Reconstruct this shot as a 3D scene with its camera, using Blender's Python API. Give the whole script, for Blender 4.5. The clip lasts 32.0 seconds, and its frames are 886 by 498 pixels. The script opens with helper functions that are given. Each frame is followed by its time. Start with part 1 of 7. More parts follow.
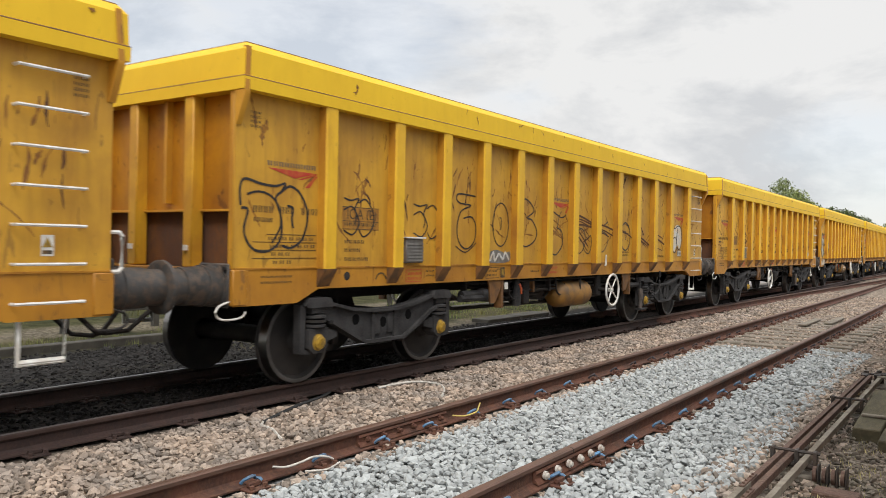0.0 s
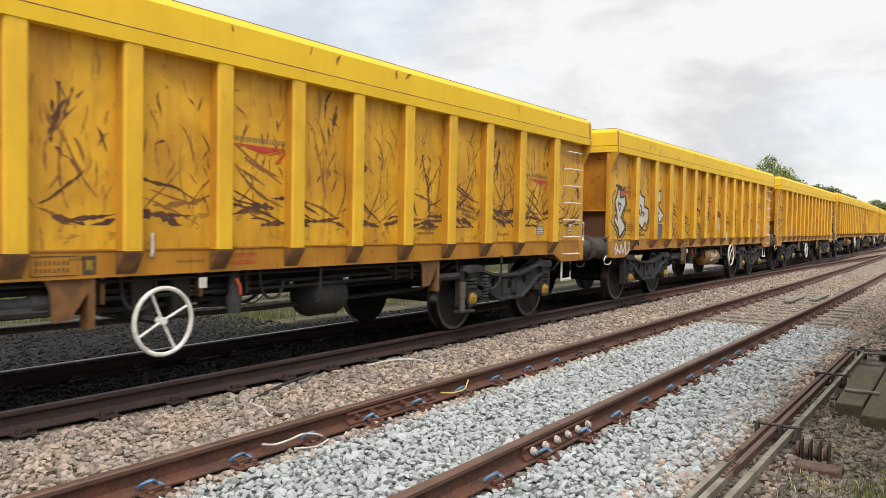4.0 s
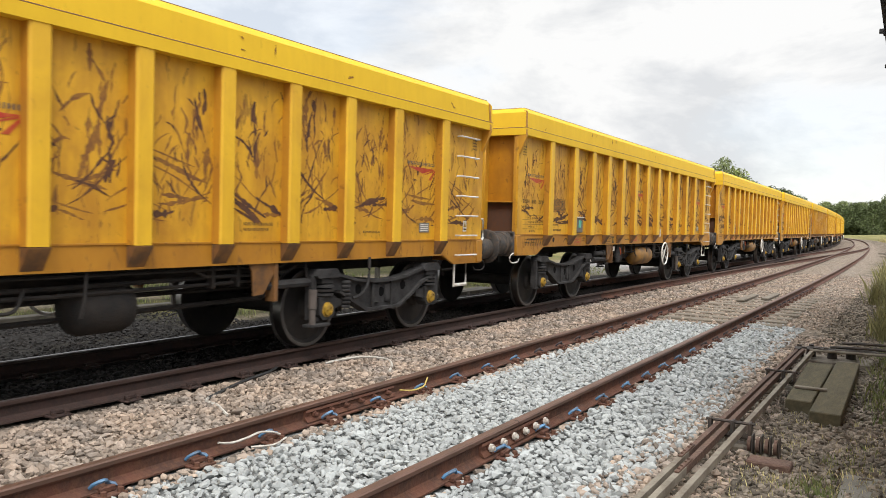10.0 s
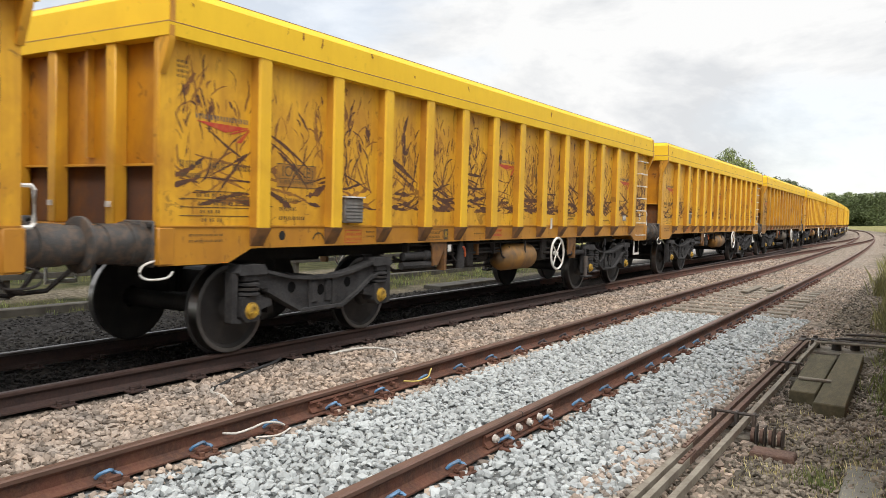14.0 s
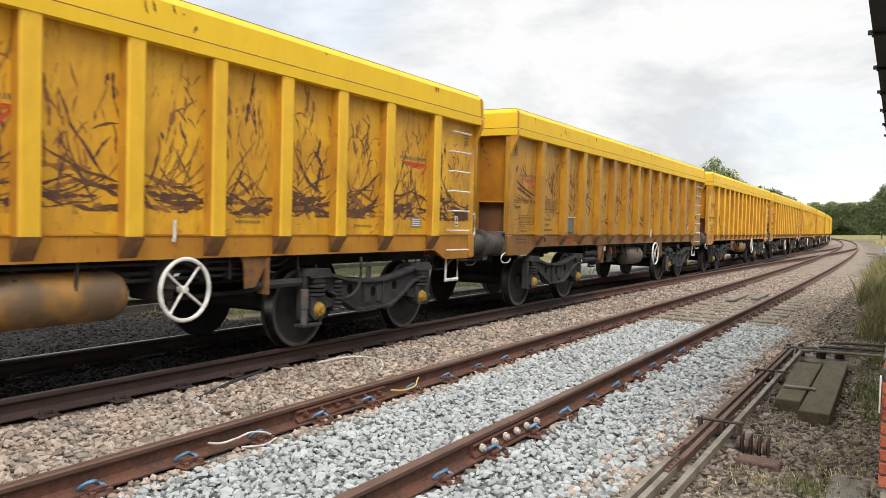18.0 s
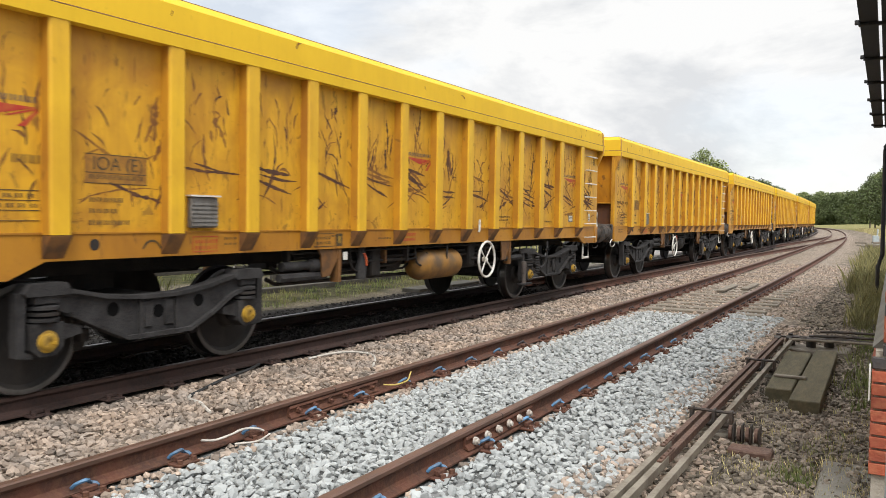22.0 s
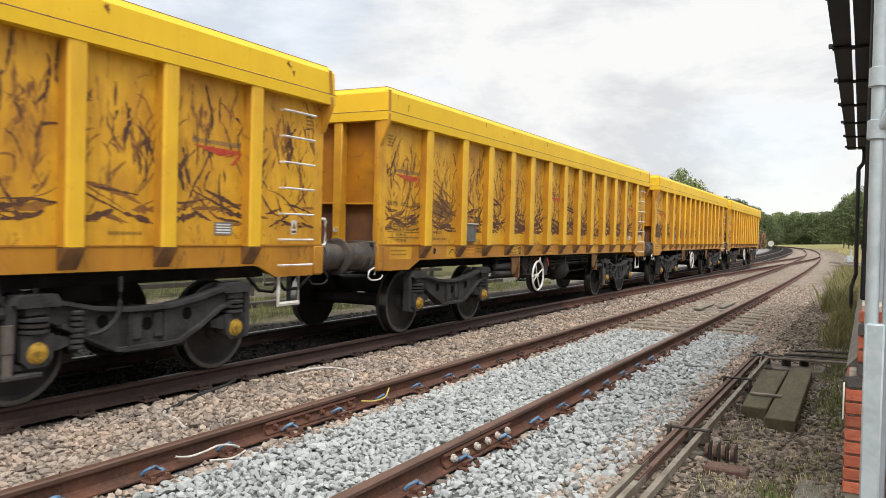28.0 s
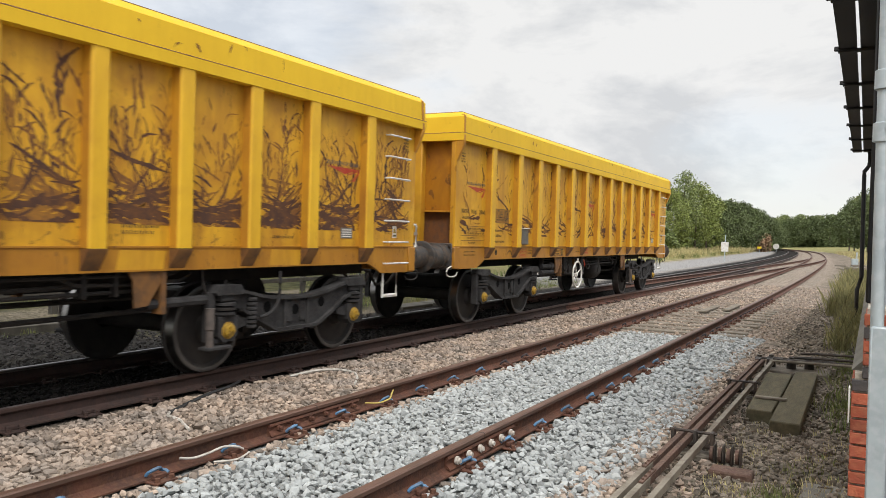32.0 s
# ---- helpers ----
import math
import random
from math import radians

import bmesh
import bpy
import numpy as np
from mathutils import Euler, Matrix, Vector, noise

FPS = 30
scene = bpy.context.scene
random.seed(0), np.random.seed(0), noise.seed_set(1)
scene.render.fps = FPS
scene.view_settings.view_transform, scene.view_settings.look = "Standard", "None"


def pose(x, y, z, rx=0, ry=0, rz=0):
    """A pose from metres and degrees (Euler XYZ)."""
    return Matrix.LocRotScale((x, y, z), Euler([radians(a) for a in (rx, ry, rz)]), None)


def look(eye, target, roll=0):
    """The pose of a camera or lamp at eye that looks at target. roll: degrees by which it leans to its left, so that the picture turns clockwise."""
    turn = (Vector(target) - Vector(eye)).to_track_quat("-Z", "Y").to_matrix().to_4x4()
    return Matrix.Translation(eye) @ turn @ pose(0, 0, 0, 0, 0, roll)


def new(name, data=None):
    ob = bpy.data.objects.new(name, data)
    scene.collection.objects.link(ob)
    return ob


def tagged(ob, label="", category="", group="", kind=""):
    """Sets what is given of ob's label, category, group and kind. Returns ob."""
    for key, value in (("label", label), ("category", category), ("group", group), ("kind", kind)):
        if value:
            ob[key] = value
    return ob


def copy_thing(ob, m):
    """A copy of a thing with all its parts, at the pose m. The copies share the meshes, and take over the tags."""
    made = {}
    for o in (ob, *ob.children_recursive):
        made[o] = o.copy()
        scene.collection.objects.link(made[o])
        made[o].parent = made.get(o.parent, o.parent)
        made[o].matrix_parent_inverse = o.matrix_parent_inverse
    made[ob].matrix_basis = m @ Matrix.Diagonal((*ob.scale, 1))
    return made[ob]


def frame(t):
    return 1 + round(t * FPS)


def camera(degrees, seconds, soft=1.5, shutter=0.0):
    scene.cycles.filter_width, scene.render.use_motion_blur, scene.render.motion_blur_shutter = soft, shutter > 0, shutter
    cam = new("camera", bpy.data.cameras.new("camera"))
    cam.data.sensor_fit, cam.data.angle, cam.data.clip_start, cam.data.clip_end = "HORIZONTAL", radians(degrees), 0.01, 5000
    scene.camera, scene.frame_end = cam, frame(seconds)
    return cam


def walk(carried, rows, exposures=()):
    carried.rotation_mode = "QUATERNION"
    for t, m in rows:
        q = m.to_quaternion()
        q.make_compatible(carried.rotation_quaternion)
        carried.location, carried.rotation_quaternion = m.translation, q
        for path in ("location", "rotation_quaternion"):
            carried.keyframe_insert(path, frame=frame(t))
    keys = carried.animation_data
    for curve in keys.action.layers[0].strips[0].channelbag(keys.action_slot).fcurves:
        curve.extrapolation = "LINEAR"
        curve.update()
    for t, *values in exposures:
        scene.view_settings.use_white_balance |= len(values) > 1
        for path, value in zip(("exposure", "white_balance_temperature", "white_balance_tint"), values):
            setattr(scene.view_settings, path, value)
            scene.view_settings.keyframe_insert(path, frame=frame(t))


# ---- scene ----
CAM_Z = 1.416
cam = camera(58.95, 32.0, soft=0.75, shutter=0.15)
PATH = [
    (0.0, 0, 0, CAM_Z, 89.679, -1.120, 35.036),
    (0.5, 0, 0, CAM_Z, 89.351, -0.996, 35.104),
    (1.0, 0, 0, CAM_Z, 89.238, -1.345, 35.365),
    (1.5, 0, 0, CAM_Z, 89.423, -1.091, 35.671),
    (2.0, 0, 0, CAM_Z, 88.988, -1.246, 35.601),
    (2.5, 0, 0, CAM_Z, 88.642, -1.110, 34.879),
    (3.0, 0, 0, CAM_Z, 88.577, -1.342, 34.506),
    (3.5, 0, 0, CAM_Z, 88.395, -1.044, 34.331),
    (5.5, 0, 0, CAM_Z, 87.298, -1.522, 33.380),
    (6.0, 0, 0, CAM_Z, 87.181, -1.545, 33.330),
    (6.5, 0, 0, CAM_Z, 87.396, -1.289, 33.357),
    (7.0, 0, 0, CAM_Z, 87.347, -1.191, 32.859),
    (7.5, 0, 0, CAM_Z, 87.562, -1.506, 32.425),
    (8.0, 0, 0, CAM_Z, 87.217, -0.738, 32.129),
    (8.5, 0, 0, CAM_Z, 87.436, -1.385, 31.749),
    (9.0, 0, 0, CAM_Z, 87.639, -1.333, 31.830),
    (9.5, 0, 0, CAM_Z, 87.757, -1.405, 31.538),
    (10.0, 0, 0, CAM_Z, 87.968, -1.521, 31.262),
    (10.5, 0, 0, CAM_Z, 87.868, -1.556, 31.396),
    (11.0, 0, 0, CAM_Z, 87.918, -1.403, 31.469),
    (11.5, 0, 0, CAM_Z, 87.850, -1.473, 31.416),
    (12.0, 0, 0, CAM_Z, 87.757, -1.441, 31.431),
    (12.5, 0, 0, CAM_Z, 87.749, -1.424, 31.425),
    (13.0, 0, 0, CAM_Z, 87.711, -1.348, 31.464),
    (13.5, 0, 0, CAM_Z, 87.447, -1.733, 31.469),
    (14.0, 0, 0, CAM_Z, 87.316, -1.522, 31.548),
    (14.5, 0, 0, CAM_Z, 87.341, -1.977, 31.521),
    (16.5, 0, 0, CAM_Z, 87.647, -1.802, 31.177),
    (17.0, 0, 0, CAM_Z, 87.701, -1.583, 31.185),
    (17.5, 0, 0, CAM_Z, 87.827, -1.354, 31.046),
    (18.0, 0, 0, CAM_Z, 87.977, -1.588, 30.611),
    (18.5, 0, 0, CAM_Z, 87.520, -1.424, 30.546),
    (19.0, 0, 0, CAM_Z, 87.414, -1.359, 30.454),
    (19.5, 0, 0, CAM_Z, 87.481, -1.240, 30.376),
    (20.0, 0, 0, CAM_Z, 87.365, -1.282, 30.346),
    (20.5, 0, 0, CAM_Z, 87.333, -1.182, 30.366),
    (21.0, 0, 0, CAM_Z, 87.557, -1.134, 30.140),
    (21.5, 0, 0, CAM_Z, 87.451, -1.118, 30.085),
    (22.0, 0, 0, CAM_Z, 87.553, -0.935, 29.933),
    (22.5, 0, 0, CAM_Z, 87.701, -1.069, 29.794),
    (23.0, 0, 0, CAM_Z, 87.721, -1.277, 29.657),
    (23.5, 0, 0, CAM_Z, 87.764, -1.581, 29.681),
    (24.0, 0, 0, CAM_Z, 87.751, -1.013, 29.609),
    (24.5, 0, 0, CAM_Z, 87.457, -1.145, 29.536),
    (25.0, 0, 0, CAM_Z, 87.590, -1.137, 29.461),
    (25.5, 0, 0, CAM_Z, 87.812, -1.066, 29.307),
    (27.5, 0, 0, CAM_Z, 88.530, -1.335, 28.423),
    (28.0, 0, 0, CAM_Z, 88.766, -1.510, 28.450),
    (28.5, 0, 0, CAM_Z, 88.925, -1.202, 28.562),
    (29.0, 0, 0, CAM_Z, 88.980, -1.115, 28.932),
    (29.5, 0, 0, CAM_Z, 89.030, -1.266, 28.930),
    (30.0, 0, 0, CAM_Z, 89.052, -1.292, 28.892),
    (30.5, 0, 0, CAM_Z, 88.962, -1.621, 28.917),
    (31.0, 0, 0, CAM_Z, 88.938, -1.824, 28.967),
    (31.5, 0, 0, CAM_Z, 88.978, -1.639, 28.882),
    (32.0, 0, 0, CAM_Z, 88.908, -1.634, 28.773),
]
walk(cam, [(t, pose(*p)) for t, *p in PATH], [(0.0, 0.33), (1.0, 0.38), (3.0, 0.43), (6.0, 0.53), (8.0, 0.53), (14.0, 0.54), (17.0, 0.54), (22.0, 0.54), (25.0, 0.53), (28.0, 0.50), (30.0, 0.44), (32.0, 0.37)])

# ---- sky and sun ----
world = bpy.data.worlds.new("sky")
scene.world = world
world.use_nodes = True
wn, wl = world.node_tree.nodes, world.node_tree.links
wn.clear()


def wnode(kind, **settings):
    n = wn.new(kind)
    for k, v in settings.items():
        n.inputs[k.replace("_", " ")].default_value = v
    return n


SUN_ELEVATION, SUN_AZIMUTH = 52, 145   # degrees; azimuth clockwise from the track's direction
sky = wn.new("ShaderNodeTexSky")
sky.sky_type, sky.sun_disc = "NISHITA", False
sky.sun_elevation, sky.sun_rotation = radians(SUN_ELEVATION), radians(SUN_AZIMUTH)
sky_bg = wn.new("ShaderNodeBackground")
sky_bg.inputs["Strength"].default_value = 0.15
wl.new(sky.outputs[0], sky_bg.inputs["Color"])
coords = wn.new("ShaderNodeTexCoord")
squash = wn.new("ShaderNodeMapping")
squash.inputs["Scale"].default_value = (1.0, 1.0, 2.3)
squash.inputs["Location"].default_value = (3.1, 0.4, 0.7)
wl.new(coords.outputs["Generated"], squash.inputs["Vector"])
cover = wnode("ShaderNodeTexNoise", Scale=1.9, Detail=7.0, Roughness=0.55, Distortion=0.3)
shade = wnode("ShaderNodeTexNoise", Scale=4.6, Detail=9.0, Roughness=0.6, Distortion=0.25)
wl.new(squash.outputs[0], cover.inputs["Vector"])
wl.new(squash.outputs[0], shade.inputs["Vector"])
cover_ramp = wn.new("ShaderNodeValToRGB")
cover_ramp.color_ramp.elements[0].position, cover_ramp.color_ramp.elements[1].position = 0.42, 0.56
cover_ramp.color_ramp.elements[0].color = (0.80, 0.80, 0.80, 1)
wl.new(cover.outputs["Fac"], cover_ramp.inputs[0])
shade_ramp = wn.new("ShaderNodeValToRGB")
shade_ramp.color_ramp.elements[0].position, shade_ramp.color_ramp.elements[1].position = 0.40, 0.56
shade_ramp.color_ramp.elements[0].color = (0.72, 0.735, 0.755, 1)
shade_ramp.color_ramp.elements[1].color = (0.93, 0.93, 0.925, 1)
wl.new(shade.outputs["Fac"], shade_ramp.inputs[0])
cloud_bg = wn.new("ShaderNodeBackground")
split_sky = wn.new("ShaderNodeSeparateXYZ")                      # an overcast sky is brighter overhead than at the skyline
wl.new(coords.outputs["Generated"], split_sky.inputs[0])
lift_sky = wn.new("ShaderNodeMapRange")
for key, value in (("From Min", 0.30), ("From Max", 1.0), ("To Min", 0.73), ("To Max", 2.4)):
    lift_sky.inputs[key].default_value = value
wl.new(split_sky.outputs[2], lift_sky.inputs["Value"])
wl.new(lift_sky.outputs[0], cloud_bg.inputs["Strength"])
wl.new(shade_ramp.outputs[0], cloud_bg.inputs["Color"])
sky_mix = wn.new("ShaderNodeMixShader")
wl.new(cover_ramp.outputs[0], sky_mix.inputs[0])
wl.new(sky_bg.outputs[0], sky_mix.inputs[1])
wl.new(cloud_bg.outputs[0], sky_mix.inputs[2])
world_out = wn.new("ShaderNodeOutputWorld")
wl.new(sky_mix.outputs[0], world_out.inputs[0])

sun_data = bpy.data.lights.new("sun", "SUN")
sun_data.energy, sun_data.angle, sun_data.color = 1.5, radians(20), (1.0, 0.96, 0.90)
sun = new("sun", sun_data)
el, az = radians(SUN_ELEVATION), radians(SUN_AZIMUTH)
sun.matrix_world = look((30 * math.sin(az) * math.cos(el), 30 * math.cos(az) * math.cos(el), 30 * math.sin(el)), (0, 0, 0))

# ---- materials ----
def material(name, colour, rough=0.8, metal=0.0, second=None, scale=6.0, amount=0.5, third=None, scale3=40.0, amount3=0.4,
             stretch=(1, 1, 1), bump=0.0, bump_scale=60.0, per=None, spread=0.0, coords="Object", clip=(0.4, 0.62), spec=0.5):
    """A base colour with patches of a second one (coarse) and a third (fine), relief, and a change of value from piece to piece."""
    m = bpy.data.materials.new(name)
    m.use_nodes = True
    nodes, links = m.node_tree.nodes, m.node_tree.links
    bsdf = nodes["Principled BSDF"]
    bsdf.inputs["Roughness"].default_value, bsdf.inputs["Metallic"].default_value = rough, metal
    bsdf.inputs["Specular IOR Level"].default_value = spec
    tc = nodes.new("ShaderNodeTexCoord")
    mp = nodes.new("ShaderNodeMapping")
    mp.inputs["Scale"].default_value = stretch
    links.new(tc.outputs[coords], mp.inputs[0])
    vec = mp.outputs[0]
    if per == "object":
        info = nodes.new("ShaderNodeObjectInfo")
        shift = nodes.new("ShaderNodeVectorMath")
        shift.operation = "SCALE"
        shift.inputs[0].default_value = (37.0, 53.0, 29.0)
        links.new(info.outputs["Random"], shift.inputs["Scale"])
        add = nodes.new("ShaderNodeVectorMath")
        links.new(vec, add.inputs[0])
        links.new(shift.outputs[0], add.inputs[1])
        vec = add.outputs[0]
    def noise_fac(s, low, high, detail=6.0):
        n = nodes.new("ShaderNodeTexNoise")
        n.inputs["Scale"].default_value, n.inputs["Detail"].default_value = s, detail
        links.new(vec, n.inputs["Vector"])
        r = nodes.new("ShaderNodeMapRange")
        r.inputs["From Min"].default_value, r.inputs["From Max"].default_value = low, high
        links.new(n.outputs["Fac"], r.inputs["Value"])
        return r.outputs[0]
    def mix(fac, a, b, weight):
        mx = nodes.new("ShaderNodeMix")
        mx.data_type = "RGBA"
        mul = nodes.new("ShaderNodeMath")
        mul.operation = "MULTIPLY"
        mul.inputs[1].default_value = weight
        links.new(fac, mul.inputs[0])
        links.new(mul.outputs[0], mx.inputs["Factor"])
        if isinstance(a, tuple):
            mx.inputs["A"].default_value = (*a, 1)
        else:
            links.new(a, mx.inputs["A"])
        mx.inputs["B"].default_value = (*b, 1)
        return mx.outputs["Result"]
    out = tuple(colour)
    if second:
        out = mix(noise_fac(scale, *clip), out, second, amount)
    if third:
        out = mix(noise_fac(scale3, 0.45, 0.62), out, third, amount3)
    if spread:
        hsv = nodes.new("ShaderNodeHueSaturation")
        if isinstance(out, tuple):
            hsv.inputs["Color"].default_value = (*out, 1)
        else:
            links.new(out, hsv.inputs["Color"])
        if per == "island":
            source = nodes.new("ShaderNodeNewGeometry").outputs["Random Per Island"]
        else:
            source = nodes.new("ShaderNodeObjectInfo").outputs["Random"]
        r = nodes.new("ShaderNodeMapRange")
        r.inputs["To Min"].default_value, r.inputs["To Max"].default_value = 1 - spread, 1 + spread
        links.new(source, r.inputs["Value"])
        links.new(r.outputs[0], hsv.inputs["Value"])
        out = hsv.outputs[0]
    if isinstance(out, tuple):
        bsdf.inputs["Base Color"].default_value = (*out, 1)
    else:
        links.new(out, bsdf.inputs["Base Color"])
    if bump:
        n = nodes.new("ShaderNodeTexNoise")
        n.inputs["Scale"].default_value, n.inputs["Detail"].default_value = bump_scale, 5
        links.new(vec, n.inputs["Vector"])
        b = nodes.new("ShaderNodeBump")
        b.inputs["Strength"].default_value, b.inputs["Distance"].default_value = bump, 0.02
        links.new(n.outputs["Fac"], b.inputs["Height"])
        links.new(b.outputs[0], bsdf.inputs["Normal"])
    return m


def scratched_paint(name, colour, wear, scrape, amount, streak, grime, grime_amount, low_wear=0.0, spec=0.34):
    """Yellow paint gouged by grabs: ragged chips, fine vertical streaks, and broad brown grime, different on each piece."""
    m = material(name, colour, rough=0.46, spec=spec)
    nodes, links = m.node_tree.nodes, m.node_tree.links
    bsdf = nodes["Principled BSDF"]
    tc = nodes.new("ShaderNodeTexCoord")
    info = nodes.new("ShaderNodeObjectInfo")
    shift = nodes.new("ShaderNodeVectorMath")
    shift.operation = "SCALE"
    shift.inputs[0].default_value = (37.0, 53.0, 29.0)
    links.new(info.outputs["Random"], shift.inputs["Scale"])
    add = nodes.new("ShaderNodeVectorMath")
    links.new(tc.outputs["Object"], add.inputs[0])
    links.new(shift.outputs[0], add.inputs[1])

    def noise_tex(scale_vec, s, detail, distort=0.0, rough=0.5):
        mp = nodes.new("ShaderNodeMapping")
        mp.inputs["Scale"].default_value = scale_vec
        links.new(add.outputs[0], mp.inputs[0])
        n = nodes.new("ShaderNodeTexNoise")
        n.inputs["Scale"].default_value, n.inputs["Detail"].default_value = s, detail
        n.inputs["Distortion"].default_value, n.inputs["Roughness"].default_value = distort, rough
        links.new(mp.outputs[0], n.inputs["Vector"])
        return n.outputs["Fac"]

    def ranged(v, a, b, c=0.0, d=1.0):
        r = nodes.new("ShaderNodeMapRange")
        for k, x in zip(("From Min", "From Max", "To Min", "To Max"), (a, b, c, d)):
            r.inputs[k].default_value = x
        links.new(v, r.inputs["Value"])
        return r.outputs[0]

    def op(kind, a, b):
        n = nodes.new("ShaderNodeMath")
        n.operation = kind
        for i, x in enumerate((a, b)):
            if isinstance(x, (int, float)):
                n.inputs[i].default_value = x
            else:
                links.new(x, n.inputs[i])
        return n.outputs[0]

    def mix(fac, a, b):
        mx = nodes.new("ShaderNodeMix")
        mx.data_type = "RGBA"
        links.new(fac, mx.inputs["Factor"])
        for key, v in (("A", a), ("B", b)):
            if isinstance(v, tuple):
                mx.inputs[key].default_value = (*v, 1)
            else:
                links.new(v, mx.inputs[key])
        return mx.outputs["Result"]

    split = nodes.new("ShaderNodeSeparateXYZ")
    links.new(tc.outputs["Object"], split.inputs[0])
    # narrow ragged chips, tall as if dragged by a grab, and bare patches low down
    drag = ranged(noise_tex((1, 4.2, 0.9), 3.4, 6.0, 0.9, 0.6), 0.625 - 0.07 * wear, 0.65 - 0.07 * wear)
    bare = ranged(op("ADD", noise_tex((1, 1.6, 1.9), 3.0, 8.0, 1.2, 0.66), op("MULTIPLY", ranged(split.outputs[2], 1.25, 1.75, 1.0, 0.0), 0.10 * low_wear)), 0.66 - 0.02 * wear, 0.70 - 0.02 * wear)
    chips = ranged(noise_tex((1, 1.8, 0.7), 13.0, 3.0, 0.4), 0.68, 0.72)
    worn = op("MAXIMUM", op("MAXIMUM", drag, bare), op("MULTIPLY", chips, 0.8))
    worn = op("MULTIPLY", worn, amount)
    streaks = ranged(noise_tex((1, 5.0, 0.45), 2.0, 6.0, 0.5, 0.6), 0.45, 0.8, 0.0, streak * 0.8)
    dirt = ranged(noise_tex((1, 1.1, 0.9), 1.6, 7.0, 0.5, 0.62), 0.38, 0.70, 0.0, grime_amount)
    out = mix(dirt, tuple(colour), grime)
    out = mix(streaks, out, (grime[0] * 0.7, grime[1] * 0.62, grime[2] * 0.8))
    out = mix(worn, out, scrape)
    links.new(out, bsdf.inputs["Base Color"])
    links.new(ranged(worn, 0.0, 1.0, 0.46, 0.85), bsdf.inputs["Roughness"])
    b = nodes.new("ShaderNodeBump")
    b.inputs["Strength"].default_value, b.inputs["Distance"].default_value = 0.35, 0.012
    links.new(op("SUBTRACT", noise_tex((1, 1, 0.6), 3.0, 3.0), op("MULTIPLY", worn, 0.12)), b.inputs["Height"])
    links.new(b.outputs[0], bsdf.inputs["Normal"])
    return m


YELLOW, GRIME, SCRAPE = (0.71, 0.385, 0.026), (0.34, 0.13, 0.020), (0.085, 0.038, 0.022)
HOOD = scratched_paint("hood_yellow_paint", (0.78, 0.495, 0.036), -1.0, SCRAPE, 0.15, 0.10, GRIME, 0.14, spec=0.06)
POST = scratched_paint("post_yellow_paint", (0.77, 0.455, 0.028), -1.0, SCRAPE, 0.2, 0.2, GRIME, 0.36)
PANEL_LIGHT = scratched_paint("lightly_worn_panel_paint", YELLOW, -0.3, SCRAPE, 0.45, 0.45, GRIME, 0.6, 0.3)
PANEL_WORN = scratched_paint("gouged_panel_paint", YELLOW, 0.2, SCRAPE, 0.5, 0.5, GRIME, 0.7, 0.3)
PANEL_LOW = scratched_paint("low_gouged_panel_paint", YELLOW, 0.0, SCRAPE, 0.5, 0.5, GRIME, 0.7, 0.8)
PANEL_AMBER = scratched_paint("amber_grimed_panel_paint", (0.58, 0.315, 0.034), -0.3, SCRAPE, 0.45, 0.5, (0.28, 0.12, 0.026), 0.6, 0.3)
PANEL_DIRTY = scratched_paint("grimy_panel_paint", (0.50, 0.255, 0.026), 0.0, (0.11, 0.055, 0.03), 0.35, 0.5, (0.20, 0.085, 0.02), 0.75, 0.7)
SILL = scratched_paint("grimy_sill_paint", (0.47, 0.215, 0.022), 0.1, (0.12, 0.06, 0.03), 0.5, 0.25, (0.26, 0.10, 0.02), 0.6)
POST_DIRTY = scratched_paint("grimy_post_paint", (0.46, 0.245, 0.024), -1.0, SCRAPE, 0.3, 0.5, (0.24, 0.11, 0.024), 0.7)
# rust stain, and the shade of recessed faces, in one darker paint
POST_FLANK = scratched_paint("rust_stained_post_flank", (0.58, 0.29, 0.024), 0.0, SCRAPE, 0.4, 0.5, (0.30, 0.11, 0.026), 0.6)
END_POST = scratched_paint("stained_end_post_paint", (0.66, 0.355, 0.026), -0.6, SCRAPE, 0.3, 0.4, (0.32, 0.12, 0.022), 0.6)
SILL_DIRTY = scratched_paint("brown_grimed_sill_paint", (0.23, 0.105, 0.02), 0.1, (0.08, 0.045, 0.03), 0.5, 0.4, (0.11, 0.05, 0.02), 0.7)
# lower end plate: rust, with the shade between wagons added to the colour
END_RUST_SHADE = material("dark_rusty_end_plate", (0.10, 0.043, 0.022), 0.85, second=(0.22, 0.088, 0.016), scale=2.2, amount=0.6, third=(0.07, 0.04, 0.03), scale3=18, stretch=(1, 1, 0.6), bump=0.2, per="object")
CLASS_BROWN = material("brown_grimed_label_patch", (0.30, 0.135, 0.018), 0.7, second=(0.46, 0.22, 0.018), scale=6, amount=0.6, third=(0.16, 0.07, 0.02), scale3=25, per="object")
END = scratched_paint("rusty_end_paint", (0.50, 0.215, 0.012), 0.0, (0.06, 0.03, 0.022), 0.55, 0.7, (0.22, 0.08, 0.016), 0.8)
GUSSET = material("brown_gusset_paint", (0.19, 0.085, 0.022), 0.75, second=(0.07, 0.038, 0.02), scale=9, amount=0.7, per="object")
STEEL_DARK = material("dark_oily_steel", (0.017, 0.016, 0.0155), 0.75, second=(0.045, 0.038, 0.033), scale=5, amount=0.6, third=(0.03, 0.02, 0.015), bump=0.3, per="object", spec=0.3)
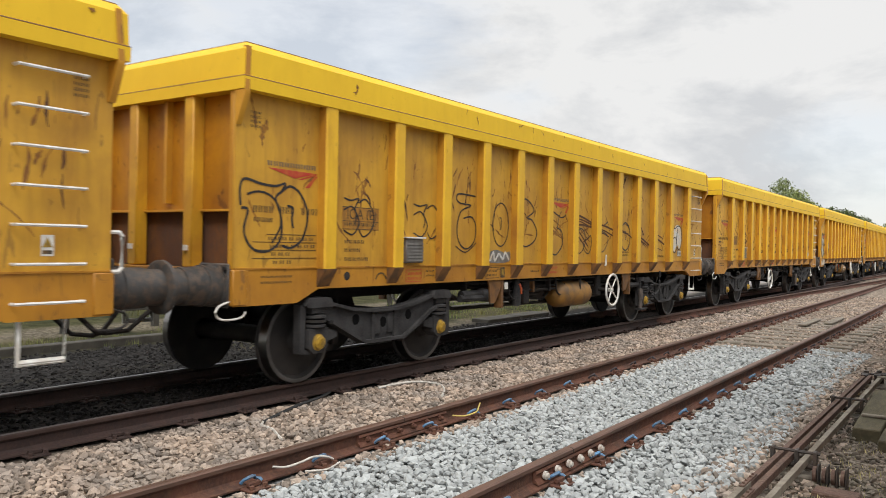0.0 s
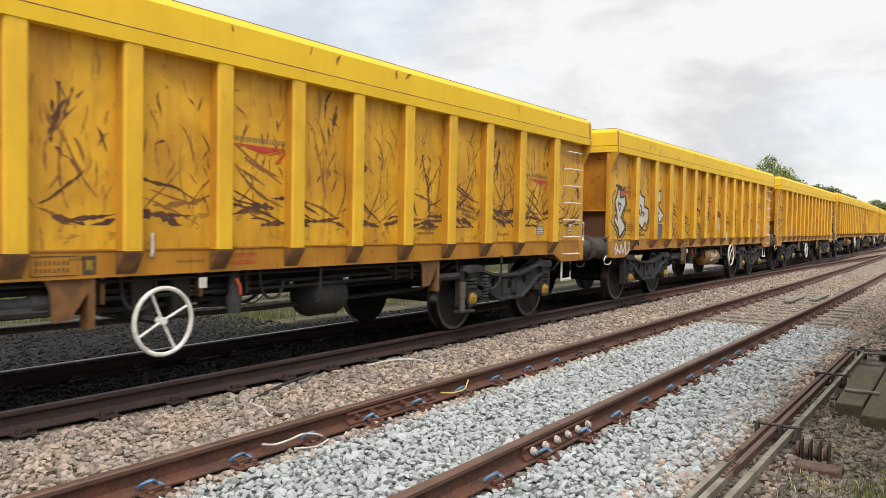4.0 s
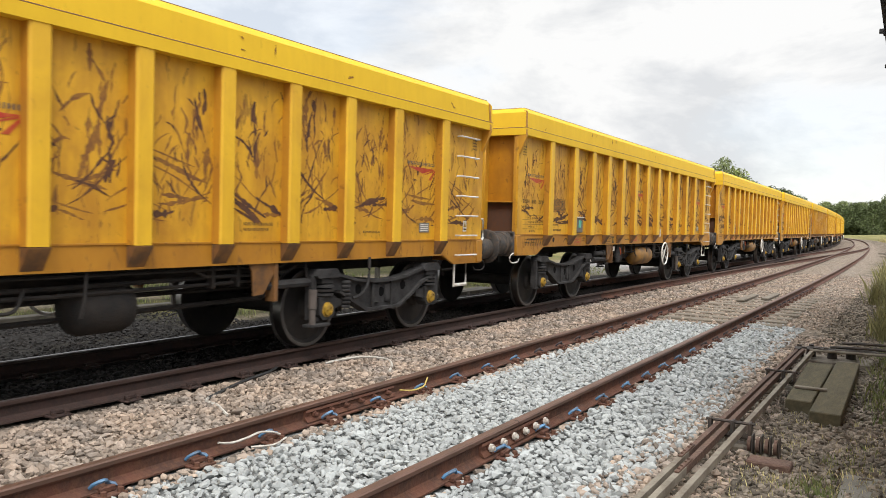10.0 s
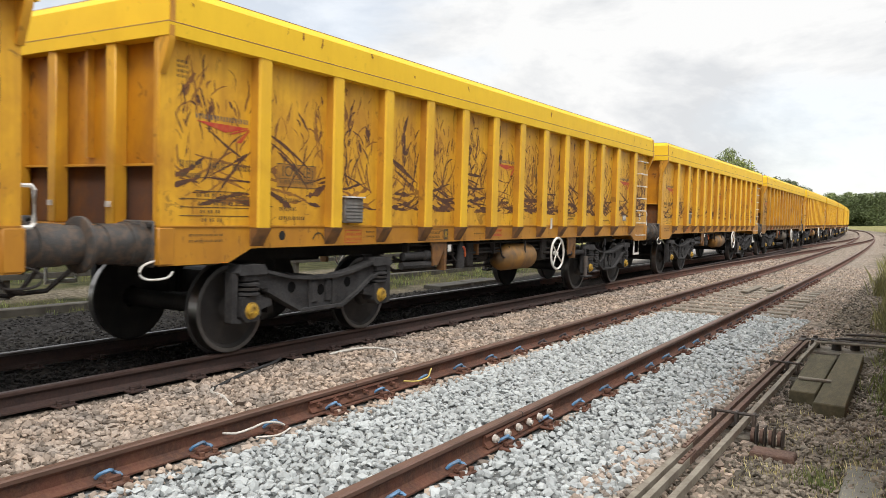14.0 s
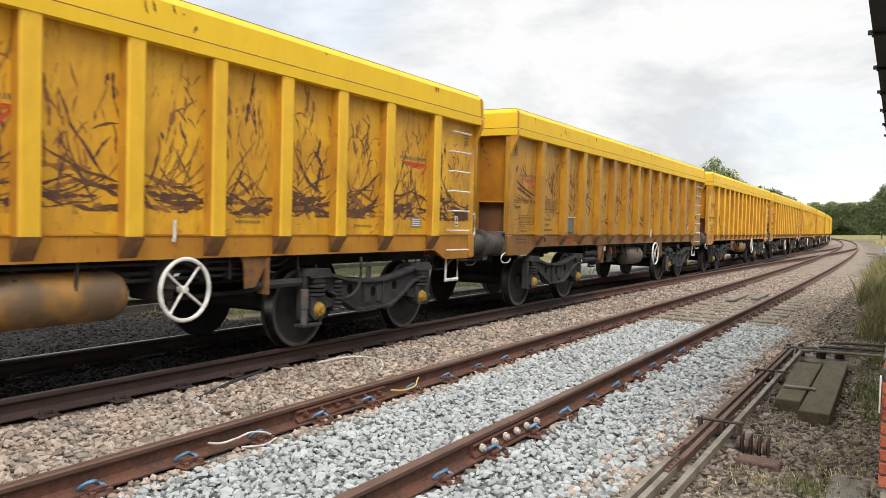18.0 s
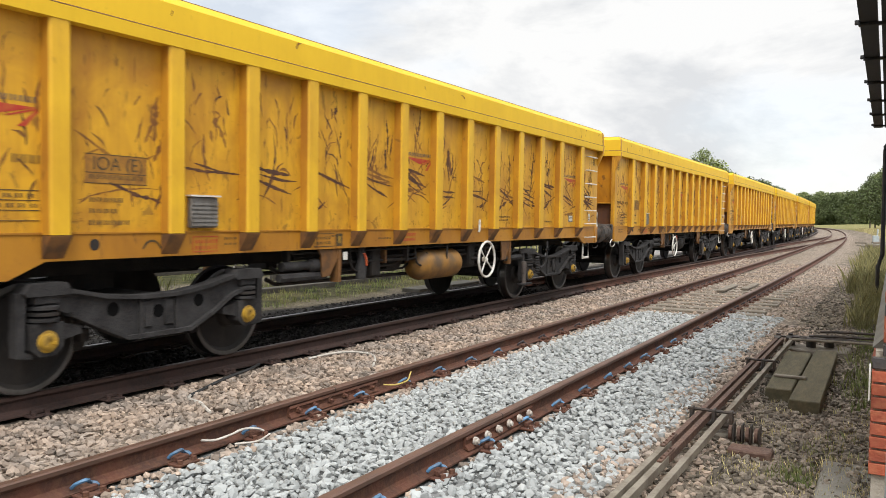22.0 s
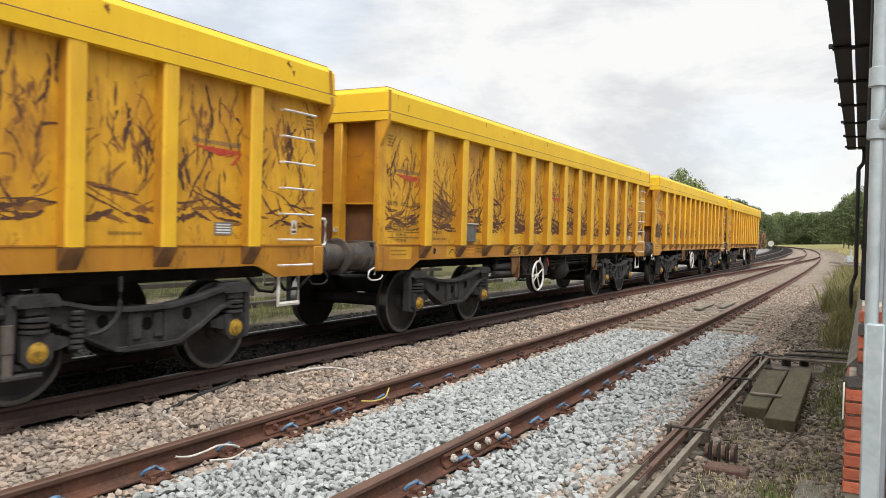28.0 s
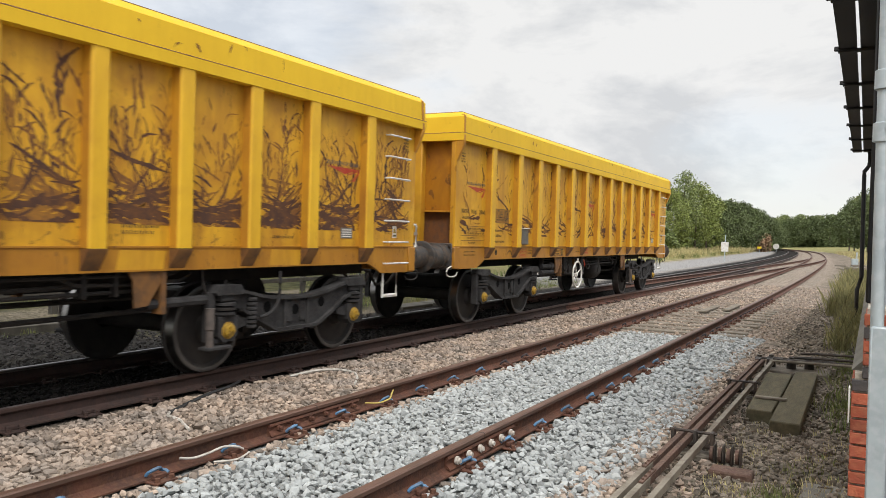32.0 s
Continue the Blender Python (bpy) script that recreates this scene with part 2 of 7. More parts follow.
BOGIE = material("dusty_bogie_casting", (0.040, 0.039, 0.0395), 0.85, second=(0.015, 0.0145, 0.015), scale=5, amount=0.85, third=(0.08, 0.066, 0.058), amount3=0.25, bump=0.35, per="object", spec=0.3)
NIGHT = material("unlit_hollow", (0.004, 0.004, 0.004), 0.9, spec=0.1)
DAMPER = material("dusty_brown_damper", (0.11, 0.09, 0.078), 0.8, second=(0.06, 0.05, 0.045), scale=9, amount=0.7, per="object")
BUFFER = material("scuffed_grey_buffer", (0.050, 0.046, 0.043), 0.6, second=(0.021, 0.0195, 0.018), scale=4, amount=0.8, third=(0.16, 0.10, 0.06), scale3=16, amount3=0.4, per="object", bump=0.2)
WHEEL = material("brake_dust_wheel", (0.022, 0.020, 0.019), 0.7, second=(0.045, 0.039, 0.035), scale=6, amount=0.6, bump=0.2, spec=0.3)
RIM = material("scuffed_rim_face", (0.12, 0.112, 0.105), 0.5, 0.4, second=(0.06, 0.055, 0.05), scale=8, amount=0.6)
TREAD = material("polished_tread", (0.35, 0.34, 0.33), 0.3, 1.0, second=(0.2, 0.18, 0.16), scale=8)
CAP_YELLOW = material("yellow_axle_cap", (0.42, 0.25, 0.02), 0.6, second=(0.10, 0.06, 0.02), scale=14, amount=0.7)
WHITE = material("white_painted_steel", (0.72, 0.71, 0.67), 0.55, second=(0.40, 0.33, 0.25), scale=9, amount=0.5, per="object")
TANK = material("rusty_yellow_tank", (0.30, 0.145, 0.025), 0.6, second=(0.08, 0.055, 0.035), scale=3.5, amount=0.85, per="object", bump=0.1)
TANK_DULL = material("dull_grimed_tank", (0.12, 0.095, 0.065), 0.7, second=(0.06, 0.05, 0.04), scale=3.5, amount=0.8, per="object", bump=0.1)
PLATE_GREY = material("grey_document_box", (0.19, 0.18, 0.165), 0.6, second=(0.10, 0.08, 0.06), scale=9, amount=0.6)
INK = material("black_lettering", (0.045, 0.035, 0.02), 0.6, second=(0.22, 0.11, 0.02), scale=30, amount=0.5)
SPRAY = material("black_spray_paint", (0.02, 0.018, 0.02), 0.5, second=(0.05, 0.04, 0.03), scale=20)
CHROME_SPRAY = material("silver_spray_paint", (0.60, 0.60, 0.585), 0.45, second=(0.66, 0.50, 0.27), scale=6, amount=0.75, third=(0.36, 0.36, 0.36), scale3=26, amount3=0.5, stretch=(1, 0.6, 2.4))
LOGO_RED = material("logo_red", (0.42, 0.035, 0.02), 0.5, second=(0.5, 0.16, 0.03), scale=12, amount=0.5)
LOGO_BLUE = material("logo_blue", (0.07, 0.07, 0.085), 0.5, second=(0.20, 0.13, 0.05), scale=12, amount=0.5)
RAIL_RUST = material("rusty_rail_web", (0.105, 0.038, 0.022), 0.85, second=(0.045, 0.024, 0.017), scale=5, amount=0.7, third=(0.15, 0.07, 0.035), scale3=30, bump=0.25)
RAIL_SOOT = material("sooty_brown_rail_web", (0.040, 0.020, 0.016), 0.85, second=(0.020, 0.013, 0.011), scale=5, amount=0.7, third=(0.06, 0.03, 0.02), scale3=30, bump=0.25)
RAIL_HEAD = material("dull_rail_head", (0.125, 0.066, 0.046), 0.55, 0.3, second=(0.08, 0.045, 0.03), scale=3, amount=0.7)
CLIP_BLUE = material("blue_rail_clip", (0.09, 0.21, 0.36), 0.5, second=(0.06, 0.06, 0.07), scale=18, amount=0.6, per="object", spread=0.25)
CONCRETE = material("weathered_concrete", (0.17, 0.16, 0.135), 0.9, second=(0.10, 0.095, 0.08), scale=4, amount=0.7, third=(0.12, 0.12, 0.09), bump=0.3)
SLEEPER = material("weathered_sleeper_timber", (0.22, 0.195, 0.16), 0.9, spec=0.2, second=(0.12, 0.10, 0.078), scale=4, amount=0.8, stretch=(0.6, 6, 6), third=(0.26, 0.23, 0.19), scale3=12, bump=0.5, bump_scale=30, per="object")
STONE_WHITE = material("fresh_grey_ballast", (0.355, 0.37, 0.365), 0.85, second=(0.29, 0.305, 0.30), scale=2, amount=0.5, per="island", spec=0.15, spread=0.2, bump=0.2, bump_scale=80)
STONE_BROWN = material("weathered_pink_ballast", (0.335, 0.262, 0.205), 0.9, second=(0.24, 0.208, 0.18), scale=2.5, amount=0.8, per="island", spec=0.2, spread=0.45, bump=0.2, bump_scale=80)
# stones under and behind the train: its shade is mixed into their colour
STONE_SOOT_SHADE = material("sooty_ballast", (0.018, 0.016, 0.0145), 0.95, spec=0.2, second=(0.010, 0.009, 0.0085), scale=1.5, amount=0.7, per="island", spread=0.5, bump=0.3, bump_scale=80)
STONE_GREY_SHADE = material("dull_grey_ballast", (0.026, 0.024, 0.023), 0.95, spec=0.2, second=(0.013, 0.012, 0.012), scale=1.5, amount=0.7, per="island", spread=0.55, bump=0.3, bump_scale=80)
STONE_CESS = material("cess_gravel", (0.185, 0.155, 0.122), 0.9, second=(0.10, 0.088, 0.07), scale=1.5, amount=0.7, per="island", spec=0.2, spread=0.55, bump=0.3, bump_scale=80)
SCRAPE_DARK = material("dark_rust_scrape", (0.075, 0.032, 0.018), 0.85, second=(0.17, 0.066, 0.017), scale=9, amount=0.6, third=(0.045, 0.024, 0.019), scale3=40, per="object")
SCRAPE_BROWN = material("brown_rust_scrape", (0.21, 0.085, 0.018), 0.8, second=(0.36, 0.16, 0.015), scale=7, amount=0.7, third=(0.10, 0.05, 0.02), scale3=40, per="object")

# ---- mesh helpers ----
def box(bm, x0, x1, y0, y1, z0, z1, bevel=0.0):
    vs = [bm.verts.new((x, y, z)) for z in (z0, z1) for x, y in ((x0, y0), (x1, y0), (x1, y1), (x0, y1))]
    fs = [bm.faces.new([vs[i] for i in f]) for f in ((3, 2, 1, 0), (4, 5, 6, 7), (0, 1, 5, 4), (1, 2, 6, 5), (2, 3, 7, 6), (3, 0, 4, 7))]
    if bevel:
        bmesh.ops.bevel(bm, geom=list({e for f in fs for e in f.edges}), offset=bevel, segments=1, affect="EDGES")
    return bm


def prism(bm, outline, place_a, place_b):
    """A prism of a 2D outline; place_a and place_b turn an outline point into the two end points."""
    a = [bm.verts.new(place_a(*p)) for p in outline]
    b = [bm.verts.new(place_b(*p)) for p in outline]
    n = len(outline)
    bm.faces.new(a)
    bm.faces.new(b[::-1])
    for i in range(n):
        bm.faces.new((a[i], b[i], b[(i + 1) % n], a[(i + 1) % n]))
    return bm


def prism_x(bm, outline, x0, x1):
    return prism(bm, outline, lambda y, z: (x0, y, z), lambda y, z: (x1, y, z))


def prism_y(bm, outline, y0, y1):
    return prism(bm, outline, lambda x, z: (x, y0, z), lambda x, z: (x, y1, z))


def tube(bm, points, r, n=6, closed=False):
    pts = [Vector(p) for p in points]
    rings = []
    m = len(pts)
    for i, p in enumerate(pts):
        a = pts[(i - 1) % m] if closed or i else p
        b = pts[(i + 1) % m] if closed or i < m - 1 else p
        d = (b - a).normalized()
        u = d.cross(Vector((0, 0, 1)))
        if u.length < 0.05:
            u = d.cross(Vector((0, 1, 0)))
        u.normalize()
        v = d.cross(u)
        rings.append([bm.verts.new(p + r * (math.cos(k * math.tau / n) * u + math.sin(k * math.tau / n) * v)) for k in range(n)])
    for i in range(m if closed else m - 1):
        a, b = rings[i], rings[(i + 1) % m]
        for k in range(n):
            f = bm.faces.new((a[k], a[(k + 1) % n], b[(k + 1) % n], b[k]))
            f.smooth = True
    if not closed:
        bm.faces.new(rings[0][::-1])
        bm.faces.new(rings[-1])
    return bm


def lathe(bm, profile, centre, axis="x", n=24, caps=True):
    """Turns a profile of (along, radius) round an axis through centre."""
    rings = []
    c = Vector(centre)
    for along, r in profile:
        ring = []
        for k in range(n):
            s, t = math.sin(k * math.tau / n) * r, math.cos(k * math.tau / n) * r
            ring.append(bm.verts.new(c + Vector((along, s, t) if axis == "x" else (s, along, t) if axis == "y" else (s, t, along))))
        rings.append(ring)
    for a, b in zip(rings, rings[1:]):
        for k in range(n):
            f = bm.faces.new((a[k], a[(k + 1) % n], b[(k + 1) % n], b[k]))
            f.smooth = True
    for ring in (rings[0], rings[-1]) if caps else ():
        if profile[rings.index(ring)][1] > 1e-4:
            bm.faces.new(ring)
    return bm


def mesh_of(name, bm, mat, sharp=38):
    bmesh.ops.recalc_face_normals(bm, faces=bm.faces)
    me = bpy.data.meshes.new(name)
    bm.to_mesh(me)
    bm.free()
    me.materials.append(mat)
    if sharp:
        me.set_sharp_from_angle(angle=radians(sharp))
    return me


def part(name, bm, mat, parent=None, label="", at=None):
    """Links a bmesh (or a mesh that several pieces share) as one mesh object under a thing or a part."""
    me = bm if isinstance(bm, bpy.types.Mesh) else mesh_of(name, bm, mat)
    ob = new(name, me)
    if parent is not None:
        ob.parent = parent
    if at is not None:
        ob.matrix_basis = at
    return tagged(ob, label)


def empty(name, m=None):
    ob = new(name)
    ob.empty_display_size = 0.3
    if m is not None:
        ob.matrix_basis = m
    return ob


def raw_mesh(name, verts, faces, mat, smooth=False):
    """A mesh from numpy arrays of points and of equal-sided faces."""
    me = bpy.data.meshes.new(name)
    k = faces.shape[1]
    me.vertices.add(len(verts))
    me.vertices.foreach_set("co", np.ascontiguousarray(verts, dtype=np.float32).ravel())
    me.loops.add(faces.size)
    me.loops.foreach_set("vertex_index", np.ascontiguousarray(faces, dtype=np.int32).ravel())
    me.polygons.add(len(faces))
    me.polygons.foreach_set("loop_start", np.arange(0, faces.size, k, dtype=np.int32))
    me.update(calc_edges=True)
    me.polygons.foreach_set("use_smooth", np.full(len(faces), smooth))
    me.materials.append(mat)
    return me

# ---- the line of the tracks ----
TRAIN_X, NEAR_X, HALF_GAUGE = -6.495, -3.180, 0.7525


def bend(y):
    """How far the tracks have curved to the left at y."""
    d = max(0.0, y - 15.0) ** 2 / 3150.0
    return d + max(0.0, min(y, 260.0) - 150.0) ** 2 / 1900.0 + max(0.0, y - 260.0) * 0.09


def crossover(y):
    u = min(1.0, max(0.0, (y - 12.0) / 83.0))
    return TRAIN_X + (NEAR_X - TRAIN_X) * u * u * (3 - 2 * u)


def ground_z(x, y):
    """Height of the ballast and earth; rail tops are at 0."""
    z = -0.185
    if x > -2.2:
        z -= 0.055 * min(1.0, (x + 2.2) / 0.9)
    if x > -0.5:
        z += 0.05 * min(1.0, (x + 0.5) / 0.5) * min(1.0, max(0.0, (9.0 - y) / 3.0))
    b = x + bend(y)
    if -5.75 < b < -3.95:
        z += 0.02 - 0.06 * abs((b + 4.85) / 0.9) ** 2
    if b < -7.4:
        z -= 0.14 * min(1.0, (-7.4 - b) / 1.2)
    if b < -11.5:
        z += 0.10 * min(1.0, (-11.5 - b) / 2.5)
    if b < -13.0 and y > 30:
        z += min(1.6, 0.06 * (-13.0 - b))
    if b > 1.5 and y > 40:
        z += min(1.0, 0.04 * (b - 1.5))
    far = min(1.0, max(0.0, (abs(x) + abs(y) - 300) / 600))
    return z * (1 - far) - 0.3 * far


# ---- ground ----
def ground_material():
    m = material("trackside_ground", (0.2, 0.17, 0.14), 0.95, spec=0.06)
    nodes, links = m.node_tree.nodes, m.node_tree.links
    bsdf = nodes["Principled BSDF"]
    pos = nodes.new("ShaderNodeTexCoord").outputs["Object"]

    def noise_tex(s, detail=6.0, rough=0.6):
        n = nodes.new("ShaderNodeTexNoise")
        n.inputs["Scale"].default_value, n.inputs["Detail"].default_value, n.inputs["Roughness"].default_value = s, detail, rough
        links.new(pos, n.inputs["Vector"])
        return n.outputs["Fac"]

    def ranged(v, a, b, c=0.0, d=1.0):
        r = nodes.new("ShaderNodeMapRange")
        for k, x in zip(("From Min", "From Max", "To Min", "To Max"), (a, b, c, d)):
            r.inputs[k].default_value = x
        links.new(v, r.inputs["Value"])
        return r.outputs[0]

    def op(kind, a, b):
        n = nodes.new("ShaderNodeMath")
        n.operation = kind
        for i, x in enumerate((a, b)):
            if isinstance(x, (int, float)):
                n.inputs[i].default_value = x
            else:
                links.new(x, n.inputs[i])
        return n.outputs[0]

    def mix(fac, a, b):
        mx = nodes.new("ShaderNodeMix")
        mx.data_type = "RGBA"
        links.new(fac, mx.inputs["Factor"])
        for key, v in (("A", a), ("B", b)):
            if isinstance(v, tuple):
                mx.inputs[key].default_value = (*v, 1)
            else:
                links.new(v, mx.inputs[key])
        return mx.outputs["Result"]

    split = nodes.new("ShaderNodeSeparateXYZ")
    links.new(pos, split.inputs[0])
    x, y = split.outputs[0], split.outputs[1]
    wob = op("MULTIPLY", op("SUBTRACT", noise_tex(0.6), 0.5), 1.2)
    d = op("MAXIMUM", op("SUBTRACT", y, 15.0), 0.0)
    d2 = op("MAXIMUM", op("SUBTRACT", y, 150.0), 0.0)
    curve = op("ADD", op("DIVIDE", op("MULTIPLY", d, d), 3150.0), op("DIVIDE", op("MULTIPLY", d2, d2), 1900.0))
    b = op("ADD", op("ADD", x, curve), wob)
    cells = nodes.new("ShaderNodeTexVoronoi")
    cells.inputs["Scale"].default_value = 21.0
    links.new(pos, cells.inputs["Vector"])
    grain = nodes.new("ShaderNodeSeparateColor")
    links.new(cells.outputs["Color"], grain.inputs[0])
    stone = mix(grain.outputs[0], (0.10, 0.082, 0.066), (0.34, 0.28, 0.225))
    # track bed and bank, both darkened to stand for the train's shade
    shaded_bed_stone = mix(grain.outputs[1], (0.008, 0.007, 0.0065), (0.035, 0.03, 0.026))
    shaded_bank_stone = mix(grain.outputs[1], (0.008, 0.0075, 0.007), (0.032, 0.03, 0.028))
    cess_stone = mix(grain.outputs[1], (0.055, 0.047, 0.037), (0.17, 0.145, 0.11))
    # ground below the fresh stones, darkened as the shade in their gaps
    fresh = mix(grain.outputs[2], (0.09, 0.092, 0.09), (0.22, 0.225, 0.22))
    grey_stone = mix(grain.outputs[1], (0.17, 0.165, 0.16), (0.31, 0.30, 0.29))
    grass = mix(ranged(noise_tex(0.35), 0.4, 0.6), (0.10, 0.115, 0.04), (0.28, 0.23, 0.11))
    grass = mix(ranged(noise_tex(6.0), 0.35, 0.7), grass, (0.20, 0.19, 0.08))
    # near bank grass, darkened in colour for the shade behind the train
    shaded_bank_grass = mix(ranged(noise_tex(1.5), 0.38, 0.62), (0.020, 0.022, 0.011), (0.065, 0.058, 0.028))
    out = stone
    out = mix(op("MULTIPLY", ranged(b, -5.65, -5.8), ranged(b, -9.6, -8.8)), out, shaded_bed_stone)           # train's track bed, with the shade under it in the colour
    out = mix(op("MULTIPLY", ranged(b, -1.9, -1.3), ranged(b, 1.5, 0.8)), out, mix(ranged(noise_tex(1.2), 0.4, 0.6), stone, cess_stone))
    out = mix(op("MULTIPLY", ranged(b, -7.5, -7.8), ranged(b, -9.9, -9.4)), out, shaded_bank_stone)
    near = op("MULTIPLY", ranged(y, 13.6, 12.6), op("MULTIPLY", ranged(x, -3.95, -3.9), ranged(x, -1.45, -1.6)))
    out = mix(near, out, fresh)
    left = op("MULTIPLY", ranged(b, -9.2, -10.2), ranged(b, -13.6, -12.8))
    out = mix(left, out, mix(ranged(y, 24, 34), shaded_bank_grass, grey_stone))
    out = mix(op("MULTIPLY", op("MULTIPLY", ranged(b, -9.2, -9.6), ranged(b, -11.8, -11.2)), ranged(y, 9.2, 8.2)), out, shaded_bank_stone)
    # weeds nearer than y 26 are darkened for that shade too
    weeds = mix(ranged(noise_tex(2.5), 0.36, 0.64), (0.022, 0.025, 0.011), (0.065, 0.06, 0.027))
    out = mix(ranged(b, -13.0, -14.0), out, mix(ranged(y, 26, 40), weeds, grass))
    out = mix(op("MULTIPLY", ranged(b, 0.9, 1.6), ranged(y, 19, 22)), out, grass)
    links.new(out, bsdf.inputs["Base Color"])
    bp = nodes.new("ShaderNodeBump")
    bp.inputs["Strength"].default_value, bp.inputs["Distance"].default_value = 0.8, 0.03
    links.new(cells.outputs["Distance"], bp.inputs["Height"])
    links.new(bp.outputs[0], bsdf.inputs["Normal"])
    return m


GROUND = ground_material()


def build_ground():
    xs = np.unique(np.concatenate([np.linspace(-3000, -120, 14), np.linspace(-120, -14, 40), np.linspace(-14, 3, 90), np.linspace(3, 40, 20), np.linspace(40, 3000, 14)]))
    ys = np.unique(np.concatenate([np.linspace(-3000, -250, 10), np.linspace(-250, 0, 26), np.linspace(0, 30, 120), np.linspace(30, 300, 110), np.linspace(300, 4000, 18)]))
    verts = np.array([(x, y, ground_z(x, y) + (0.012 * noise.noise((x * 1.7, y * 1.7, 0)) if abs(x) < 20 and -10 < y < 60 else 0)) for y in ys for x in xs])
    nx, ny = len(xs), len(ys)
    i, j = np.meshgrid(np.arange(nx - 1), np.arange(ny - 1))
    a = (j * nx + i).ravel()
    faces = np.stack([a, a + 1, a + nx + 1, a + nx], 1)
    ob = new("ground", raw_mesh("ground", verts, faces, GROUND, True))
    tagged(ob, "trackside ground of mixed ballast, cinders and dry grass", "ground", kind="structure")


build_ground()

# ---- rails ----
RAIL_FOOT = [(-0.07, -0.159), (0.07, -0.159), (0.07, -0.148), (0.02, -0.128), (0.0085, -0.115), (0.0085, -0.055), (0.028, -0.038), (0.035, -0.03),
             (-0.035, -0.03), (-0.028, -0.038), (-0.0085, -0.055), (-0.0085, -0.115), (-0.02, -0.128), (-0.07, -0.148)]
RAIL_TOP = [(-0.035, -0.03), (0.035, -0.03), (0.035, -0.008), (0.024, 0.0), (-0.024, 0.0), (-0.035, -0.008)]
RUN = [-260, -150, -60, -20, 0, 6, 12] + list(range(15, 60, 3)) + list(range(60, 300, 5)) + list(range(300, 420, 20))


def sweep(outline, xs, ys, mat, name):
    n = len(outline)
    verts = np.array([(x + u, y, w) for x, y in zip(xs, ys) for u, w in outline])
    quads = [(i * n + k, i * n + (k + 1) % n, (i + 1) * n + (k + 1) % n, (i + 1) * n + k) for i in range(len(ys) - 1) for k in range(n)]
    me = raw_mesh(name, verts, np.array(quads), mat)
    return me


# near running rail: the dark reflection of the underframe is put into its colour
RAIL_DIMMED = material("brown_worn_rail_head", (0.085, 0.055, 0.047), 0.5, 0.5, second=(0.05, 0.03, 0.025), scale=4, amount=0.6)
RAIL_BRIGHT = material("polished_rail_head", (0.16, 0.145, 0.135), 0.4, 0.8, second=(0.07, 0.055, 0.05), scale=4, amount=0.6)


def build_rail(track, centre, side, ys, top=RAIL_HEAD, words="dull worn running surface", web=RAIL_RUST):
    xs = [centre(y) + side * HALF_GAUGE - bend(y) for y in ys]
    rail = part("rail", sweep(RAIL_FOOT, xs, ys, web, "rail"), None, track, "rust-brown flat-bottom steel rail")
    part("rail_head", sweep(RAIL_TOP, xs, ys, top, "rail_head"), None, rail, words)
    return rail


train_track = tagged(empty("railway_track"), "running line with rusty rails on dark ballast", "railway track", kind="structure")
near_track = tagged(empty("railway_track"), "siding track with rusty rails, blue clips and fresh ballast", "railway track", kind="structure")
link_track = tagged(empty("railway_track"), "crossover track linking the two lines", "railway track", kind="structure")
for side in (-1, 1):
    build_rail(train_track, lambda y: TRAIN_X, side, RUN, RAIL_BRIGHT if side < 0 else RAIL_DIMMED, "polished running surface", RAIL_SOOT)
    build_rail(near_track, lambda y: NEAR_X, side, RUN)
    build_rail(link_track, crossover, side, [y for y in range(16, 96, 4)])

import itertools

# ---- box wagons ----
HW, SK, LENGTH = 1.195, 1.085, 12.98          # body in drawing units, drawn out by DRAW below
DRAW, SPACING, BODY, BOGIE_AT = 1.029, 14.52, 12.98 * 1.029, 2.11
REAR_BOGIE = 10.98
DRUM_X, DRUM_Y = 0.74, 7.2
POSTS = [1.08, 2.13, 3.02, 3.88, 4.74, 5.60, 6.45, 7.30, 8.16, 9.02, 9.88, 10.77, 11.82]
HOOD_OUT = [(HW - 0.01, 2.69), (HW + 0.008, 2.695), (HW + 0.010, 2.80), (HW - 0.001, 2.812), (HW - 0.008, 3.035), (HW - 0.058, 3.098), (HW - 0.070, 3.108), (HW - 0.12, 3.108), (SK - 0.06, 2.70)]
HOOD_CREASE = [(HW + 0.0105, 2.799), (HW + 0.0115, 2.802), (HW + 0.003, 2.8105), (HW - 0.02, 2.80)]
HOOD_RIM = [(HW - 0.061, 3.103), (HW - 0.063, 3.106), (HW - 0.069, 3.1115), (HW - 0.08, 3.10)]


def hood(edge, section=HOOD_OUT):
    """One side of the hood, mitred at both ends; edge 0 near side, 1 rear, 2 far side, 3 front."""
    bm = bmesh.new()
    half_l = LENGTH / 2
    def corner(sx, sy):
        return [bm.verts.new((sx * u, half_l + sy * (half_l + u - HW + (0.01 if sy < 0 else 0.05)), z)) for u, z in section]
    order = [(1, -1), (1, 1), (-1, 1), (-1, -1), (1, -1)]
    a, b = corner(*order[edge]), corner(*order[edge + 1])
    n = len(a)
    for i in range(n):
        bm.faces.new((a[i], a[(i + 1) % n], b[(i + 1) % n], b[i]))
    bm.faces.new(a[::-1])
    bm.faces.new(b)
    return bm


